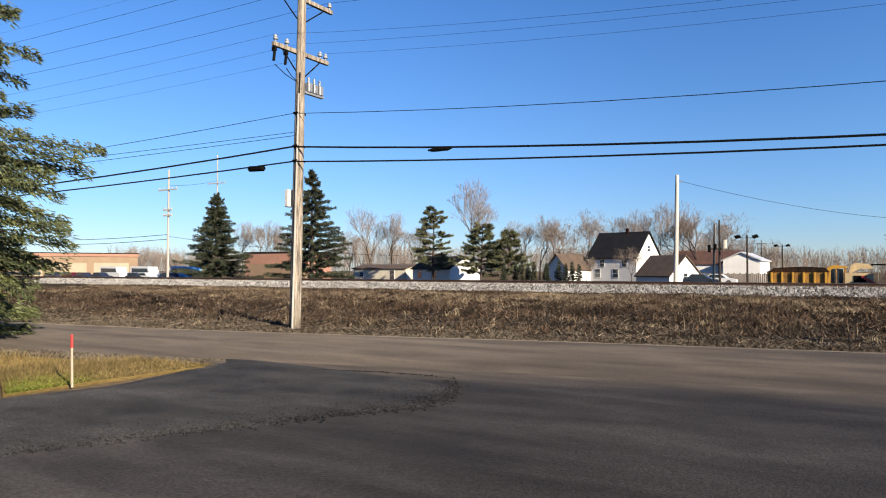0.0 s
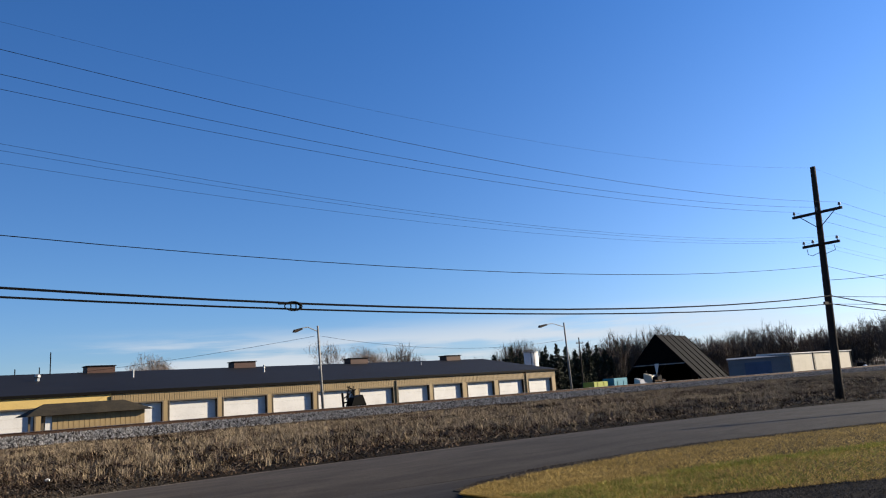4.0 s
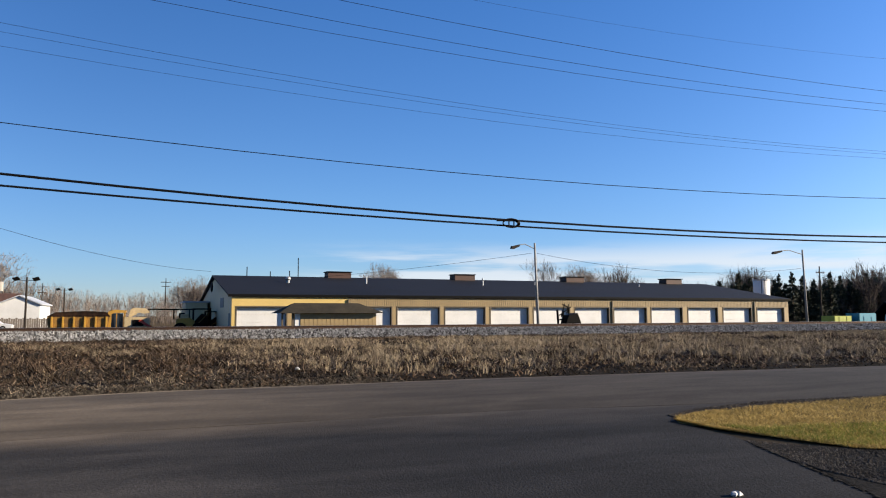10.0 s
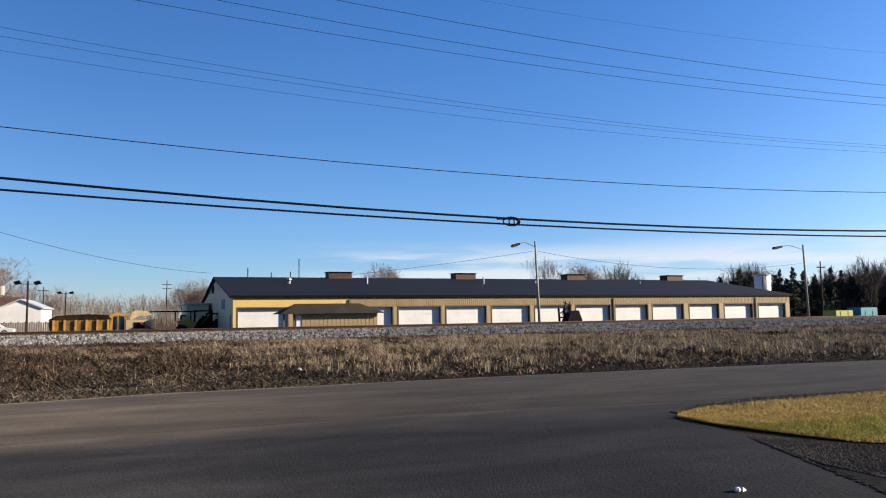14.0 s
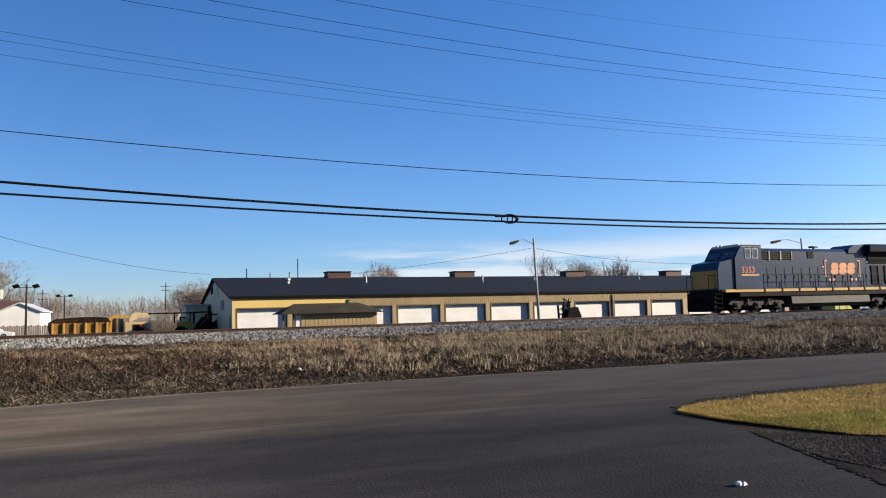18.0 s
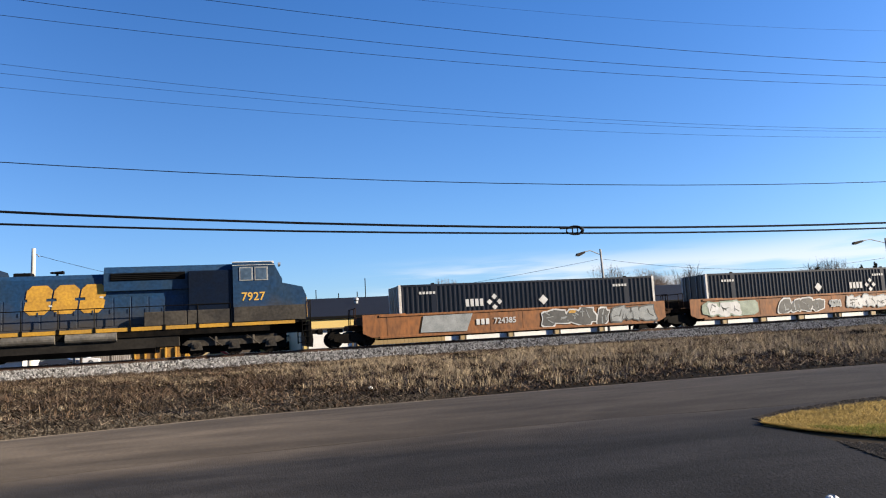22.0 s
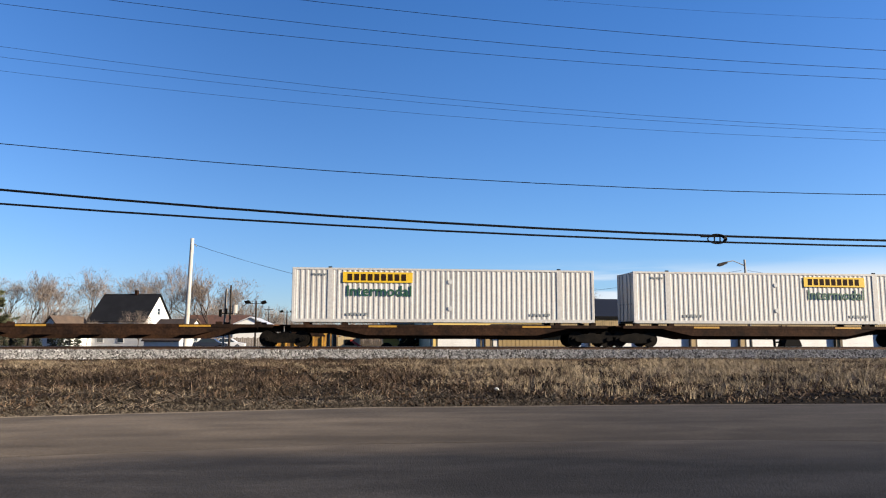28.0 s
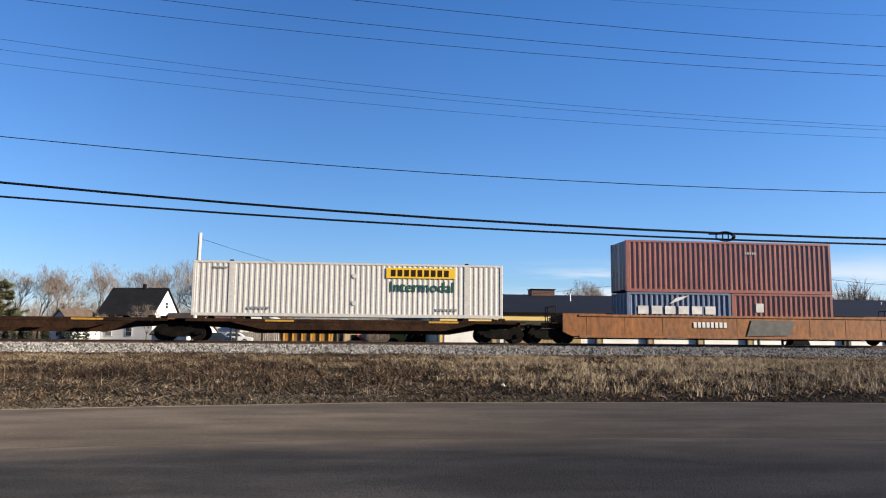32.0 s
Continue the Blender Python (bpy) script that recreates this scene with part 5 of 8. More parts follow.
part("bucket", Shape().prism([(3.3, 1.05), (3.9, 1.15), (4.2, 0.7), (3.8, 0.35), (3.3, 0.5)], 0.9, 1.6), M["plant_old"], dig, "rusty yellow bucket")
part("ram", Shape().tube((1.5, 1.0, 1.6), (2.9, 1.0, 2.3), 0.07, n=6), M["galv"], dig)
ld = thing("wheel_loader", pose(1.7, 67.0, -0.1), "cream and yellow wheel loader", "loader")
part("body", Shape().prism([(0, 0.6), (1.5, 0.6), (1.6, 1.35), (1.2, 1.6), (0.1, 1.55)], 0, 1.8), M["plant"], ld)
part("bonnet", Shape().prism([(0.4, 1.55), (1.3, 1.5), (1.2, 1.9), (0.45, 1.95)], 0.2, 1.6), M["plant2"], ld, "faded cream bonnet")
part("canopy", Shape().box(-2.2, 1.7, 0.1, 1.7, 2.3, 2.4).box(-0.15, -0.08, 0.1, 0.2, 1.5, 2.3).box(1.1, 1.18, 0.1, 0.2, 1.5, 2.3).box(-0.15, -0.08, 1.6, 1.7, 1.5, 2.3), M["black"], ld)
part("seat", Shape().box(0.3, 0.8, 0.6, 1.2, 1.6, 2.05, 0.05), M["black"], ld)
for x in (0.4, 1.9):
    part("wheel", Shape().tube((x, -0.15, 0.6), (x, 0.3, 0.6), 0.6, n=16), M["black"], ld)
for i, (x0, w, h) in enumerate(((4.2, 1.6, 2.35), (5.3, 2.4, 2.1), (6.9, 1.3, 2.6))):
    sc = thing("scrap_rack", pose(x0 - 0.9, 70.5 + 0.7 * i, -0.1), "dark rack of scrap beside the workshop", "rack", "scrap racks")
    for u in (0.0, w - 0.1):
        for y in (0.0, 1.3):
            part("post", Shape().box(u, u + 0.1, y, y + 0.1, 0, h), M["black"], sc)
    part("top_beam", Shape().box(0, w, 0, 1.4, h, h + 0.12), M["black"], sc)
    part("load", Shape().prism([(0.15, 0.1), (w - 0.15, 0.1), (w - 0.25, h * 0.75), (w * 0.5, h * 0.85), (0.2, h * 0.55)], 0.2, 1.2), M["rustdk"], sc, "dark scrap iron")
    part("pipe", Shape().tube((0.1, -0.05, h * 0.3), (w * 0.9, -0.05, h * 0.9), 0.05, n=6), M["plant_old"], sc)


def car(x, y, paint, label, van=False, rz=0.0):
    ob = thing("parked_van" if van else "parked_car", pose(x, y, -0.15, 0, 0, rz), label, "van" if van else "car", "parked vehicles")
    if van:
        part("body", Shape().prism([(0, 0.35), (6.0, 0.35), (6.0, 1.3), (5.3, 1.5), (4.9, 2.5), (0.05, 2.6)], 0, 2.1), M[paint], ob)
        part("window_band", Shape().prism([(0.4, 1.5), (5.0, 1.5), (4.75, 2.2), (0.4, 2.25)], -0.012, 0.0), M["glass"], ob)
    else:
        part("body", Shape().prism([(0, 0.3), (4.4, 0.3), (4.45, 0.75), (3.5, 0.92), (0.15, 0.95), (0, 0.7)], 0, 1.75), M[paint], ob)
        part("cabin", Shape().prism([(0.5, 0.93), (3.35, 0.92), (2.6, 1.45), (1.1, 1.48)], 0.12, 1.63), M[paint], ob)
        part("window", Shape().prism([(0.75, 0.98), (3.1, 0.97), (2.52, 1.38), (1.15, 1.4)], 0.105, 0.12), M["glass"], ob)
    for u in (0.85, 3.5 if not van else 4.8):
        for yy in (-0.02, 1.55 if not van else 1.9):
            w = part("wheel", Shape().tube((u, yy, 0.33), (u, yy + 0.2, 0.33), 0.33, n=14), M["black"], ob)
            part("rim", Shape().tube((u, yy - 0.012, 0.33), (u, yy, 0.33), 0.19, n=10), M["galv"], w)
    return ob


for i, (b, c) in enumerate((("cardark", -1.72), ("carred", -1.655), ("cardark", -1.60), ("cardark", -1.545), ("cardark", -1.41), ("carwhite", -1.385), ("cardark", -1.30))):
    car(c * 80.0, 80.0 + 0.4 * (i % 2), b, "dark parked car behind the railway" if b == "cardark" else "parked car behind the railway")
car(-1.50 * 84, 84.0, "carwhite", "white van with a dark window band", True)
car(-1.40 * 84, 84.5, "carwhite", "white van parked beside another", True)
car(-1.26 * 82, 82.0, "busblue", "small blue and white bus", True)
car(-20.9, 104.0, "carwhite", "white car parked by the garage")
car(-0.228 * 97, 98.0, "cardark", "dark car parked by the garage")

# the dark fabric-roofed store and the sheds at the far end
tent = thing("storage_tent", pose(119.9, 94.6, -0.2, 0, 0, -76), "tall dark fabric storage tent with an open front", "storage tent")
part("cover", Shape().prism([(0, 0), (0.25, 0), (8.7, 9.55), (17.15, 0), (17.4, 0), (8.7, 9.9)], 0, 17), M["tarp"], tent, "dark fabric roof down to the ground")
part("front_cloth", Shape().prism([(3.9, 4.0), (13.5, 4.0), (8.7, 9.6)], 0.1, 0.2), M["tarp"], tent, "dark cloth over the open front")
part("back_cloth", Shape().prism([(0.3, 0), (17.1, 0), (8.7, 9.5)], 16.8, 16.9), M["tarp"], tent)
part("header_beam", Shape().box(3.5, 13.9, 0.0, 0.1, 3.9, 4.1), M["lampgrey"], tent, "grey beam over the opening")
for i in range(6):
    part("rib", Shape().line([(0.0, i * 3.35 + 0.1, 0.1), (8.7, i * 3.35 + 0.1, 9.96), (17.44, i * 3.35 + 0.1, 0.1)], 0.1, 5), M["tarp"], tent, "dark roof rib")
part("flap", Shape().prism([(8.2, 1.6), (8.9, 4.2), (8.0, 4.2)], -0.3, -0.2), M["clap"], tent, "pale hanging flap")
cb = thing("storage_building", pose(125.8, 62.0, -0.1, 0, 0, -4), "cream metal storage building with dark posts", "shed")
part("wall", Shape().box(0, 20.5, 0, 6.0, 0, 4.0), M["box"], cb, "cream sheet wall")
part("roof", Shape().prism([(-0.2, 4.0), (6.2, 4.0), (6.2, 4.35), (-0.2, 4.12)], -0.2, 20.7, axis="x"), M["clap"], cb, "white roof edge")
for u in (0.0, 7.2, 14.8, 20.3):
    part("post", Shape().box(u, u + 0.28, -0.06, 0.0, 0, 4.0), M["black"], cb)
for u in (0.5, 7.8):
    part("door_leaf", Shape().box(u, u + 6.4, -0.04, 0.0, 0.1, 3.7), M["box"], cb)
gb = thing("grey_shed", pose(120.8, 70.8, -0.1, 0, 0, -62), "grey-blue metal shed with a wide blue door", "shed")
part("wall", Shape().box(0, 10, 0, 5, 0, 3.55), M["boxgrey"], gb)
part("door", Shape().box(2.7, 7.0, -0.05, 0.0, 0, 3.0), M["contblue"], gb, "blue door")
part("roof", Shape().prism([(-0.2, 3.55), (5.2, 3.55), (5.2, 3.7), (2.5, 4.0), (-0.2, 3.7)], -0.2, 10.2, axis="x"), M["boxgrey"], gb)
for x, y, mk, l in ((100.2, 80.0, "teal", "teal steel container in the yard"), (95.6, 80.5, "lime", "yellow-green skip in the yard")):
    c = thing("yard_container", pose(x, y, -0.1), l, "container")
    part("body", Shape().box(0, 3.6, 0, 2.4, 0.1, 1.9 if mk == "teal" else 1.5, 0.04), M[mk], c)
    part("rib", Shape().box(0.9, 1.0, -0.05, 0, 0.1, 1.4).box(2.5, 2.6, -0.05, 0, 0.1, 1.4), M[mk], c)
random.seed(4)
for i in range(22):
    if i < 6:
        b, y = random.uniform(1.36, 1.62), random.uniform(76, 84)
    elif i < 10:
        b, y = random.uniform(2.42, 2.6), random.uniform(54, 58)
    else:
        b, y = random.uniform(2.6, 4.3), random.uniform(50, 57)
    mk = random.choice(("carwhite", "box", "galv", "rustdk", "sheet", "black", "plant_old", "black"))
    j = thing("scrap_heap", pose(b * y, y, -0.1, 0, 0, random.uniform(0, 90)), "pale scrap metal and junk in the yard" if mk not in ("rustdk", "black") else "dark scrap iron and junk in the yard", "scrap", "junk in the yard")
    w, h = random.uniform(1.0, 2.8), random.uniform(1.1, 2.4)
    part("panel", Shape().prism([(0, 0), (w, 0), (w * 0.9, h), (w * 0.2, h * 0.8)], 0, 1.0), M[mk], j)
    part("drum", Shape().tube((w * 0.3, -0.4, h * 0.35), (w * 0.9, -0.4, h * 0.45), 0.35, n=10), M[random.choice(("galv", "rustdk", "carwhite", "black"))], j)
    part("bar", Shape().tube((0.1, 0.2, 0), (w * 0.8, 0.6, h * 1.2), 0.08, n=6), M["black"], j)
    part("bar", Shape().tube((w, 0.2, 0), (w * 0.2, 0.6, h * 0.9), 0.06, n=6), M["black"], j)

# ---- trees, woods and grass ----
M["needle"] = mat("spruce_needles", (0.0784, 0.0896, 0.0288), (0.04, 0.0512, 0.0208), 0.65, scale=1.2, fine=14, var=0.3, bump=0, island=0.4)
M["needle_far"] = mat("dark_spruce_needles", (0.03311, 0.03883, 0.01651), (0.01815, 0.0233, 0.01155), 0.75, scale=0.8, fine=8, var=0.3, bump=0, island=0.4)
M["pine"] = mat("pine_needles", (0.1082, 0.1123, 0.04992), (0.0624, 0.06656, 0.03494), 0.75, scale=0.8, fine=8, var=0.3, bump=0, island=0.4)
M["bark"] = mat("grey_bark", (0.06666, 0.05265, 0.04212), (0.04212, 0.03334, 0.02808), 0.9, scale=3, fine=20, var=0.3, bump=0.5, spec=0.1)
M["twig"] = mat("bare_twigs", (0.20, 0.16, 0.132), (0.13, 0.104, 0.086), 0.9, scale=0.4, fine=5, var=0.25, bump=0, island=0.3, spec=0.1)
M["twig_dark"] = mat("dark_bare_twigs", (0.105, 0.082, 0.066), (0.065, 0.052, 0.043), 0.9, scale=0.4, fine=5, var=0.25, bump=0, island=0.3, spec=0.1)
M["straw"] = mat("dead_grass", (0.3419, 0.2707, 0.1762), (0.1668, 0.1289, 0.08567), 0.85, scale=0.25, fine=3, var=0.25, bump=0, island=0.35, contrast=0.9, spec=0.1)
M["redweed"] = mat("red_brown_weeds", (0.085, 0.060, 0.040), (0.035, 0.025, 0.018), 0.85, scale=0.4, fine=3, var=0.3, bump=0, island=0.5, spec=0.1)
M["stalk"] = mat("grey_brown_stalks", (0.306, 0.238, 0.1615), (0.17, 0.1275, 0.085), 0.85, scale=0.4, fine=3, var=0.3, bump=0, island=0.45, spec=0.1)
M["weed"] = mat("dark_dead_weeds", (0.0806, 0.05146, 0.031), (0.0217, 0.01488, 0.00992), 0.85, scale=0.4, fine=3, var=0.3, bump=0, island=0.7, spec=0.1)
M["green_turf"] = mat("green_winter_grass", (0.2256, 0.2256, 0.04156), (0.1069, 0.1306, 0.02969), 0.85, scale=0.6, fine=2.5, var=0.25, bump=0, island=0.35, contrast=0.9, spec=0.1)
M["turf_pale"] = mat("pale_winter_turf", (0.1953, 0.1419, 0.06281), (0.1162, 0.08835, 0.03488), 0.85, scale=0.5, fine=2.5, var=0.25, bump=0, island=0.35, contrast=0.9, spec=0.1)
M["turf"] = mat("winter_turf", (0.4497, 0.3196, 0.1114), (0.2787, 0.2029, 0.06555), 0.85, scale=0.35, fine=2.5, var=0.2, bump=0, island=0.55, contrast=0.9, spec=0.1)


def leafy(m, share):
    """Thin blades let part of the sun through."""
    nt = m.node_tree
    p = nt.nodes["Principled BSDF"]
    out = next(n for n in nt.nodes if n.type == "OUTPUT_MATERIAL")
    tr, mix = nt.nodes.new("ShaderNodeBsdfTranslucent"), nt.nodes.new("ShaderNodeMixShader")
    mix.inputs[0].default_value = share
    src = p.inputs["Base Color"].links[0].from_socket
    nt.links.new(src, tr.inputs["Color"])
    nt.links.new(p.outputs[0], mix.inputs[1])
    nt.links.new(tr.outputs[0], mix.inputs[2])
    nt.links.new(mix.outputs[0], out.inputs["Surface"])


for k in ("turf", "green_turf", "turf_pale"):
    leafy(M[k], 0.25)



def sprays(rng, base, tip, n, length, width, droop, thick=0.0, fan=0.30):
    """Needle sprays along a branch from base to tip: n small tapering leaves."""
    u = rng.uniform(0.12, 1.0, n)[:, None]
    p = base + (tip - base) * u
    d = (tip - base) / max(1e-6, np.linalg.norm(tip - base))
    side = np.cross(d, (0, 0, 1.0))
    side /= max(1e-6, np.linalg.norm(side))
    k = rng.uniform(-1, 1, n)[:, None]
    reach = fan * np.linalg.norm(tip - base)
    p = p + side * k * reach * (1.05 - u) * rng.uniform(0, 1, n)[:, None] + np.array((0, 0, -1.0)) * (rng.uniform(0, 0.06, n)[:, None] * reach + rng.normal(0, 1, n)[:, None] * thick)
    out = d * rng.uniform(0.35, 1.0, n)[:, None] + side * k + np.array((0, 0, 1.0)) * (rng.uniform(-0.55, 0.35, n) - droop)[:, None]
    out /= np.linalg.norm(out, axis=1)[:, None]
    ln = length * rng.uniform(0.6, 1.2, n)[:, None]
    w = np.cross(out, rng.normal(size=(n, 3)))
    w /= np.linalg.norm(w, axis=1)[:, None]
    w *= width * rng.uniform(0.7, 1.2, n)[:, None]
    return np.stack([p - w, p + w, p + out * ln], 1)


def spruce(name, m, h, r, label, material, seed, whorls=26, per=9, n=16, length=0.55, width=0.09, skirt=0.06, group="spruces", power=0.85, cap=None, thick=0.0, fan=0.30):
    ob = thing(name, m, label, "tree", group)
    part("trunk", Shape().tube((0, 0, -0.1), (0, 0, h * 0.98), h * 0.02, h * 0.003, 10), M["bark"], ob)
    rng = np.random.default_rng(seed)
    out, wood = [], Shape()
    for i in range(whorls):
        f = skirt + (1 - skirt) * (i / whorls) ** 0.92
        z = h * f
        rr = r * (1 - f) ** power + 0.08 * r * 0.2
        if cap:
            rr = min(rr, curve_at(cap, z))
        for k in range(per):
            a = 2 * math.pi * (k + rng.uniform(-0.35, 0.35)) / per + i * 0.7
            ln = rr * rng.uniform(0.62, 1.16)
            zb = z + rng.uniform(-0.4, 0.4) * h / whorls
            base = np.array((0, 0, zb))
            tip = np.array((ln * math.cos(a), ln * math.sin(a), zb + ln * (rng.uniform(-0.30, -0.02) if cap else rng.uniform(-0.12, 0.22)) + (0.35 * ln if f > 0.85 else 0)))
            out.append(sprays(rng, base, tip, max(6, int(n * (0.35 + ln / r))), length * (0.45 + 0.55 * (1 - f) ** 0.5), width, 0.15, thick, fan))
            if ln > 0.4:
                wood.tube(base, tip, 0.012 * h * 0.25, 0.006, 4, False)
    part("bough_frame", wood, M["bark"], ob)
    part("crown", cloud_mesh("crown", np.concatenate(out), 3, material), material, ob, "dense drooping green needles")
    return ob


spruce("spruce_tree", pose(-18.8, 6.75, 0), 11.5, 7.0, "large green spruce beside the road", M["needle"], 3, 28, 17, 950, 0.2, 0.021, 0.03, power=0.5, thick=0.08, fan=0.24,
       cap=((0.0, 3.2), (1.0, 3.6), (2.0, 3.75), (3.1, 4.1), (3.9, 4.2), (4.4, 4.0), (5.0, 4.35), (5.4, 3.7), (5.7, 2.4), (6.2, 2.5), (6.5, 3.2), (7.2, 3.4), (8.0, 3.0), (9.0, 2.2), (11.5, 0.2)))
spruce("spruce_tree", pose(-84.4, 75.0, -0.3), 13.6, 6.5, "dark conical spruce behind the railway", M["needle_far"], 5, 20, 10, 330, 0.42, 0.05, thick=0.11, power=0.97, fan=0.13)
spruce("spruce_tree", pose(-57.0, 65.0, -0.3), 13.9, 6.1, "tall dark spruce behind the utility pole", M["needle_far"], 7, 19, 9, 300, 0.42, 0.05, thick=0.10, power=0.97, fan=0.12)


def bare_tree(name, m, h, label, seed, material=None, spread=0.5, depth=8, group="bare trees"):
    random.seed(seed)
    ob = thing(name, m, label, "tree", group)
    trunk, limbs, twigs = Shape(), Shape(), Shape()

    def grow(p, d, ln, r, lev):
        q = p + d * ln
        if lev >= 5:
            w = d.orthogonal().normalized()
            w.rotate(Matrix.Rotation(random.uniform(0, 6.28), 3, d))
            w *= 0.024 if lev == 5 else 0.017
            twigs.add((p - w, p + w, q + d * ln * 0.25), ((0, 1, 2),))
        else:
            tgt = trunk if lev == 0 else limbs if lev < 3 else twigs
            tgt.tube(p, q, max(r, 0.03), max(r * 0.68, 0.024), 6 if lev < 2 else 3, False)
        if lev >= depth:
            return
        k = 3 if lev < 5 else 2
        for i in range(k + (1 if lev == 1 else 0)):
            a = random.uniform(0, 2 * math.pi)
            side = d.orthogonal().normalized()
            side.rotate(Matrix.Rotation(a, 3, d))
            nd = (d + side * random.uniform(0.35, spread * 1.5) + Vector((0, 0, 0.26))).normalized()
            grow(p + d * ln * random.uniform(0.7, 1.0), nd, ln * random.uniform(0.62, 0.85), r * 0.62, lev + 1)

    grow(Vector((0, 0, 0)), Vector((random.uniform(-0.05, 0.05), 0, 1)).normalized(), h * 0.34, h * 0.013, 0)
    part("trunk", trunk, M["bark"], ob)
    part("limb_frame", limbs, M["bark"], ob)
    part("crown", twigs, material or M["twig"], ob, "fine bare twigs")
    return ob


protos = [bare_tree("bare_tree", pose(-62.4, 115.0, -0.3), 15.0, "tall bare tree with fanned grey twigs", 21, spread=0.42),
          bare_tree("bare_tree", pose(-53.0, 122.5, -0.3), 10.5, "bare spreading tree beside the houses", 22),
          bare_tree("bare_tree", pose(-44.5, 121.0, -0.3), 12.0, "bare rounded tree beside the white house", 23, spread=0.7)]
for k, b, y, sc in ((0, -0.746, 125, 0.85), (0, -0.70, 128, 0.8), (1, -0.66, 130, 0.95), (1, -0.79, 120, 0.85), (2, -0.41, 118, 0.85), (1, -0.30, 140, 1.15), (0, -0.262, 138, 0.85),
                    (2, -0.22, 135, 1.0), (1, -0.205, 131, 1.05), (2, -0.165, 150, 1.05), (2, 0.060, 98, 0.56), (1, 0.032, 101, 0.54), (2, 0.047, 104, 0.56), (1, 0.052, 99, 0.5), (2, 0.285, 120, 0.85), (1, 0.30, 125, 0.9), (0, 0.586, 105, 0.62),
                    (1, 0.625, 105, 0.85), (2, 0.64, 108, 0.78), (1, -1.0, 120, 1.1), (0, -1.05, 122, 0.75), (2, -0.95, 125, 1.0), (1, -0.36, 104, 0.35), (2, -0.295, 100, 0.42), (1, -0.46, 126, 0.95)):
    o = copy_thing(protos[k], pose(b * y, y, -0.3, 0, 0, (b * 997) % 360) @ Matrix.Scale(sc, 4))


def ragged_pine(m, h, label, seed, r):
    ob = thing("pine_tree", m, label, "tree", "pines")
    part("trunk", Shape().tube((0, 0, -0.1), (0.3, 0, h), h * 0.018, h * 0.005, 8), M["bark"], ob)
    rng = np.random.default_rng(seed)
    out, wood = [], Shape()
    for i in range(110):
        f = rng.uniform(0.18, 1.0)
        a = rng.uniform(0, 6.28)
        ln = r * (1.05 - f) ** 0.55 * rng.uniform(0.5, 1.1)
        base = np.array((0.3 * f, 0, f * h))
        tip = base + np.array((ln * math.cos(a), ln * math.sin(a), ln * rng.uniform(-0.1, 0.35)))
        out.append(sprays(rng, base + (tip - base) * 0.35, tip, 240, 0.4, 0.04, -0.1, 0.1))
        wood.tube(base, tip, 0.06, 0.02, 4, False)
    part("bough_frame", wood, M["bark"], ob)
    part("crown", cloud_mesh("crown", np.concatenate(out), 3, M["pine"]), M["pine"], ob, "tufted grey-green needles")


ragged_pine(pose(-62.0, 100.0, -0.3), 12.4, "ragged grey-green pine before a small house", 31, 4.6)
ragged_pine(pose(-50.5, 95.0, -0.3), 9.0, "wide olive-green pine behind the railway", 32, 4.8)
ragged_pine(pose(-46.5, 96.0, -0.3), 7.8, "wide olive-green pine behind the railway", 33, 4.0)
for i in range(11):
    b = -0.492 + 0.0118 * i + 0.003 * (i % 3)
    spruce("arborvitae", pose(b * 90, 90.0 + (i % 2), -0.3), 2.9 + 0.6 * ((i * 7) % 5) / 5, 0.55, "narrow dark green arborvitae in a row", M["needle_far"], 50 + i, 16, 8, 18, 0.24, 0.05, 0.03, "arborvitae hedge", 0.5)


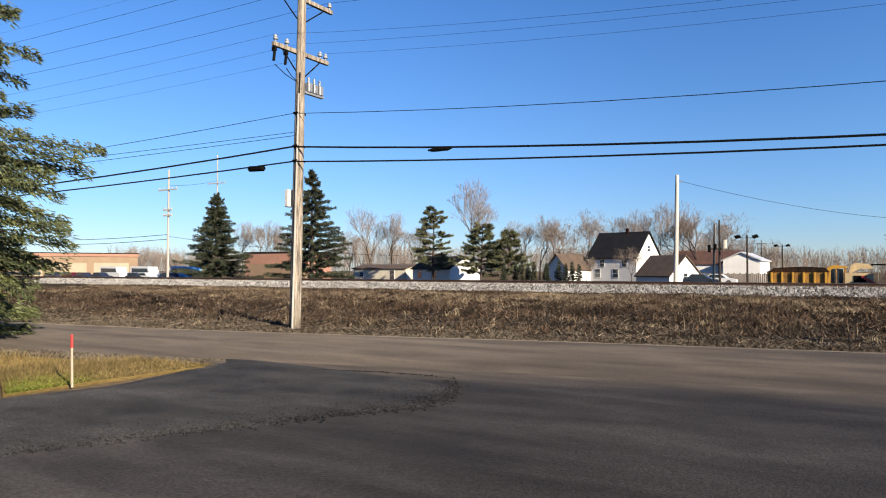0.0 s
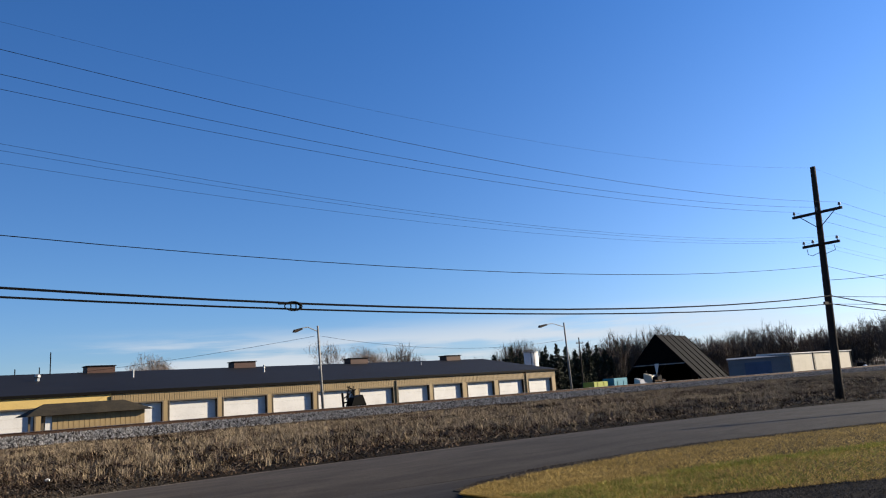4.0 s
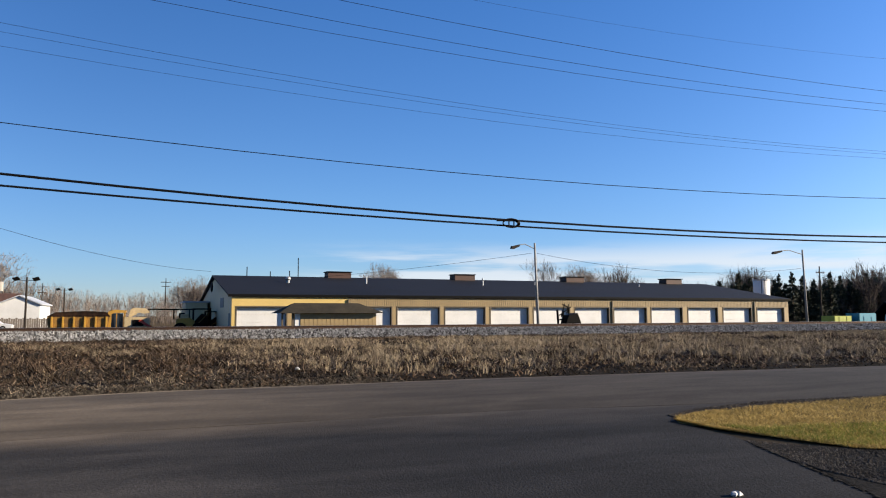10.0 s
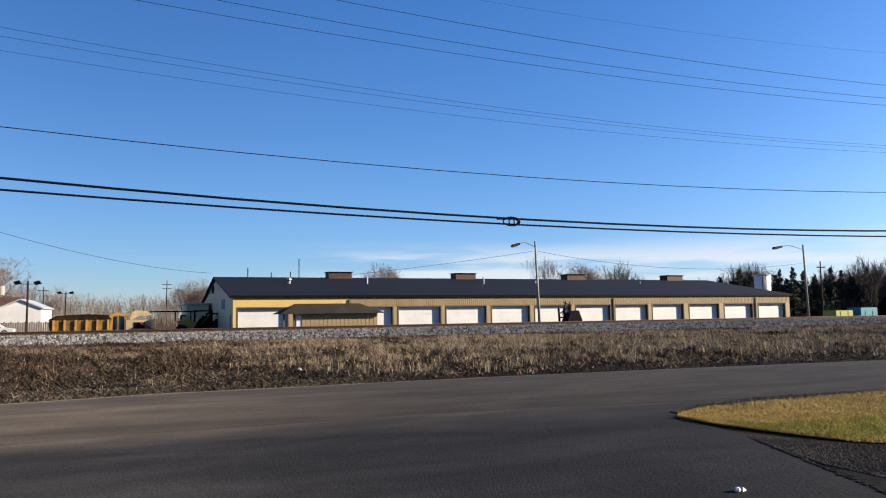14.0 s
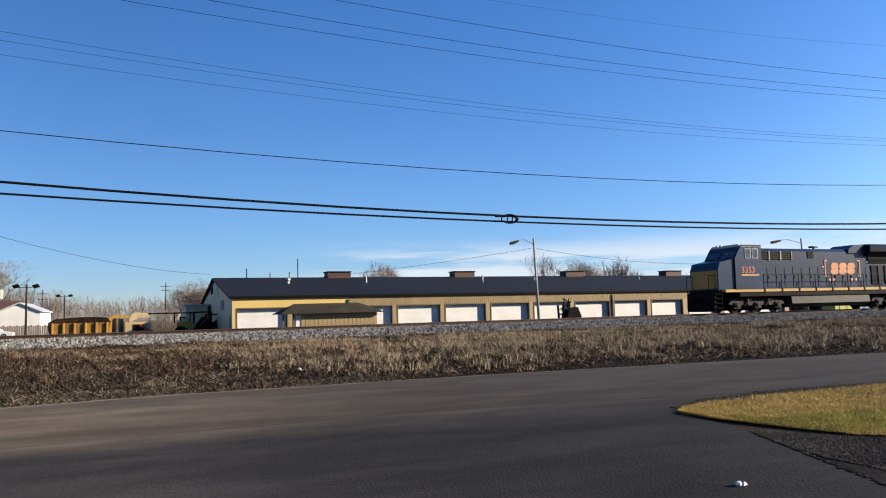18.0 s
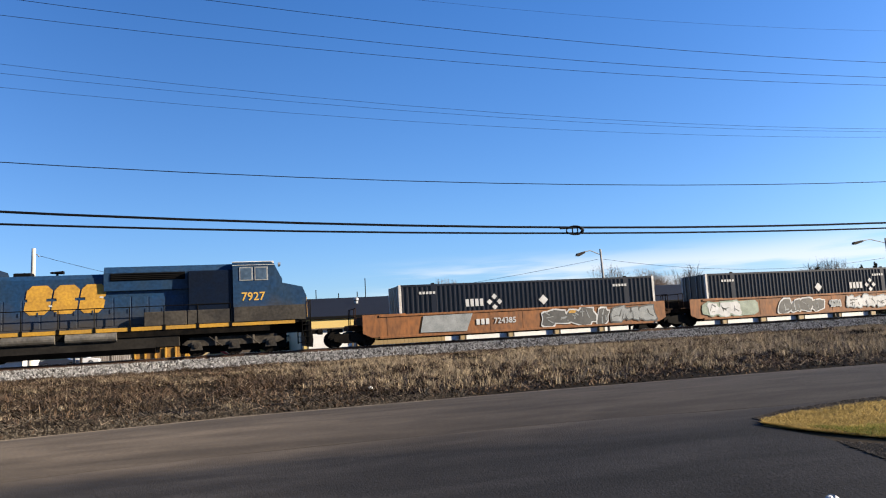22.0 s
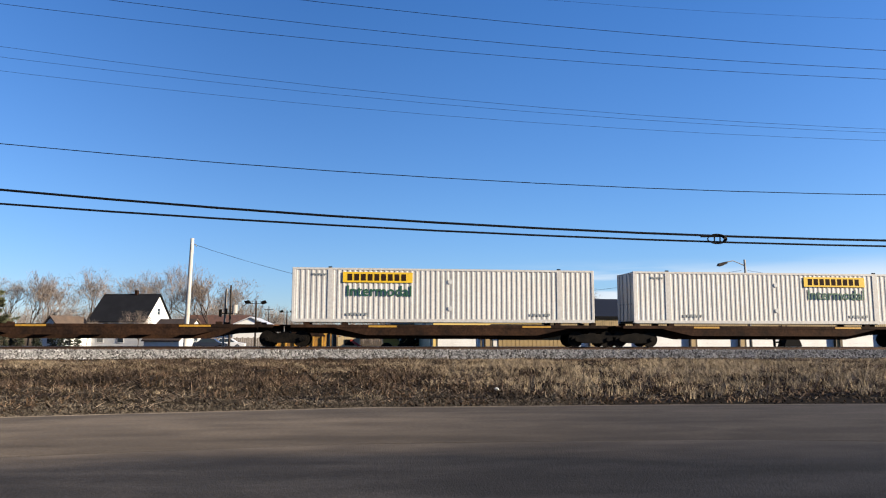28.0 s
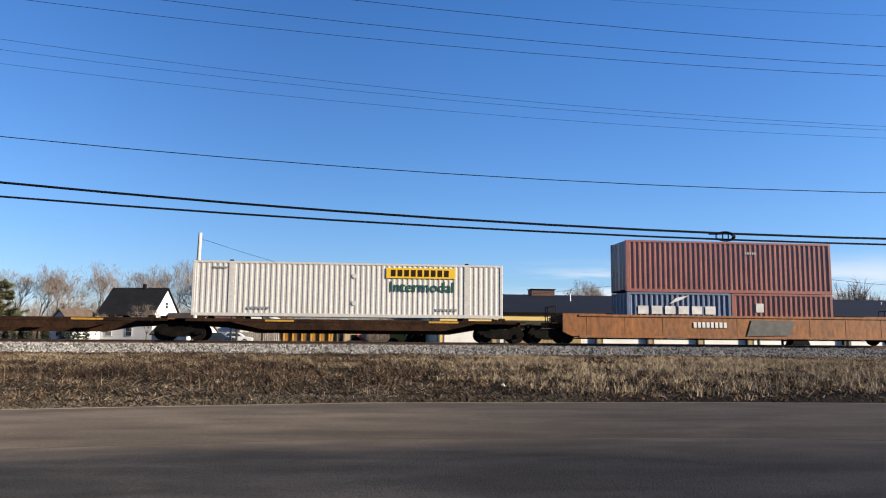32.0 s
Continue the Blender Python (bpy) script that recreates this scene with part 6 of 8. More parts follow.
def woods(name, a, b, n, h0, h1, width, label, material, seed, twigs=12):
    """Many leafless trees along the line from a to b: a trunk, rising limbs in a vase and fine twigs on each limb."""
    rng = np.random.default_rng(seed)
    u = rng.uniform(0, 1, n)
    off = rng.uniform(0, width, n)
    d = np.array((b[0] - a[0], b[1] - a[1]))
    d = d / np.linalg.norm(d)
    cx = a[0] + (b[0] - a[0]) * u - d[1] * off
    cy = a[1] + (b[1] - a[1]) * u + d[0] * off
    h = rng.uniform(h0, h1, n) * (0.85 + 0.3 * np.sin(u * 23 + seed) * np.sin(u * 7.3)) * np.where(rng.uniform(0, 1, n) < 0.4, rng.uniform(0.35, 0.7, n), 1.0)
    H = h[:, None, None]
    nl = 9
    az = rng.uniform(0, 6.28, (n, nl))
    spread = rng.uniform(0.06, 0.30, (n, nl)) * rng.uniform(0.7, 1.2, n)[:, None]
    foot = np.stack([np.repeat(cx[:, None], nl, 1), np.repeat(cy[:, None], nl, 1), rng.uniform(0.08, 0.5, (n, nl)) * h[:, None] - 0.4], -1)
    top = foot.copy()
    top[..., 0] += np.cos(az) * spread * h[:, None]
    top[..., 1] += np.sin(az) * spread * h[:, None]
    top[..., 2] = h[:, None] * (1.0 - 1.3 * spread * rng.uniform(0.4, 1.2, (n, nl)))

    def slivers(p, q, w):
        side = np.cross(q - p, rng.normal(size=p.shape))
        side /= np.linalg.norm(side, axis=-1)[..., None] + 1e-9
        side = side * w
        return np.stack([p - side, p + side, q], -2).reshape(-1, 3, 3)

    out = [slivers(np.stack([cx, cy, np.full(n, -0.5)], -1), np.stack([cx, cy, h * 0.8], -1), (0.007 * h)[:, None])]
    out.append(slivers(foot, top, 0.0045 * H))
    v = rng.uniform(0.25, 1.0, (n, nl, twigs))[..., None]
    p = foot[:, :, None] + (top - foot)[:, :, None] * v
    dirv = (top - foot)[:, :, None] / np.linalg.norm(top - foot, axis=-1)[:, :, None, None] + rng.normal(0, 0.55, p.shape) + np.array((0, 0, 0.25))
    dirv /= np.linalg.norm(dirv, axis=-1)[..., None]
    q = p + dirv * (H[..., None] * rng.uniform(0.06, 0.2, (n, nl, twigs, 1)))
    out.append(slivers(p, q, 0.003 * H[..., None] * rng.uniform(0.7, 1.3, (n, nl, twigs, 1))))
    return tagged(new(name, cloud_mesh(name, np.concatenate(out), 3, material)), label, "woods", kind="stuff")


woods("far_woods", (-420, 230), (-60, 185), 1050, 10, 14, 34, "bare grey-brown woods on the horizon", M["twig"], 1, 13)
woods("far_woods", (-90, 190), (130, 215), 900, 8.5, 11.5, 30, "bare grey-brown woods on the horizon", M["twig"], 2, 16)
woods("far_woods", (-40, 150), (40, 160), 320, 3.4, 5.6, 14, "low bare scrub behind the yard", M["twig"], 6, 12)
woods("far_woods", (125, 215), (215, 160), 560, 12, 17, 26, "bare dark woods behind the yard", M["twig_dark"], 3, 18)
woods("far_woods", (165, 130), (300, 112), 900, 12, 16, 26, "bare dark woods behind the sheds", M["twig_dark"], 4, 23)
woods("far_woods", (118, 205), (215, 152), 420, 4.5, 7.5, 16, "dense bare undergrowth at the edge of the woods", M["twig_dark"], 8, 16)
woods("far_woods", (160, 128), (300, 109), 700, 4.5, 8.0, 12, "dense bare undergrowth at the edge of the woods", M["twig_dark"], 9, 18)
woods("far_woods", (270, 98), (620, 57), 700, 5.5, 9.5, 12, "dense bare undergrowth at the edge of the woods", M["twig_dark"], 10, 16)
woods("far_woods", (270, 100), (620, 60), 1100, 14, 20, 30, "bare dark woods along the line", M["twig_dark"], 5, 23)
for i in range(34):
    b = 0.90 + 0.47 * ((i * 0.618) % 1.0)
    y = 132 + 12 * ((i * 0.37) % 1.0)
    spruce("conifer", pose(b * y, y, -0.3), 7.5 + 5.4 * ((i * 0.271) % 1.0), 2.5 + 0.9 * ((i * 0.433) % 1.0), "dark conifer behind the workshop yard", M["needle_far"], 80 + i, 13, 7, 80, 0.6, 0.09, 0.05, "conifers behind the yard", 0.9, thick=0.15, fan=0.2)


def blades(name, xs, ys, zs, h, lean, width, material, label, seed, bent=False):
    """Grass: one pointed blade at each place, bent in the middle where it is tall."""
    rng = np.random.default_rng(seed)
    n = len(xs)
    az = rng.uniform(0, 6.28, n)
    base = np.stack([xs, ys, zs], -1)
    d = np.stack([np.cos(az), np.sin(az), np.zeros(n)], -1)
    w = np.stack([-np.sin(az + 0.6), np.cos(az + 0.6), np.zeros(n)], -1) * width[:, None]
    up = np.stack([np.zeros(n), np.zeros(n), h], -1)
    tip = base + d * (lean * h)[:, None] + up
    if not bent:
        return tagged(new(name, cloud_mesh(name, np.stack([base - w, base + w, tip], 1), 3, material)), label, "grass", kind="stuff")
    mid = base + d * (lean * h * 0.3)[:, None] + up * 0.6
    m = bpy.data.meshes.new(name)
    m.vertices.add(n * 5)
    m.vertices.foreach_set("co", np.stack([base - w, base + w, mid + w * 0.75, mid - w * 0.75, tip], 1).reshape(-1).astype(np.float32))
    k = (np.arange(n) * 5)[:, None]
    m.loops.add(n * 7)
    m.loops.foreach_set("vertex_index", (k + np.array((0, 1, 2, 3, 3, 2, 4))).reshape(-1).astype(np.int32))
    m.polygons.add(n * 2)
    m.polygons.foreach_set("loop_start", (np.arange(n)[:, None] * 7 + np.array((0, 4))).reshape(-1).astype(np.int32))
    m.materials.append(material)
    m.update(calc_edges=True)
    return tagged(new(name, m), label, "grass", kind="stuff")


def patchy(x, y, cell, seed):
    """Smooth random patches, 0 to 1, cell metres across."""
    g = np.random.default_rng(seed).uniform(0, 1, (400, 120))
    i, j = (x + 100) / cell % 399, (y + 5) / cell % 119
    a, b = i.astype(int), j.astype(int)
    u, v = i - a, j - b
    u, v = u * u * (3 - 2 * u), v * v * (3 - 2 * v)
    return g[a, b] * (1 - u) * (1 - v) + g[a + 1, b] * u * (1 - v) + g[a, b + 1] * (1 - u) * v + g[a + 1, b + 1] * u * v


gz = verge_at
rng = np.random.default_rng(9)
# the verge: straw tufts, thick towards the ballast and to the east, sparse over dark soil to the west
nt = 30000
tx = rng.uniform(-50, 80, nt)
fe = along(ROAD_FAR, tx)
tv = rng.uniform(0, 1, nt) ** 0.7
ty = fe + 0.5 + (35.5 - fe - 0.5) * tv
east = np.clip((tx - 0.5) / 5.0, 0, 1)
lump = 0.6 * patchy(tx, ty, 2.6, 3) + 0.4 * patchy(tx, ty, 0.8, 4)
dens = np.where(lump > 0.5, 1.0, 0.25) * (east * np.clip(0.25 + 3.2 * (tv - 0.06), 0, 1) + (1 - east) * np.clip(0.07 + 2.4 * (tv - 0.40), 0.06, 1.0))
keep = rng.uniform(0, 1, nt) < dens
tx, ty, east, lump = tx[keep], ty[keep], east[keep], lump[keep]
per = 24
bx_ = np.repeat(tx, per) + rng.normal(0, 0.11, len(tx) * per)
by_ = np.repeat(ty, per) + rng.normal(0, 0.11, len(tx) * per)
hh = np.repeat(rng.uniform(0.10, 0.27, len(tx)) * (0.75 + 0.5 * east) * (0.7 + 0.6 * lump), per) * rng.uniform(0.4, 1.15, len(tx) * per)
hh *= np.interp(by_, (14, 20, 31, 34, 36), (0.8, 1.0, 0.9, 0.5, 0.3))
ok = (by_ > along(ROAD_FAR, bx_) + 0.4) & (by_ < 35.9)
ln_ = np.repeat(1.9 - 0.9 * east, per) * rng.uniform(0.25, 1.6, len(bx_))
bx_, by_, hh, ln_ = bx_[ok], by_[ok], hh[ok], ln_[ok]
blades("dead_grass", bx_, by_, gz(bx_, by_), hh, ln_, rng.uniform(0.0035, 0.0095, len(hh)), M["straw"], "tufts of straw-coloured dead grass on the verge", 1, bent=True)
nw = 330000
wx = rng.uniform(-50, 76, nw)
wf = along(ROAD_FAR, wx)
wv = rng.uniform(0, 1, nw) ** 0.85
wy = wf + 0.12 + (35.9 - wf - 0.12) * wv
ok = rng.uniform(0, 1, nw) < (0.25 + 1.1 * patchy(wx, wy, 1.1, 8)) * np.where((wx < 0) & (wv < 0.55), 0.3 + 0.9 * wv, 1.0)
wx, wy, wv = wx[ok], wy[ok], wv[ok]
nw = len(wx)
blades("dead_weeds", wx, wy, gz(wx, wy) + 0.01, rng.uniform(0.03, 0.16, nw) * np.interp(wv, (0, 0.1, 0.5, 1), (0.5, 1, 1.2, 0.8)), rng.uniform(0.6, 3.2, nw), rng.uniform(0.012, 0.032, nw), M["weed"], "dark matted dead weeds on the verge", 2)
nr = 45000
rx_ = rng.uniform(-50, 4, nr)
rf = along(ROAD_FAR, rx_)
ry_ = rf + 2.0 + (33.0 - rf) * rng.uniform(0, 1, nr)
ok = (patchy(rx_, ry_, 1.7, 14) > 0.52) & (ry_ < 35.0)
rx_, ry_ = rx_[ok], ry_[ok]
nr = len(rx_)
blades("red_brown_weeds", rx_, ry_, gz(rx_, ry_), rng.uniform(0.08, 0.3, nr), rng.uniform(0.3, 1.6, nr), rng.uniform(0.008, 0.02, nr), M["redweed"], "clumps of red-brown dead weeds on the verge", 12)
# broken stalks lying criss-cross
ns = 17000
sx_ = rng.uniform(-50, 40, ns)
sf = along(ROAD_FAR, sx_)
sy_ = sf + 0.5 + (33 - sf) * rng.uniform(0, 1, ns) ** 1.2
sh_ = rng.uniform(0.02, 0.12, ns)
blades("broken_stalks", sx_, sy_, gz(sx_, sy_) + 0.05, sh_, rng.uniform(0.25, 0.6, ns) / sh_, rng.uniform(0.006, 0.013, ns), M["stalk"], "pale broken weed stalks lying on the verge", 11)
ns = 3600
sx_ = rng.uniform(-46, 46, ns)
sy_ = along(ROAD_FAR, sx_) + 1.6 + 13 * rng.uniform(0, 1, ns)
ok = (sx_ > 2) | (rng.uniform(0, 1, ns) < 0.15)
sx_, sy_ = sx_[ok], sy_[ok]
ns = len(sx_)
blades("tall_stalks", sx_, sy_, gz(sx_, sy_), rng.uniform(0.2, 0.55, ns), rng.uniform(0.02, 0.6, ns), rng.uniform(0.004, 0.008, ns), M["stalk"], "tall pale stalks standing in the verge", 3)
# lawns
nl = 150000
lx = 7.7 + 34 * rng.uniform(0, 1, nl) ** 1.7
la = along(ISLE_S, lx)
lb = along(ISLE_N, lx)
ly = la + (lb - la) * rng.uniform(-0.02, 1.01, nl)
lz = np.array([lawn_z(x, y) for x, y in zip(lx, ly)])
blades("lawn_grass", lx, ly, lz, rng.uniform(0.015, 0.05, nl), rng.uniform(0.6, 2.6, nl), rng.uniform(0.003, 0.007, nl), M["turf"], "short straw and green winter grass", 4)
nl = 40000
lx = 7.9 + 30 * rng.uniform(0, 1, nl) ** 1.4
la, lb = along(ISLE_S, lx), along(ISLE_N, lx)
lu = np.where(lx < 11, rng.uniform(0.02, 0.5, nl), np.where(rng.uniform(0, 1, nl) < 0.4, rng.uniform(0.0, 0.42, nl), 0.50 + rng.normal(0, 0.035, nl) - 0.004 * (lx - 11)))
ly = la + (lb - la) * np.clip(lu, 0.01, 0.99)
lz = np.array([lawn_z(x, y) for x, y in zip(lx, ly)])
blades("ditch_grass", lx, ly, lz, rng.uniform(0.02, 0.07, nl), rng.uniform(0.4, 2.0, nl), rng.uniform(0.004, 0.009, nl), M["green_turf"], "green grass along the shallow ditch", 7)
nl = 60000
lx = -10.2 - 14 * rng.uniform(0, 1, nl) ** 1.4
la = np.maximum(-2.0, np.minimum(along(ROAD_NEAR, lx) - 0.4, np.where(lx > -12, 5.3 - (lx + 10) * 0.5, -2.0)))
lb = along(ROAD_NEAR, lx) - 0.6
ly = la + (lb - la) * rng.uniform(0.0, 1.0, nl)
blades("lawn_grass", lx, ly, np.array([strip_z(x, y) for x, y in zip(lx, ly)]), rng.uniform(0.025, 0.10, nl) * (1 + 0.5 * np.sin(lx * 2.0)), rng.uniform(0.3, 1.3, nl),
       rng.uniform(0.005, 0.011, nl), M["turf_pale"], "dry straw grass between the drive and the road", 5)

nl = 16000
lx = -10.15 - 5.5 * rng.uniform(0, 1, nl) ** 1.5
la = np.where(lx > -12, 5.35 - (lx + 10) * 0.5, 4.0)
ly = la + np.abs(rng.normal(0, 0.55, nl))
ok = ly < along(ROAD_NEAR, lx) - 0.7
lx, ly = lx[ok], ly[ok]
blades("lawn_grass", lx, ly, np.array([strip_z(x, y) for x, y in zip(lx, ly)]), rng.uniform(0.02, 0.07, len(lx)), rng.uniform(0.4, 2.0, len(lx)), rng.uniform(0.004, 0.009, len(lx)), M["green_turf"], "green grass at the edge of the drive", 8)

# ---- small things in the foreground ----
M["stakered"] = mat("red_marker_paint", (0.3647, 0.01658, 0.01326), rough=0.55, var=0.15)
M["stakewood"] = mat("pale_stake_wood", (0.3217, 0.2691, 0.1989), rough=0.85, var=0.2)
M["paper"] = mat("white_litter", (0.4774, 0.4774, 0.4641), rough=0.7, var=0.15)
stake = thing("marker_stake", pose(-9.90, 6.2, 0.03), "pale wooden stake with a red top at the lawn's edge", "stake")
part("post", Shape().tube((0, 0, 0), (-0.02, 0, 0.56), 0.018, 0.017, 8), M["stakewood"], stake)
part("red_top", Shape().tube((-0.02, 0, 0.56), (-0.025, 0, 0.75), 0.02, 0.019, 8), M["stakered"], stake, "red painted top")
lit = thing("paper_bag", pose(5.06, 5.43, 0.02, 0, 0, 20), "crumpled white paper bag on the asphalt", "litter")
part("crumple", Shape().ball((0, 0, 0.018), 0.045, 0.034, 0.026, 6, 4), M["paper"], lit)
part("flap", Shape().prism([(0.02, 0.0), (0.095, 0.0), (0.075, 0.018), (0.025, 0.045)], -0.04, 0.02), M["paper"], lit)
l2 = thing("paper_cup", pose(3.72, 20.3, ground_z(3.72, 20.3) + 0.12), "white scrap of paper in the dead grass", "litter")
part("scrap", Shape().ball((0, 0, 0.03), 0.07, 0.05, 0.05, 5, 3), M["paper"], l2)
l3 = thing("paper_cup", pose(-15.5, 27.6, ground_z(-15.5, 27.6) + 0.1), "white scrap of paper in the dead grass", "litter")
part("scrap", Shape().ball((0, 0, 0.03), 0.08, 0.06, 0.05, 5, 3), M["paper"], l3)
peg = thing("marker_stake", pose(19.8, 5.2, 0.0), "thin dark stake leaning beside the ditch", "stake")
part("rod", Shape().tube((0, 0, 0), (0.18, 0.05, 0.55), 0.018, n=6), M["black"], peg)
# pale crumbled joint where asphalt meets the gravel
random.seed(77)
s = Shape()
for i in range(240):
    y = random.uniform(3.6, 7.6)
    r = random.uniform(0.008, 0.02)
    s.ball((curve_at(LOT_R, y) + random.gauss(0, 0.012), y, 0.026), r * 1.4, r * 1.4, r * 0.5, 5, 3)
solo("asphalt_edge", s, M["debris"], "pale crumbled edge between asphalt and gravel", "rubble", "stuff")

# ---- the train: x runs along the line, z from the rail head ----
SPEED = 24.2
M["cornerwhite"] = mat("white_corner_paint", (0.4317, 0.4177, 0.3898), (0.3132, 0.2994, 0.2785), 0.6, scale=1.5, fine=9, var=0.2, bump=0.05)
# blotchy pale blue in the colour stands for sky in the cab windows
M["bright_pane"] = mat("cab_glass_sky_tone", (0.06, 0.085, 0.12), (0.035, 0.05, 0.07), 0.1, scale=1.3, fine=4, var=0.4, bump=0.0, spec=0.8, contrast=0.4)
# dusty grey of the lockers; on axle boxes it paints in sunlight
M["lockgrey"] = mat("dusty_and_sunlit_grey", (0.0525, 0.0462, 0.0378), (0.0273, 0.0252, 0.0231), 0.7, scale=0.9, fine=8, var=0.3, bump=0.1, spec=0.08)
M["emblemgold"] = mat("worn_gold_emblem_paint", (0.425, 0.2295, 0.0255), (0.323, 0.17, 0.0238), rough=0.55, scale=1.2, fine=8, var=0.25, bump=0.0)
M["emblemred"] = mat("orange_emblem_paint", (0.40, 0.135, 0.022), (0.30, 0.10, 0.02), rough=0.55, scale=1.2, fine=8, var=0.2, bump=0.0)
M["numred"] = mat("red_number_paint", (0.3276, 0.078, 0.0351), rough=0.6, var=0.15, bump=0.0)
M["reservoir"] = mat("dusty_air_tank", (0.1224, 0.1115, 0.0936), (0.0576, 0.05184, 0.0432), 0.5, scale=1.0, fine=9, var=0.3, bump=0.1)
M["casting"] = mat("dusty_bogie_casting", (0.0504, 0.0432, 0.03456), (0.0168, 0.0144, 0.01248), 0.65, scale=1.5, fine=9, var=0.35, bump=0.3, spec=0.1)
TRAIN = []


def wheel_mesh(r):
    s = Shape()
    n = 20
    for a, b, x0, x1 in ((r, r, -0.065, 0.065), (r + 0.025, r + 0.025, 0.065, 0.09), (r * 0.3, r * 0.3, -0.09, 0.1)):
        s.tube((0, x0, 0), (0, x1, 0), a, b, n)
    return s.mesh("wheel", M["grease"], False)


WHEEL_L, WHEEL_S = wheel_mesh(0.53), wheel_mesh(0.42)


def loco_truck(parent, cx, name="bogie"):
    s = Shape()
    for y in (-1.08, 1.08):
        s.prism([(cx - 2.55, 0.62), (cx - 2.3, 0.82), (cx - 0.6, 0.78), (cx + 0.6, 0.78), (cx + 2.3, 0.82), (cx + 2.55, 0.62), (cx + 2.2, 0.5), (cx - 2.2, 0.5)], y - 0.07, y + 0.07)
        for a in (-1.85, 0, 1.85):
            s.tube((cx + a, y - 0.24 if y < 0 else y + 0.1, 0.53), (cx + a, y - 0.1 if y < 0 else y + 0.24, 0.53), 0.13, n=10)
        for a in (-0.93, 0.93):
            s.tube((cx + a, y * 1.1, 0.5), (cx + a, y * 1.1, 0.95), 0.1, n=8)
            s.tube((cx + a - 0.3, y * 1.16, 0.95), (cx + a + 0.35, y * 1.16, 0.45), 0.03, n=6)
    s.box(cx - 2.2, cx + 2.2, -0.9, 0.9, 0.62, 0.95)
    # plain black filler, added to darken the space under the frame
    part("traction_motor", Shape().box(cx - 2.7, cx + 2.7, -0.62, 0.62, 0.16, 1.2, 0.05), M["black"], parent, "black filler block for motors and brake rigging")
    t = part(name, s, M["casting"], parent, "grimy three-axle bogie")
    for a in (-1.85, 0, 1.85):
        for y in (-1.08, 1.08):
            # paler than the casting: sunlight on the boxes is put into their colour
            part("axle_box", Shape().prism([(cx + a - 0.3, 0.3), (cx + a + 0.3, 0.3), (cx + a + 0.2, 0.72), (cx + a - 0.2, 0.72)], y - 0.17, y + 0.17), M["lockgrey"], t, "axle box in a paler grey for sunlight")
        for y in (-0.8, 0.8):
            part("wheel", WHEEL_L, M["grease"], t, at=pose(cx + a, y, 0.53, 0, 0, 0 if y < 0 else 180))
    return t


def car_truck(parent, cx):
    s = Shape()
    for y in (-0.98, 0.98):
        s.prism([(cx - 1.2, 0.38), (cx - 1.15, 0.55), (cx - 0.45, 0.72), (cx + 0.45, 0.72), (cx + 1.15, 0.55), (cx + 1.2, 0.38), (cx + 0.4, 0.2), (cx - 0.4, 0.2)], y - 0.07, y + 0.07)
        for a in (-0.89, 0.89):
            s.tube((cx + a, y - 0.16, 0.42), (cx + a, y + 0.16, 0.42), 0.11, n=8)
        for a in (-0.16, 0, 0.16):
            s.tube((cx + a, y, 0.24), (cx + a, y, 0.62), 0.07, n=6)
    s.box(cx - 0.2, cx + 0.2, -1.0, 1.0, 0.5, 0.8)
    t = part("bogie", s, M["grease"], parent, "rusty two-axle bogie")
    for a in (-0.89, 0.89):
        for y in (-0.8, 0.8):
            part("wheel", WHEEL_S, M["grease"], t, at=pose(cx + a, y, 0.42, 0, 0, 0 if y < 0 else 180))
    return t


def coupler(parent, x, d, z=0.9):
    s = Shape().box(min(x, x + d * 0.7), max(x, x + d * 0.7), -0.09, 0.09, z - 0.1, z + 0.1, 0.02)
    s.box(min(x + d * 0.55, x + d * 0.85), max(x + d * 0.55, x + d * 0.85), -0.17, 0.17, z - 0.15, z + 0.15, 0.04)
    part("coupler", s, M["grease"], parent)


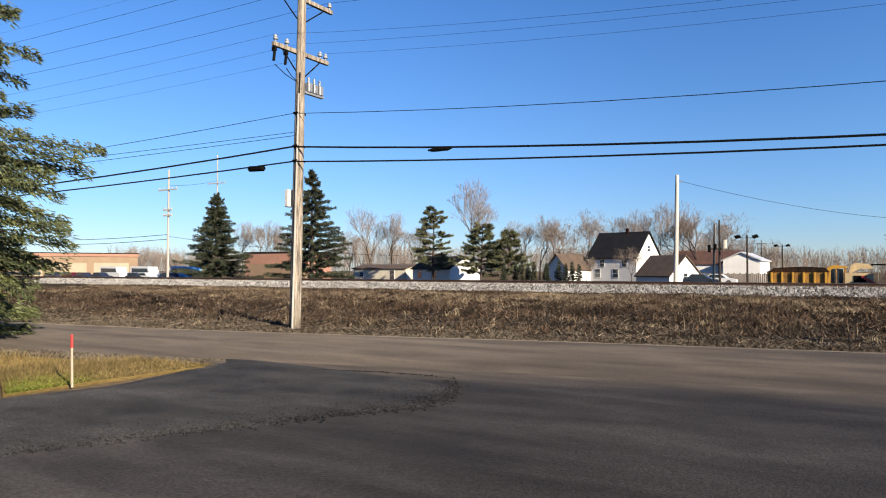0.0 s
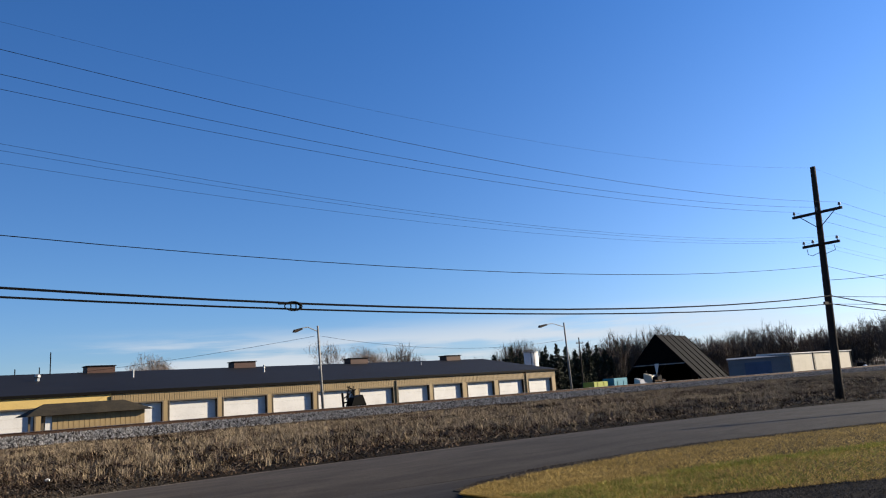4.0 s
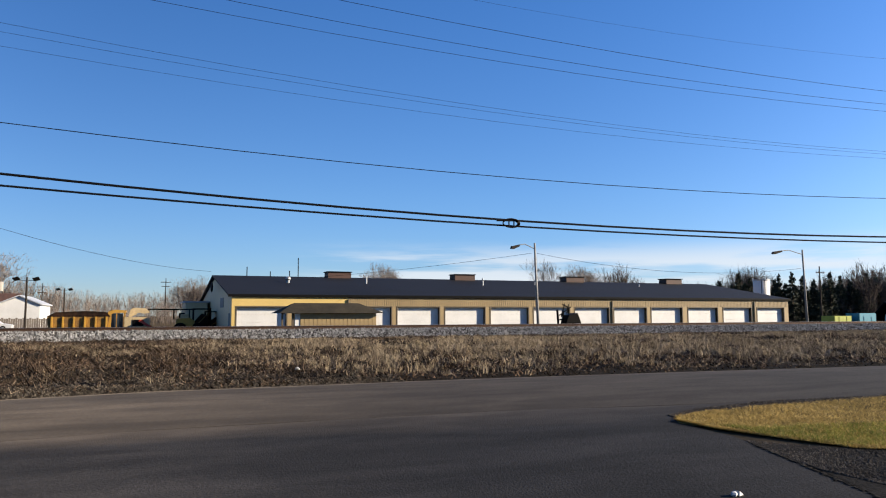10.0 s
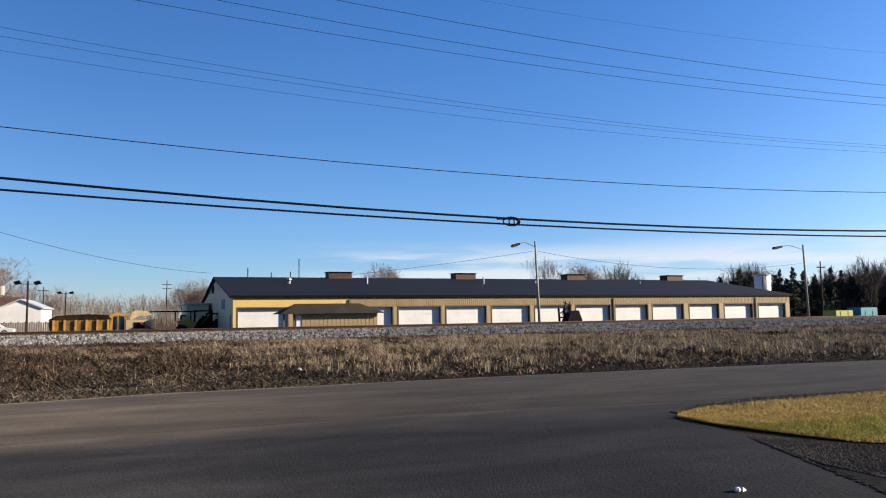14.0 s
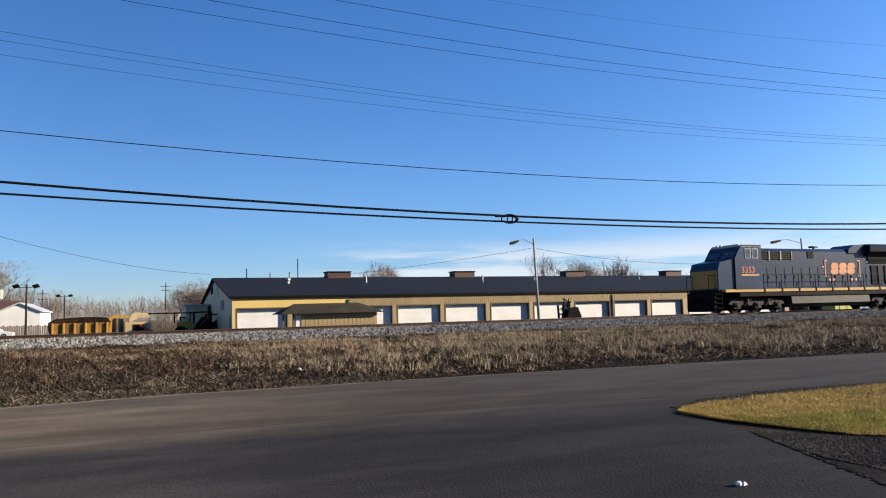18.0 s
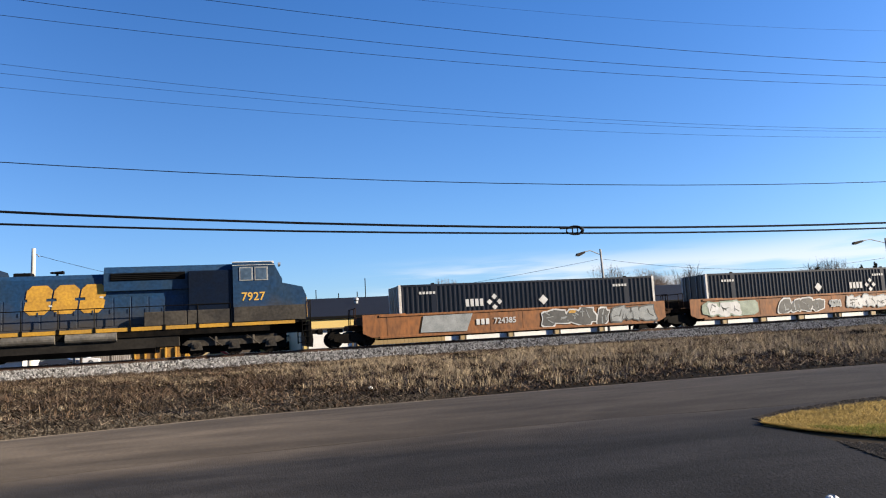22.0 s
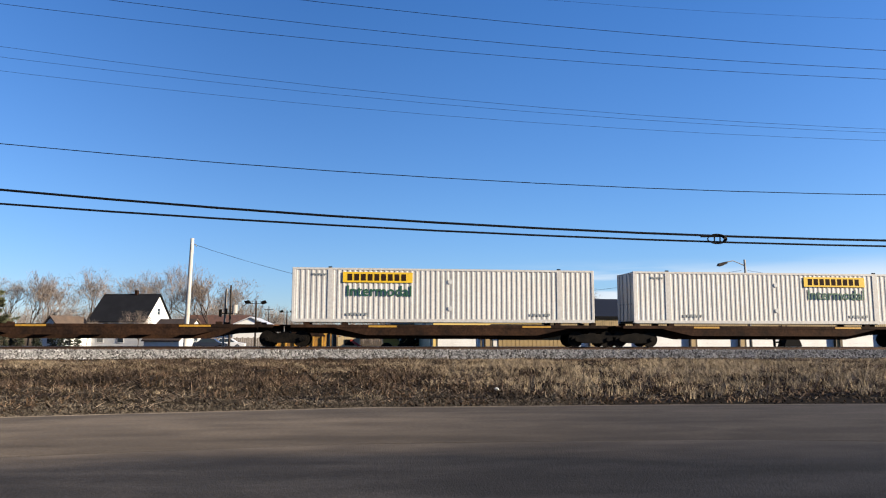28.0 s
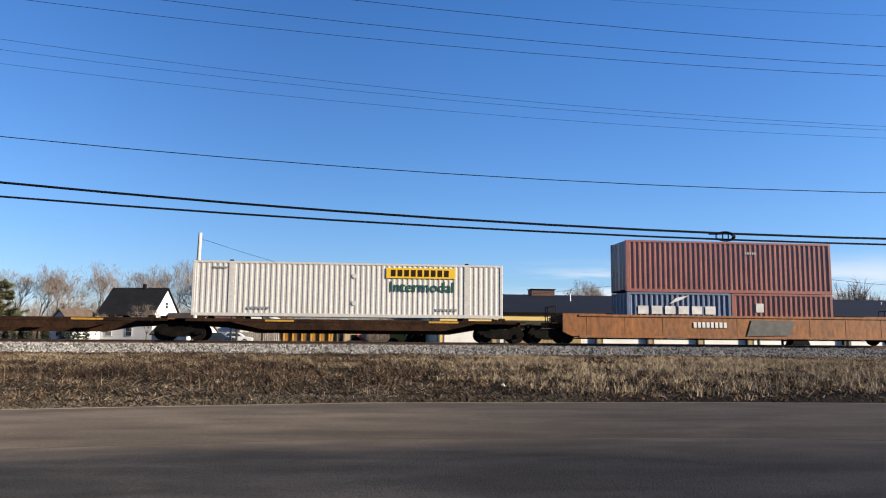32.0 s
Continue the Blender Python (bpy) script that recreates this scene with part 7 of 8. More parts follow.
def emblem(parent, u0, u1, z0, z1, y, bracket=False):
    """The railway's mark as three plain leaning blocks, each cut by a slot; bracketed on the newest engine."""
    sd = 1 if y > 0 else -1
    ya, yb = sorted((y, y + sd * 0.012))
    w = u1 - u0
    a, b = (u0 + 0.15 * w, u1 - 0.15 * w) if bracket else (u0, u1)
    step = (b - a) / 3.0
    zz0, zz1 = (z0 + 0.05, z1 - 0.05) if bracket else (z0, z1)
    h = zz1 - zz0
    paint = M["emblemred"] if bracket else M["emblemgold"]
    for i in range(3):
        x0, x1 = a + i * step + 0.03, a + (i + 1) * step - 0.05
        lean = 0.10 * h * (-sd)
        c = 0.17 * h
        for lo, hi, k0, k1 in ((0.0, 0.45, c, 0.02), (0.55, 1.0, 0.02, c)):
            p, q = zz0 + lo * h, zz0 + hi * h
            d0, d1 = lean * (lo - 0.5), lean * (hi - 0.5)
            s = Shape().prism([(x0 + k0 + d0, p), (x1 - k0 + d0, p), (x1 + d0, p + k0), (x1 + d1, q - k1), (x1 - k1 + d1, q), (x0 + k1 + d1, q), (x0 + d1, q - k1), (x0 + d0, p + k0)], ya, yb)
            part("emblem_block", s, paint, parent, "faded yellow painted mark")
        xm = (x0 + x1) / 2 + (0.06 * step, 0.0, -0.06 * step)[i] * sd
        part("emblem_bar", Shape().box(xm - 0.34 * step, xm + 0.34 * step, ya, yb, zz0 + 0.452 * h, zz0 + 0.548 * h), paint, parent)
    if bracket:
        for x, d in ((u0, 1), (u1, -1)):
            s = Shape().box(min(x, x + d * 0.09), max(x, x + d * 0.09), ya, yb, z0 - 0.1, z1 + 0.15)
            for z in (z0 - 0.1, z1 + 0.06):
                s.box(min(x + d * 0.09, x + d * 0.3), max(x + d * 0.09, x + d * 0.3), ya, yb, z, z + 0.09)
            part("emblem_bracket", s, paint, parent)
        for u in (0.14, 0.26, 0.78, 0.88):
            part("emblem_dot", Shape().ball((u0 + w * u, y + sd * 0.005, z0 - 0.33), 0.11, 0.01, 0.11), paint, parent)


def rails_with_posts(parent, u0, u1, y, z0, gap=1.5):
    """Walkway rail on posts widened for their shadows; black boxes break the sill stripe."""
    sd = 1 if y > 0 else -1
    n = max(2, int(abs(u1 - u0) / gap))
    for i in range(n + 1):
        u = u0 + (u1 - u0) * i / n
        s = Shape().tube((u, y, z0), (u, y, z0 + 1.02), 0.028, n=6)
        s.box(u - 0.07, u + 0.07, *sorted((y, y + sd * 0.075)), z0 - 0.2, z0 + 0.06)
        part("rail_post", s, M["black"], parent)
    part("handrail", Shape().tube((u0, y, z0 + 1.0), (u1, y, z0 + 1.0), 0.024, n=6), M["black"], parent)


def grille(parent, u0, u1, z0, z1, y, name="grille", slats=7, label="dark louvred intake"):
    sd = 1 if y > 0 else -1
    s = Shape()
    s.box(u0, u1, *sorted((y, y + sd * 0.02)), z0, z1)
    for i in range(slats):
        z = z0 + (z1 - z0) * (i + 0.3) / slats
        s.prism([(y + sd * 0.02, z), (y + sd * 0.06, z + 0.01), (y + sd * 0.02, z + (z1 - z0) / slats * 0.6)], u0 + 0.03, u1 - 0.03, axis="x")
    part(name, s, M["black"], parent, label)


def locomotive(spec):
    """u: along the engine, cab end positive."""
    s0 = spec["s"]
    ob = thing("locomotive", pose(0, 0, 0), spec["label"], "locomotive", "engines of the train")
    turn = spec["turned"]
    body = ob
    half = spec["half"]
    vis = 1 if turn else -1
    blue, roof = M[spec["paint"]], M["darkblue"]
    c0, c1, n1 = spec["cab"]
    r0, r1 = spec["rad"]
    hb = spec["hood_back"]
    t0, t1 = spec["tall"]
    dz = 1.62
    # frame and walkway
    s = Shape().box(-half + 0.3, half - 0.3, -1.45, 1.45, dz - 0.16, dz, 0.02)
    s.box(-half + 0.5, half - 0.5, -0.75, 0.75, 0.95, dz - 0.16)
    part("frame", s, M["grease"], ob, "grimy underframe with walkway")
    for y in (-1.46, 1.46):
        st = Shape().box(-half + 0.9, half - 0.9, min(y, y * 1.012), max(y, y * 1.012), dz - 0.19, dz - 0.005)
        part("sill_stripe", st, M["yellow"], ob, "yellow painted sill stripe")
        sk = Shape().box(-half + 2.2, half - 2.2, min(y * 0.97, y * 0.98), max(y * 0.97, y * 0.98), dz - 0.5, dz - 0.19)
        part("sill_skirt", sk, M["grease"], ob)
    # hood
    s = Shape()
    hw = 0.86
    s.prism([(-hw, dz), (hw, dz), (hw, spec["hood_z"] - 0.22), (hw - 0.22, spec["hood_z"]), (-hw + 0.22, spec["hood_z"]), (-hw, spec["hood_z"] - 0.22)], hb, c0, axis="x")
    hood = part("long_hood", s, blue, ob, "dark blue painted engine hood")
    # hood doors
    for y in (-hw, hw):
        sd = 1 if y > 0 else -1
        k = int((c0 - hb - 0.6) / 0.82)
        for i in range(k):
            u = hb + 0.3 + i * 0.82
            d = Shape().box(u, u + 0.76, *sorted((y, y + sd * 0.022)), dz + 0.12, dz + 1.55, 0.008)
            d.box(u + 0.62, u + 0.68, *sorted((y + sd * 0.022, y + sd * 0.05)), dz + 0.75, dz + 0.95)
            part("hood_door", d, blue, hood)
        if spec["kind"] != "new":
            for i in range(3):
                u = t0 + 0.3 + i * (t1 - t0 - 0.8) / 3
                grille(hood, u, u + (t1 - t0 - 0.8) / 3 - 0.2, spec["hood_z"] - 0.75, spec["hood_z"] - 0.3, y, slats=4)
        else:
            for i in range(3):
                u = c0 - 0.3 - i * 1.08
                g0_, g1_ = u - 0.98, u
                grille(hood, g0_, g1_, spec["hood_z"] - 0.82, spec["hood_z"] - 0.22, y, slats=4)
                for x in (g0_ - 0.05, g1_ + 0.0):
                    part("intake_post", Shape().box(x, x + 0.05, *sorted((y, y + sd * 0.07)), spec["hood_z"] - 0.84, spec["hood_z"] - 0.2), M["locogrey"], hood, "pale metal strip")
            part("hatch", Shape().box(0.95, 1.55, *sorted((y, y + sd * 0.035)), spec["hood_z"] - 0.72, spec["hood_z"] - 0.2, 0.01), M["black"], hood, "dark square vent")
            part("end_stripe", Shape().box(hb, hb + 0.22, *sorted((y, y + sd * 0.03)), dz + 0.15, spec["rad_z"] - 1.0), M["yellow"], hood, "yellow edge of the hood end")
        for k_ in range(5):
            u = hb + 1.1 + k_ * 2.3
            part("data_plate", Shape().box(u, u + 0.16, *sorted((y + sd * 0.03, y + sd * 0.045)), dz + 1.2 + 0.35 * (k_ % 3), dz + 1.28 + 0.35 * (k_ % 3)), M["markwhite"], hood, "small white data plate")
    if spec["kind"] == "new":
        part("raised_hood", Shape().prism([(r1, spec["hood_z"] - 0.3), (r1 + 1.85, spec["hood_z"] - 0.3), (r1 + 1.75, spec["hood_z"]), (r1 + 1.2, spec["rad_z"] - 0.05), (r1, spec["rad_z"] - 0.02)], -0.95, 0.95), blue, ob, "raised blue hood before the radiators")
    # tall box behind the cab
    if t1 > t0:
        s = Shape().prism([(-1.03, spec["hood_z"] - 0.9), (1.03, spec["hood_z"] - 0.9), (1.07, spec["tall_z"] - 0.3), (0.85, spec["tall_z"]), (-0.85, spec["tall_z"]), (-1.07, spec["tall_z"] - 0.3)], t0, t1, axis="x")
        box = part("brake_box", s, blue, ob, "raised dark blue equipment box")
        for y in (-1.06, 1.06):
            grille(box, t0 + 0.3, t0 + (t1 - t0) * 0.62, spec["tall_z"] - 0.72, spec["tall_z"] - 0.34, y, slats=4)
        s = Shape().box(t1 - 2.2, c0 + 0.01, -1.4, 1.4, dz, spec["tall_z"] - 0.35, 0.04)
        # the roof's dark blue stands in for a shadow falling here
        part("equipment_cabinet", s, roof, ob)
    # radiator wings
    rz = spec["rad_z"]
    s = Shape().prism([(-0.9, rz - 0.95), (0.9, rz - 0.95), (1.34, rz - 0.58), (1.38, rz - 0.16), (1.1, rz), (-1.1, rz), (-1.38, rz - 0.16), (-1.34, rz - 0.58)], r0, r1, axis="x")
    rad = part("radiator_housing", s, roof, ob, "flared radiator housing under the roof")
    for y in (-0.9, 0.9):
        sd = 1 if y > 0 else -1
        grille(rad, r0 + 0.25, r1 - 0.2 - spec.get("shut", 0.0), rz - 1.45, rz - 0.98, y * 1.0, slats=5)
        k = 8
        for i in range(k):
            bl = Shape()
            rs_ = r1 - spec.get("shut", 0.0)
            u = r0 + 0.3 + (rs_ - r0 - 0.6) * i / k
            bl.box(u, u + (rs_ - r0 - 0.6) / k - (0.34 if spec["kind"] != "new" else 0.2), *sorted((y, y + sd * 0.04)), dz + 0.25, (dz + 1.05) if spec["kind"] != "new" else rz - 1.62)
            part("radiator_shutter", bl, M["black"] if spec["kind"] != "new" else (M["black"] if i % 3 else M["darkblue"]), rad, "dark radiator shutter")
    for i in range(3):
        u = r0 + (r1 - r0) * (i + 0.5) / 3
        part("roof_fan", Shape().tube((u, 0, rz), (u, 0, rz + 0.06), 0.6, n=16), M["black"], rad)
    # end wall, painted yellow
    part("end_panel", Shape().box(hb - 0.03, hb, -0.8, 0.8, dz, rz - 0.9, 0.01), M["yellow"], ob, "yellow painted end of the hood")
    # cab
    cz = spec["cab_z"]
    ww = 1.5
    s = Shape()
    slope = spec["slope"]
    s.prism([(c0, dz), (c1 + 0.02, dz), (c1, cz - 0.95), (c1 - slope, cz - 0.12), (c1 - slope - 0.15, cz), (c0, cz)], -ww, ww)
    cab = part("cab", s, blue, ob, "driver's cab")
    part("cab_roof", Shape().prism([(-ww - 0.03, cz - 0.17), (-ww + 0.25, cz + 0.06), (ww - 0.25, cz + 0.06), (ww + 0.03, cz - 0.17)], c0 - 0.02, c1 - slope, axis="x"), M["cornerwhite"], cab, "pale grey cab roof")
    for y in (-ww, ww):
        sd = 1 if y > 0 else -1
        w0 = c0 + 0.32
        wn_ = 2
        ww_ = (c1 - slope - 0.25 - w0) / wn_
        for i in range(wn_):
            fr = Shape().box(w0 + i * ww_, w0 + (i + 1) * ww_ - 0.08, *sorted((y, y + sd * 0.03)), cz - 0.98, cz - 0.26, 0.01)
            win = part("cab_window", fr, M["locogrey"], cab, "pale metal window frame")
            part("pane", Shape().box(w0 + i * ww_ + 0.07, w0 + (i + 1) * ww_ - 0.15, *sorted((y + sd * 0.03, y + sd * 0.036)), cz - 0.92, cz - 0.32), M["bright_pane"], win)
        lettering("road_number", spec["number"], spec["num_size"], M["numred"] if spec["kind"] == "new" else M["marknum"], ob,
                  pose(spec["num_u"] if sd == -1 else spec["num_u"] + spec["num_w"], y + sd * 0.01, spec["num_z"], 90, 0, 0 if sd == -1 else 180))
    if spec["kind"] != "new":
        for y in (-1.43, 1.15):
            for a_, b_ in ((2.3, 4.3), (4.35, c0 - 0.05)):
                part("walkway_locker", Shape().box(a_, b_, y, y + 0.28, dz, dz + 0.72, 0.02), M["lockgrey"], ob, "dusty grey locker beside the hood")
        for y in (-1.53, 1.5):
            part("cab_sill", Shape().box(c0 + 0.03, n1 - 0.1, y, y + 0.03, dz + 0.02, dz + 0.78), M["lockgrey"], ob, "dusty lower cab side")
    else:
        for y in (-1.515, 1.5):
            part("number_underline", Shape().box(spec["num_u"], spec["num_u"] + spec["num_w"], y, y + 0.015, spec["num_z"] - 0.2, spec["num_z"] - 0.1), M["yellow"], ob)
    # front windows
    for i, (a, b) in enumerate(((-1.3, -0.15), (0.15, 1.3))):
        k = Shape()
        k.add([(c1 - 0.01 + 0.02, a, cz - 0.9), (c1 + 0.01, b, cz - 0.9), (c1 - slope + 0.03, b, cz - 0.2), (c1 - slope + 0.03, a, cz - 0.2)], [(0, 1, 2, 3)])
        k.add([(c1 - 0.05, a, cz - 0.9), (c1 - 0.05, b, cz - 0.9), (c1 - slope - 0.03, b, cz - 0.2), (c1 - slope - 0.03, a, cz - 0.2)], [(3, 2, 1, 0)])
        part("windscreen", k, M["glass"], cab)
    # nose
    nz = spec["nose_z"]
    nw = spec["nose_w"]
    s = Shape().prism([(c1, dz), (n1, dz), (n1, nz - 0.75), (n1 - 0.2, nz - 0.25), (c1, nz)], -nw, nw)
    nose = part("nose", s, blue, ob, "short hood in front of the cab")
    part("nose_front", Shape().box(n1, n1 + 0.025, -nw + 0.1, nw - 0.1, dz + 0.1, nz - 0.8, 0.01), M["yellow"], nose, "yellow painted nose front")
    for y in (-0.18, 0.18):
        part("headlight", Shape().tube((c1 - 0.1, y, cz - 0.02), (c1 + 0.02, y, cz - 0.02), 0.1, n=10), M["galv"], cab)
    # tank, air reservoirs
    a, b = spec["tank"]
    s = Shape().prism([(-1.35, 1.1), (-1.42, 0.55), (-1.1, 0.28), (1.1, 0.28), (1.42, 0.55), (1.35, 1.1)], a, b, axis="x")
    part("fuel_tank", s, M["tankgrey"] if spec["kind"] == "new" else M["tank"], ob, "grimy fuel tank between the bogies")
    if spec["kind"] != "new":
        for y in (-1.36, 1.36):
            for i in range(2):
                u = a + 1.3 + i * 2.75
                rs = Shape().tube((u, y, 1.19), (u + 2.3, y, 1.19), 0.24, n=14)
                part("air_reservoir", rs, M["reservoir"], ob, "cylindrical air tank under the walkway", smooth=False)
            part("battery_box", Shape().box(b - 0.1, b + 1.15, min(y, y * 0.72), max(y, y * 0.72), 0.55, 1.44, 0.03), M["tank"], ob)
    for c in spec["bogies"]:
        loco_truck(ob, c)
    # rails, steps, pilots, couplers
    for y in (-1.42, 1.42):
        rails_with_posts(ob, -half + 1.0, c0 - 0.15, y, dz)
    for d in (-1, 1):
        e = d * half
        for y in (-1.3, 1.3):
            s = Shape()
            for i in range(4):
                s.box(min(e - d * 0.05, e - d * 0.5), max(e - d * 0.05, e - d * 0.5), y - 0.2, y + 0.2, 0.35 + i * 0.32, 0.39 + i * 0.32)
            s.box(min(e - d * 0.52, e - d * 0.55), max(e - d * 0.52, e - d * 0.55), y - 0.22, y + 0.22, 0.3, dz)
            s.tube((e - d * 0.08, y * 1.1, 0.4), (e - d * 0.08, y * 1.1, dz + 1.0), 0.025, n=6)
            s.tube((e - d * 0.08, y * 0.6, dz), (e - d * 0.08, y * 0.6, dz + 1.0), 0.025, n=6)
            s.tube((e - d * 0.08, y * 1.1, dz + 1.0), (e - d * 0.08, y * 0.6, dz + 1.0), 0.025, n=6)
            part("end_steps", s, M["black"], ob, "steps and grab rails at the end platform")
        p = Shape().prism([(e - d * 0.35, 0.2), (e, 0.12), (e + d * 0.04, 0.5), (e - d * 0.1, 1.5), (e - d * 0.35, 1.5)], -1.35, 1.35)
        part("pilot_plate", p, M["black"], ob)
        coupler(ob, e - d * 0.15, d)
    # roof gear
    s = Shape()
    u = spec["horn_u"]
    s.box(u - 0.05, u + 0.05, -0.05, 0.05, spec["hood_z"] - 0.02, spec["hood_z"] + 0.16)
    for i in range(3):
        s.tube((u - 0.3, -0.12 + 0.12 * i, spec["hood_z"] + 0.2), (u + 0.3, -0.12 + 0.12 * i, spec["hood_z"] + 0.2), 0.04, 0.08, n=8)
    part("horn", s, M["black"], ob)
    part("exhaust_stack", Shape().box(r1 + 0.6, r1 + 1.4, -0.35, 0.35, spec["hood_z"], spec["hood_z"] + 0.2, 0.03), M["black"], ob)
    eu0, eu1, ez0, ez1 = spec["emblem"]
    emblem(ob, eu0, eu1, ez0, ez1, vis * (hw + 0.024), spec["kind"] == "new")
    if turn:
        for o in list(ob.children):
            o.matrix_basis = pose(0, 0, 0, 0, 0, 180) @ o.matrix_basis
    TRAIN.append((ob, s0, 0.0))
    return ob


locomotive(dict(s=-50.6, half=10.85, turned=True, kind="new", paint="blue", number="3353", num_size=0.62, num_u=6.9, num_w=1.6, num_z=2.75,
                label="dark blue diesel locomotive with yellow sill stripe, leading the train",
                cab=(6.6, 9.0, 10.45), slope=0.55, cab_z=4.72, nose_z=3.75, nose_w=1.4, hood_back=-10.3, hood_z=4.55, tall=(0, 0), tall_z=4.6,
                rad=(-10.75, -4.4), rad_z=4.92, tank=(-3.9, 3.9), bogies=(-6.9, 6.9), horn_u=-0.1, emblem=(-3.75, -0.1, 2.55, 3.55)))
locomotive(dict(s=-28.2, half=10.6, turned=False, kind="old", paint="blue", number="7619", num_size=0.6, num_u=7.0, num_w=1.5, num_z=2.72,
                label="dark blue diesel locomotive with its cab at the rear",
                cab=(6.5, 8.65, 9.95), slope=0.08, cab_z=4.55, nose_z=3.4, nose_w=0.9, hood_back=-10.0, hood_z=4.38, tall=(0.8, 6.5), tall_z=4.7,
                rad=(-10.1, -4.5), rad_z=4.75, tank=(-5.3, 2.8), bogies=(-7.0, 6.6), horn_u=-2.6, emblem=(-2.75, 1.0, 2.45, 3.88)))
locomotive(dict(s=-6.4, half=10.6, turned=False, kind="old", paint="bluegrey", number="7927", num_size=0.6, num_u=7.0, num_w=1.5, num_z=2.72,
                label="grimy blue diesel locomotive with wide cab, third in the train",
                cab=(6.6, 9.1, 10.35), slope=0.4, cab_z=4.72, nose_z=3.6, nose_w=1.35, hood_back=-10.1, hood_z=4.38, tall=(0.4, 6.6), tall_z=4.7,
                rad=(-10.3, -4.4), rad_z=4.75, tank=(-5.3, 2.8), bogies=(-7.0, 6.6), horn_u=-1.9, emblem=(-3.15, 0.5, 2.45, 3.88)))


# ---- containers ----
def corrugated(x0, x1, z0, z1, y, depth, pitch):
    """A corrugated sheet from x0 to x1, its outer face towards y's sign."""
    sd = 1 if y > 0 else -1
    n = max(1, round((x1 - x0) / pitch))
    p = (x1 - x0) / n
    xs = []
    for i in range(n):
        a = x0 + i * p
        xs += [(a, 0), (a + p * 0.28, 0), (a + p * 0.5, 1), (a + p * 0.78, 1)]
    xs.append((x1, 0))
    s = Shape()
    for x, k in xs:
        s.v += [(x, y - sd * depth * k, z0), (x, y - sd * depth * k, z1)]
    m = len(xs)
    s.f += [(2 * i, 2 * i + 2, 2 * i + 3, 2 * i + 1) if sd < 0 else (2 * i + 1, 2 * i + 3, 2 * i + 2, 2 * i) for i in range(m - 1)]
    return s


_cont_cache = {}


def container(L, paint, label, s0, z0, end_col=None, height=2.9, posts=True, pitch=0.28, group="containers of the train"):
    """A box L long; x from its middle, z from its floor."""
    ob = thing("shipping_container", pose(0, 0, 0), label, "container", group)
    key = (L, paint, height, posts, end_col)
    m = M[paint]
    h, w = height, 1.295
    e = L / 2
    if key not in _cont_cache:
        d = {}
        cuts = [-e + 0.16, -e + 2.0, e - 2.0, e - 0.16] if posts else [-e + 0.16, e - 0.16]
        for y in (-w, w):
            for i, (a, b) in enumerate(zip(cuts, cuts[1:])):
                g = 0.12 if posts else 0
                a2 = a + (g if i else 0)
                b2 = b - (g if i < len(cuts) - 2 else 0)
                d["side_panel", y, i] = corrugated(a2, b2, 0.17, h - 0.11, y + (0.012 if y < 0 else -0.012), 0.022 if paint == "white" else 0.06, pitch).mesh("side_panel", m)
            if posts:
                for x in (-e + 2.0, e - 2.0):
                    d["side_post", y, x] = Shape().box(x - 0.12, x + 0.12, min(y, y * 0.955), max(y, y * 0.955), 0.17, h - 0.11).mesh("side_post", m)
                    d["lift_fitting", y, x] = Shape().box(x - 0.1, x + 0.1, min(y * 0.94, y * 1.006), max(y * 0.94, y * 1.006), h, h + 0.07, 0.01).mesh("lift_fitting", M["black"])
            d["bottom_rail", y, 0] = Shape().box(-e + 0.15, e - 0.15, min(y, y * 0.94), max(y, y * 0.94), 0.0, 0.17).mesh("bottom_rail", m)
            d["top_rail", y, 0] = Shape().box(-e + 0.15, e - 0.15, min(y, y * 0.95), max(y, y * 0.95), h - 0.11, h).mesh("top_rail", m)
            for x in (-e, e - 0.16):
                d["corner_post", y, x] = Shape().box(x, x + 0.16, min(y, y * 0.88), max(y, y * 0.88), 0, h, 0.015).mesh("corner_post", M[end_col] if end_col else m)
        d["roof", 0, 0] = Shape().box(-e + 0.05, e - 0.05, -w + 0.06, w - 0.06, h - 0.06, h - 0.02).mesh("roof", m)
        d["floor", 0, 0] = Shape().box(-e + 0.05, e - 0.05, -w + 0.07, w - 0.07, 0.05, 0.12).mesh("floor", M["black"])
        for x in (-e + 0.03, e - 0.07):
            s = Shape().box(x, x + 0.04, -w + 0.16, w - 0.16, 0.12, h - 0.08)
            d["end_wall", 0, x] = s.mesh("end_wall", m)
        s = Shape()
        for y in (-0.85, -0.35, 0.35, 0.85):
            s.tube((-e - 0.01, y, 0.1), (-e - 0.01, y, h - 0.1), 0.025, n=6)
            s.box(-e - 0.04, -e + 0.03, y - 0.12, y + 0.12, 1.05, 1.12)
        d["door_bar", 0, 0] = s.mesh("door_bar", M["galv"])
        _cont_cache[key] = d
    for (n, *_), me in _cont_cache[key].items():
        part(n, me, m, ob)
    TRAIN.append((ob, s0, z0))
    return ob


def bars(parent, name, x0, z0, w, h, n, material, y=-1.31, gap=0.3, label=""):
    """Small marks that cannot be read, as plain bars, one object each."""
    p = w / n
    me = Shape().box(0, (1 - gap) * p, y - 0.008, y, z0, z0 + h).mesh(name, material)
    for i in range(n):
        part(name, me, material, parent, label, at=pose(x0 + i * p, 0, 0))


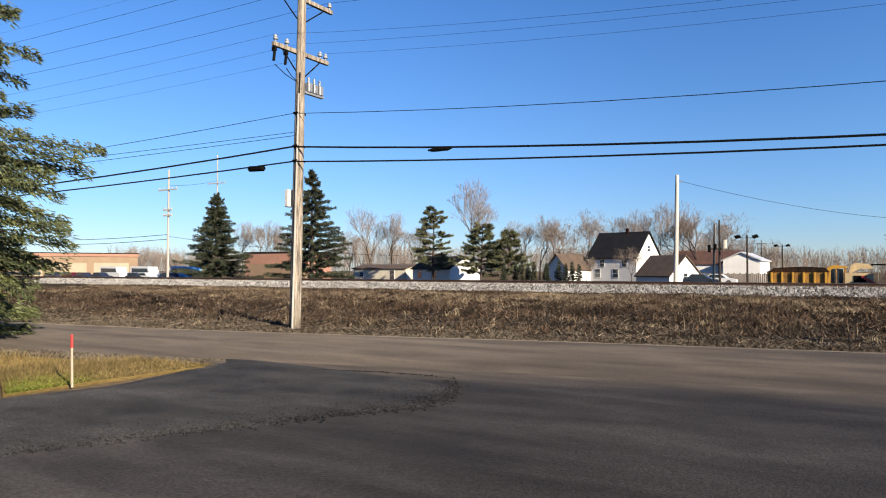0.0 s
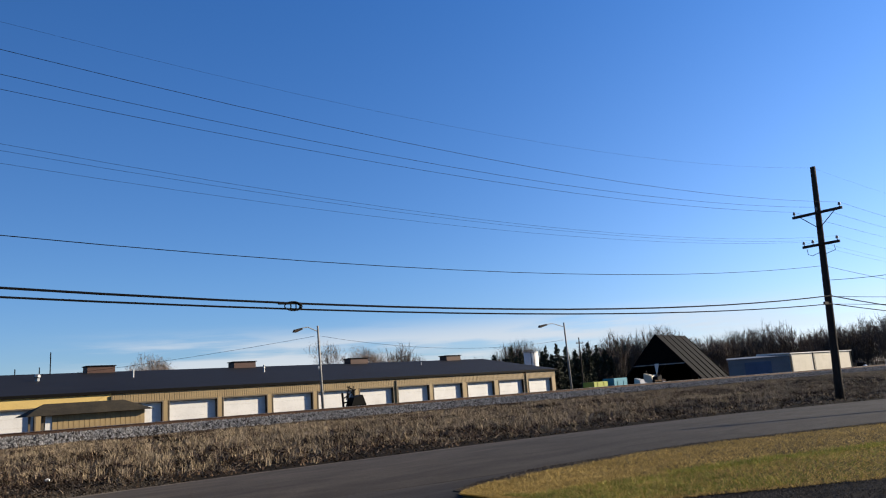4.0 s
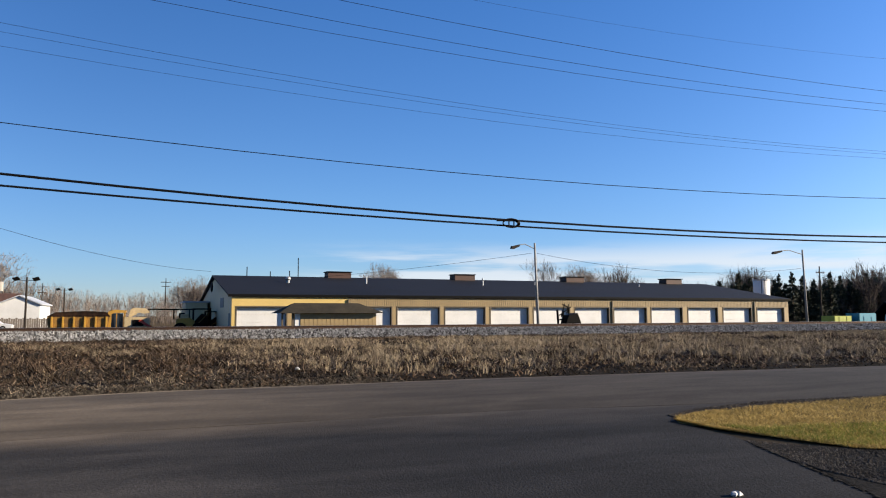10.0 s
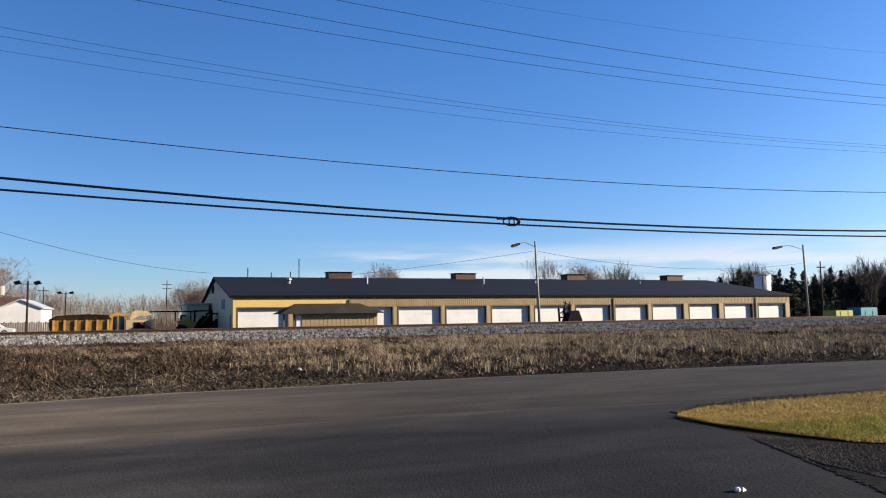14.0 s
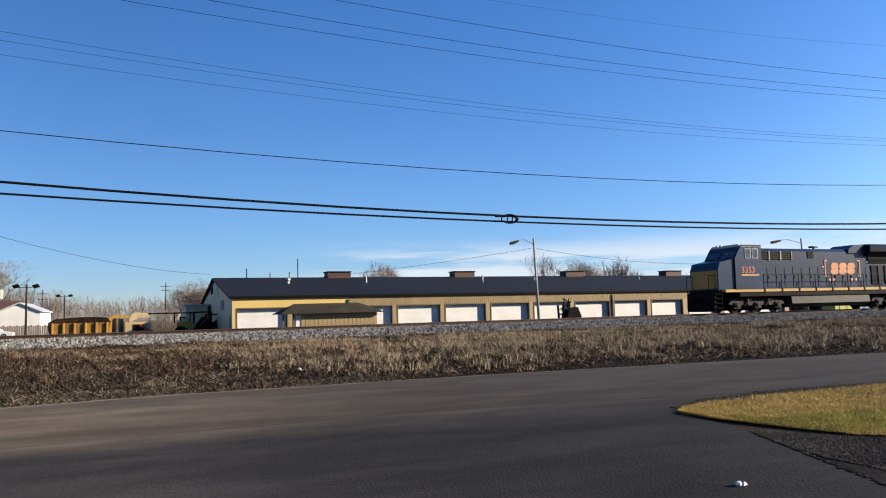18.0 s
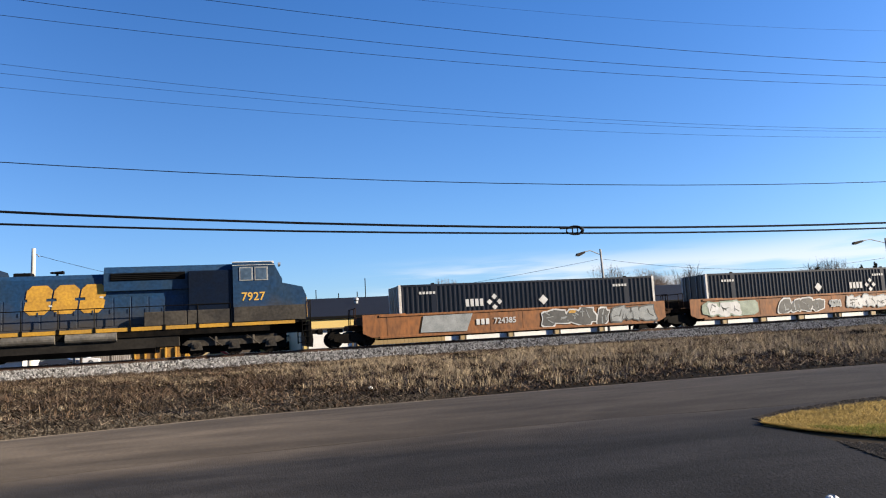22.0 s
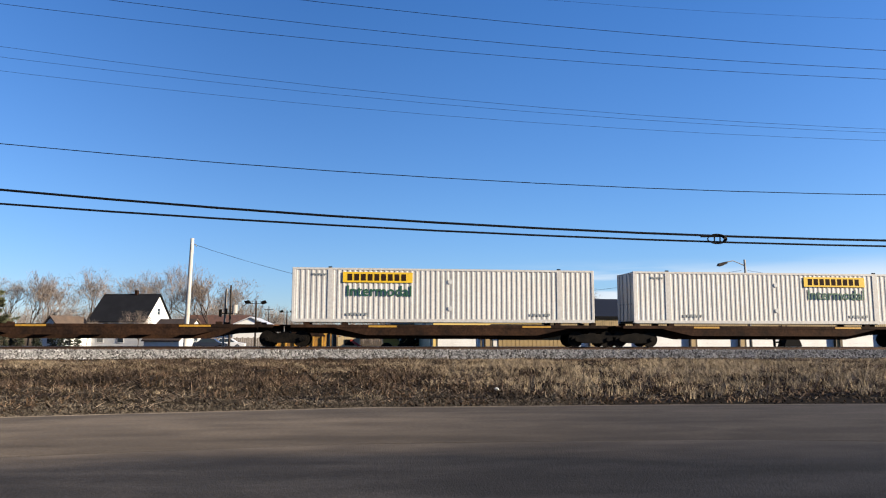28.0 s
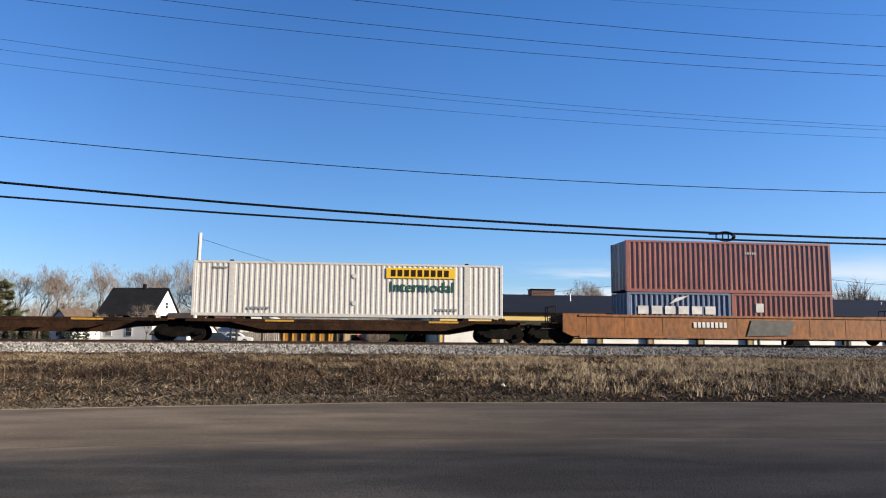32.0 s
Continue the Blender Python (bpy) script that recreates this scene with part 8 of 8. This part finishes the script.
def navy_marks(ob, u_word, u_diamond, pale=False):
    bars(ob, "name_bar", u_word, 1.55, 1.15, 0.42, 4, M["markwhite"], label="white painted bar")
    s = Shape()
    x, z = u_word + 1.75, 1.76
    for k in range(4):
        a = math.pi / 2 * k
        cx, cz = x + 0.3 * math.cos(a), z + 0.3 * math.sin(a)
        s.prism([(cx - 0.17, cz), (cx, cz + 0.17), (cx + 0.17, cz), (cx, cz - 0.17)], -1.318, -1.306)
    part("emblem", s, M["markwhite"], ob, "white diamond-shaped mark")
    if u_diamond is not None:
        s = Shape().prism([(u_diamond - 0.3, 1.75), (u_diamond, 2.05), (u_diamond + 0.3, 1.75), (u_diamond, 1.45)], -1.318, -1.306)
        part("placard", s, M["markwhite"], ob, "white diamond placard")
    bars(ob, "number_bar", -6.9, 2.35, 1.0, 0.14, 5, M["markwhite"])
    bars(ob, "number_bar", 5.2, 2.35, 1.0, 0.14, 5, M["markwhite"])


WELL_Z = 0.42
cA = container(16.15, "navy", "navy blue corrugated container sunk in a rusty well car", 17.05, 0.32, "cornerwhite")
navy_marks(cA, -4.2, 0.6)
cB = container(16.15, "navy", "navy blue corrugated container alone in a rusty well car", 36.9, 0.32, "cornerwhite")
navy_marks(cB, 3.2, 0.6)
cC1 = container(16.15, "navypale", "worn grey-blue container under another one in a well car", 56.7, 0.52)
s = Shape()
for i in range(3):
    s.box(3.9 + i * 0.85, 4.6 + i * 0.85, -1.318, -1.306, 1.25, 2.25)
part("emblem_block", s, M["signyellow"], cC1, "three yellow painted blocks")
cC2 = container(16.15, "navy", "navy blue container stacked on another one", 56.7, 3.43, "cornerwhite")
navy_marks(cC2, -4.4, None)
for s0, near_front in ((78.05, True), (114.1, True), (149.65, True), (168.45, False), (204.1, False), (240.9, False)):
    c = container(16.55, "white", "dusty white corrugated container on a flat spine car", s0, 1.2 if s0 < 80 else 1.32, height=2.8 if s0 < 80 else 2.9)
    u = -5.6 if near_front else 1.9
    p = part("sign_panel", Shape().box(u, u + 3.75, -1.325, -1.303, 2.12, 2.68), M["signyellow"], c, "yellow sign panel with dark bars")
    bars(p, "sign_bar", u + 0.25, 2.22, 3.25, 0.36, 9, M["rustdk"], y=-1.325)
    lettering("lettering", "Intermodal", 0.80, M["green"], c, pose(u + 0.18, -1.306, 1.40, 90, 0, 0), "dark green lettering")
    bars(c, "number_bar", -5.4, 0.36, 1.2, 0.14, 6, M["markgrey"])
    bars(c, "number_bar", 4.6, 0.36, 1.2, 0.14, 6, M["markgrey"])
    bars(c, "number_bar", -7.2, 2.5, 0.8, 0.1, 5, M["markgrey"])
    for z in (0.75, 2.2):
        part("placard", Shape().tube((0.2, -1.318, z), (0.2, -1.305, z), 0.13, n=10), M["markwhite"], c)
cT = container(12.19, "brown", "brown corrugated container stacked on two short ones", 262.25, 2.92, height=2.9, posts=False, pitch=0.3)
bars(cT, "number_bar", 0.9, 2.2, 0.7, 0.14, 5, M["markgrey"])
cS = container(6.06, "contblue", "short blue container with white marks in a well car", 259.2, 0.34, height=2.55, posts=False, pitch=0.3)
s = Shape()
for i in range(6):
    s.box(-2.4 + i * 0.78, -1.8 + i * 0.78, -1.318, -1.306, 1.35, 1.8)
part("name_bar", s, M["markwhite"], cS, "white painted name bars")
s = Shape().prism([(-0.6, 1.9), (-0.2, 2.25), (0.6, 2.42), (0.1, 2.15)], -1.318, -1.306)
part("emblem", s, M["markwhite"], cS, "white curved mark")
cS2 = container(6.06, "brown", "short brown container in a well car", 265.3, 0.34, height=2.55, posts=False, pitch=0.3)
part("placard", Shape().box(-1.6, -1.15, -1.318, -1.306, 1.5, 2.0), M["markwhite"], cS2)


# ---- well cars and spine cars ----
def blob(x, z, w, h, seed, y, lean=0.15):
    """A rounded painted patch with uneven outline, one letter of a scrawl."""
    random.seed(seed)
    n = 14
    poly = []
    for i in range(n):
        a = 2 * math.pi * i / n
        r = random.uniform(0.75, 1.15)
        px, pz = math.copysign(abs(math.cos(a)) ** 0.6, math.cos(a)) * w / 2 * r, math.copysign(abs(math.sin(a)) ** 0.6, math.sin(a)) * h / 2 * r
        poly.append((x + px + pz * lean, z + pz))
    return Shape().prism(poly, y - 0.006, y)


def scrawl(parent, x0, z, n, w, h, material, seed, y=-1.372, rim=None):
    """Spray-painted letter shapes that nobody can read: a rim, a fill and a few crooked strokes each."""
    rng = random.Random(seed)
    x = x0
    for i in range(n):
        wi = w * rng.uniform(0.75, 1.25)
        hi = h * rng.uniform(0.85, 1.1)
        zi = z + rng.uniform(-0.05, 0.05)
        lean = rng.uniform(-0.35, 0.35)
        y1 = y - 0.003 * (i % 2)
        p = part("painted_scrawl", blob(x, zi, wi * 1.16, hi * 1.12, seed * 17 + i, y1, lean), rim or M["markwhite"], parent, "spray-painted scrawl on rusty steel")
        part("scrawl_fill", blob(x, zi, wi * 0.98, hi * 0.92, seed * 17 + i, y1 - 0.007, lean), material, p)
        dark = M["markdark"] if material is not M["markdark"] else M["markgrey"]
        for d in range(rng.choice((2, 3, 3))):
            px, pz = x + rng.uniform(-0.25, 0.25) * wi, zi + rng.uniform(-0.25, 0.3) * hi
            ln, ang = rng.uniform(0.25, 0.5) * hi, rng.choice((1.57, 1.2, 1.9, 0.15, 2.6))
            cx, cz, k = math.cos(ang), math.sin(ang), rng.uniform(0.022, 0.05)
            poly = [(px - cx * ln / 2 - cz * k, pz - cz * ln / 2 + cx * k), (px - cx * ln / 2 + cz * k, pz - cz * ln / 2 - cx * k),
                    (px + cx * ln / 2 + cz * k * 0.5, pz + cz * ln / 2 - cx * k * 0.5), (px + cx * ln / 2 - cz * k * 0.5, pz + cz * ln / 2 + cx * k * 0.5)]
            part("scrawl_stroke", Shape().prism(poly, y1 - 0.019, y1 - 0.013), dark, p)
        x += wi * rng.uniform(0.8, 0.95)


def well_car(b0, b1, label, first, last, number=None):
    mid = (b0 + b1) / 2
    ob = thing("well_car", pose(0, 0, 0), label, "rail car", "well cars of the train")
    e = (b1 - b0) / 2
    for y in (-1.33, 1.33):
        sd = 1 if y > 0 else -1
        a, b = sorted((y, y + sd * 0.04))
        s = Shape().prism([(-e, 0.66), (-e, 1.66), (-e + 2.4, 1.66), (-e + 2.5, 1.52), (e - 2.5, 1.52), (e - 2.4, 1.66), (e, 1.66), (e, 0.66), (e - 0.5, 0.42), (-e + 0.5, 0.42)], a, b)
        part("side_sheet", s, M["rust"], ob, "rusty red-brown side sheet")
        s = Shape().box(-e + 0.9, e - 0.9, y - 0.09, y + 0.09, 1.5, 1.62, 0.01)
        s.box(-e + 0.9, e - 0.9, y - 0.11, y + 0.11, 0.34, 0.46, 0.01)
        part("chord", s, M["rust"], ob)
        k = 9
        for i in range(k):
            x = -e + 1.4 + (2 * e - 2.8) * i / (k - 1)
            part("side_rib", Shape().box(x - 0.05, x + 0.05, *sorted((y + sd * 0.04, y + sd * 0.05)), 0.46, 1.5), M["rust"], ob)
    s = Shape()
    for d in (-1, 1):
        s.box(min(d * (e - 1.2), d * (e + 0.7)), max(d * (e - 1.2), d * (e + 0.7)), -0.9, 0.9, 0.85, 1.1, 0.02)
        s.box(min(d * (e - 0.1), d * e), max(d * (e - 0.1), d * e), -1.3, 1.3, 1.05, 1.55)
    s.box(-e + 1.0, e - 1.0, -1.25, 1.25, 0.26, 0.32)
    part("well_floor", s, M["rustdk"], ob)
    for d in (-1, 1):
        s = Shape()
        x = d * (e + 0.35)
        s.box(x - 0.25, x + 0.25, -1.25, 1.25, 1.1, 1.16)
        for y in (-1.2, -0.7, 0.7, 1.2):
            s.tube((x, y, 1.16), (x, y, 2.05), 0.025, n=6)
        s.tube((x, -1.2, 2.05), (x, 1.2, 2.05), 0.025, n=6)
        s.tube((x, -1.2, 1.6), (x, 1.2, 1.6), 0.02, n=6)
        part("end_platform", s, M["rustdk"], ob, "end platform with grab rails")
    car_truck(ob, -e - 0.55)
    if last:
        car_truck(ob, e + 0.45)
        coupler(ob, e + 0.9, 1)
    if first:
        coupler(ob, -e - 0.9, -1)
    TRAIN.append((ob, mid, 0.0))
    return ob


wA = well_car(6.9, 25.7, "rusty orange-brown articulated well car with spray paint", True, False)
wB = well_car(27.5, 45.6, "rusty articulated well car covered in pale spray paint", False, False)
wC = well_car(47.6, 66.9, "rusty articulated well car with red and white spray paint", False, True)
wD = well_car(252.5, 272.6, "rust-brown well car at the end of the visible train", True, True)
part("painted_patch", Shape().prism([(-6.2, 0.55), (-6.0, 1.45), (-3.1, 1.48), (-3.5, 0.5)], -1.42, -1.40), M["markgrey"], wA, "grey paint-out patch")
bars(wA, "mark_bar", -2.9, 0.82, 0.85, 0.32, 3, M["markwhite"], y=-1.405)
lettering("car_number", "724385", 0.46, M["markwhite"], wA, pose(-1.85, -1.405, 0.84, 90, 0, 0))
scrawl(wA, 1.6, 0.95, 5, 1.0, 0.98, M["markdark"], 3, y=-1.405)
scrawl(wA, 6.2, 0.98, 3, 0.95, 0.95, M["markgrey"], 5, y=-1.405, rim=M["markdark"])
part("painted_scrawl", blob(3.1, 1.28, 0.5, 0.18, 81, -1.43), M["yellow"], wA, "orange spray paint")
part("painted_patch", blob(-6.2, 0.98, 4.6, 1.0, 61, -1.404), M["markgreen"], wB, "pale green sprayed ground")
scrawl(wB, -7.4, 0.97, 3, 1.0, 0.9, M["markwhite"], 7, y=-1.412, rim=M["markgreen"])
scrawl(wB, -1.9, 0.95, 4, 1.0, 0.98, M["markdark"], 9, y=-1.405)
scrawl(wB, 1.9, 0.95, 2, 0.5, 0.5, M["markgrey"], 10, y=-1.405)
scrawl(wB, 3.4, 0.98, 6, 0.68, 0.85, M["markwhite"], 11, y=-1.405, rim=M["markgrey"])
scrawl(wC, -4.2, 0.98, 1, 1.2, 0.98, M["markgreen"], 13, y=-1.405, rim=M["markred"])
scrawl(wC, -3.1, 0.98, 1, 0.85, 0.98, M["markred"], 14, y=-1.405)
scrawl(wC, -2.0, 0.98, 1, 1.3, 0.98, M["markgreen"], 15, y=-1.405, rim=M["markred"])
bars(wC, "mark_bar", 3.0, 0.85, 1.0, 0.3, 4, M["markwhite"], y=-1.405)
lettering("car_number", "724385", 0.42, M["markwhite"], wC, pose(4.3, -1.405, 0.86, 90, 0, 0))
bars(wD, "mark_bar", -2.6, 0.95, 2.0, 0.3, 8, M["markwhite"], y=-1.405)
part("painted_patch", Shape().prism([(0.5, 0.5), (0.8, 1.4), (3.4, 1.35), (3.0, 0.55)], -1.42, -1.40), M["markdark"], wD, "dark paint-out patch")


def spine_car(s0, s1, first, last, rusty, label, seat=1.315):
    mid = (s0 + s1) / 2
    e = (s1 - s0) / 2
    ob = thing("spine_car", pose(0, 0, 0), label, "rail car", "spine cars of the train")
    col = M["rustdk"]
    s = Shape().prism([(-e, 1.1), (e, 1.1), (e, 0.8), (e - 2.4, 0.7), (e - 4.0, 0.42), (-e + 4.0, 0.42), (-e + 2.4, 0.7), (-e, 0.8)], -0.33, 0.33)
    part("centre_spine", s, col, ob, "dark rusted centre beam")
    for y in (-1.22, 1.22):
        s = Shape().box(-e + 0.4, e - 0.4, y - 0.05, y + 0.05, 1.02, 1.18)
        s.prism([(-e + 2.6, 1.02), (e - 2.6, 1.02), (e - 4.4, 0.62), (-e + 4.4, 0.62)], y - 0.03, y + 0.03)
        part("side_beam", s, col if not rusty else M["rustdk"], ob)
        for x0, x1 in ((-e + 4.5, -e + 6.0), (e - 5.2, e - 3.6)):
            part("warning_stripe", Shape().box(x0, x1, y - 0.058, y - 0.05, 1.04, 1.14), M["yellow"], ob, "worn yellow stripe")
    for i in range(7):
        x = -e + 1.4 + (2 * e - 2.8) * i / 6
        part("cross_bearer", Shape().prism([(-1.25, 1.16), (1.25, 1.16), (1.25, 1.04), (0.4, 0.8), (-0.4, 0.8), (-1.25, 1.04)], x - 0.14, x + 0.14, axis="x"), col, ob)
    for x in (-e + 1.2, -e + 3.2, e - 3.2, e - 1.2):
        for y in (-1.12, 1.12):
            part("pedestal", Shape().box(x - 0.16, x + 0.16, y - 0.14, y + 0.14, 1.16, seat, 0.01), col, ob)
    for x0, x1 in ((-e - 0.2, -e + 1.9), (e - 1.9, e + 0.2)):
        part("end_deck", Shape().box(x0, x1, -1.0, 1.0, 1.1, 1.17, 0.01), M["rust"] if rusty else col, ob, "rusty end deck")
    if rusty:
        s = Shape()
        s.prism([(-e + 2.0, 1.17), (-e + 2.5, 1.17), (-e + 2.35, 1.42), (-e + 2.15, 1.42)], -0.6, 0.6)
        part("hitch", s, col, ob)
        part("stop_bar", Shape().box(-e + 0.1, -e + 0.25, -0.9, 0.9, 1.17, 1.3), col, ob)
    car_truck(ob, -e + 0.05 if not first else -e + 1.2)
    if last:
        car_truck(ob, e - 1.2)
        coupler(ob, e, 1)
    if first:
        coupler(ob, -e, -1)
    TRAIN.append((ob, mid, 0.0))


cuts = (69.0, 87.3, 105.2, 123.0, 140.9, 159.1, 177.4, 195.3, 213.6, 231.9, 250.4)
for i, (a, b) in enumerate(zip(cuts, cuts[1:])):
    full = i in (0, 2, 4, 5, 7, 9)
    spine_car(a + 0.06, b - 0.06, i in (0, 5), i in (4, 9), not full,
              "dark rusted spine car carrying one white container" if full else "empty rusted spine car with bare centre beam", 1.195 if i == 0 else 1.315)


def motions():
    """The train runs at a steady 24.2 m/s towards the near end of the line."""
    for ob, s0, z0 in TRAIN:
        walk(ob, [(t, pose(s0 + SPEED * (22.0 - t), TRACK_Y, RAIL_TOP + z0)) for t in range(0, 33)])


motions()
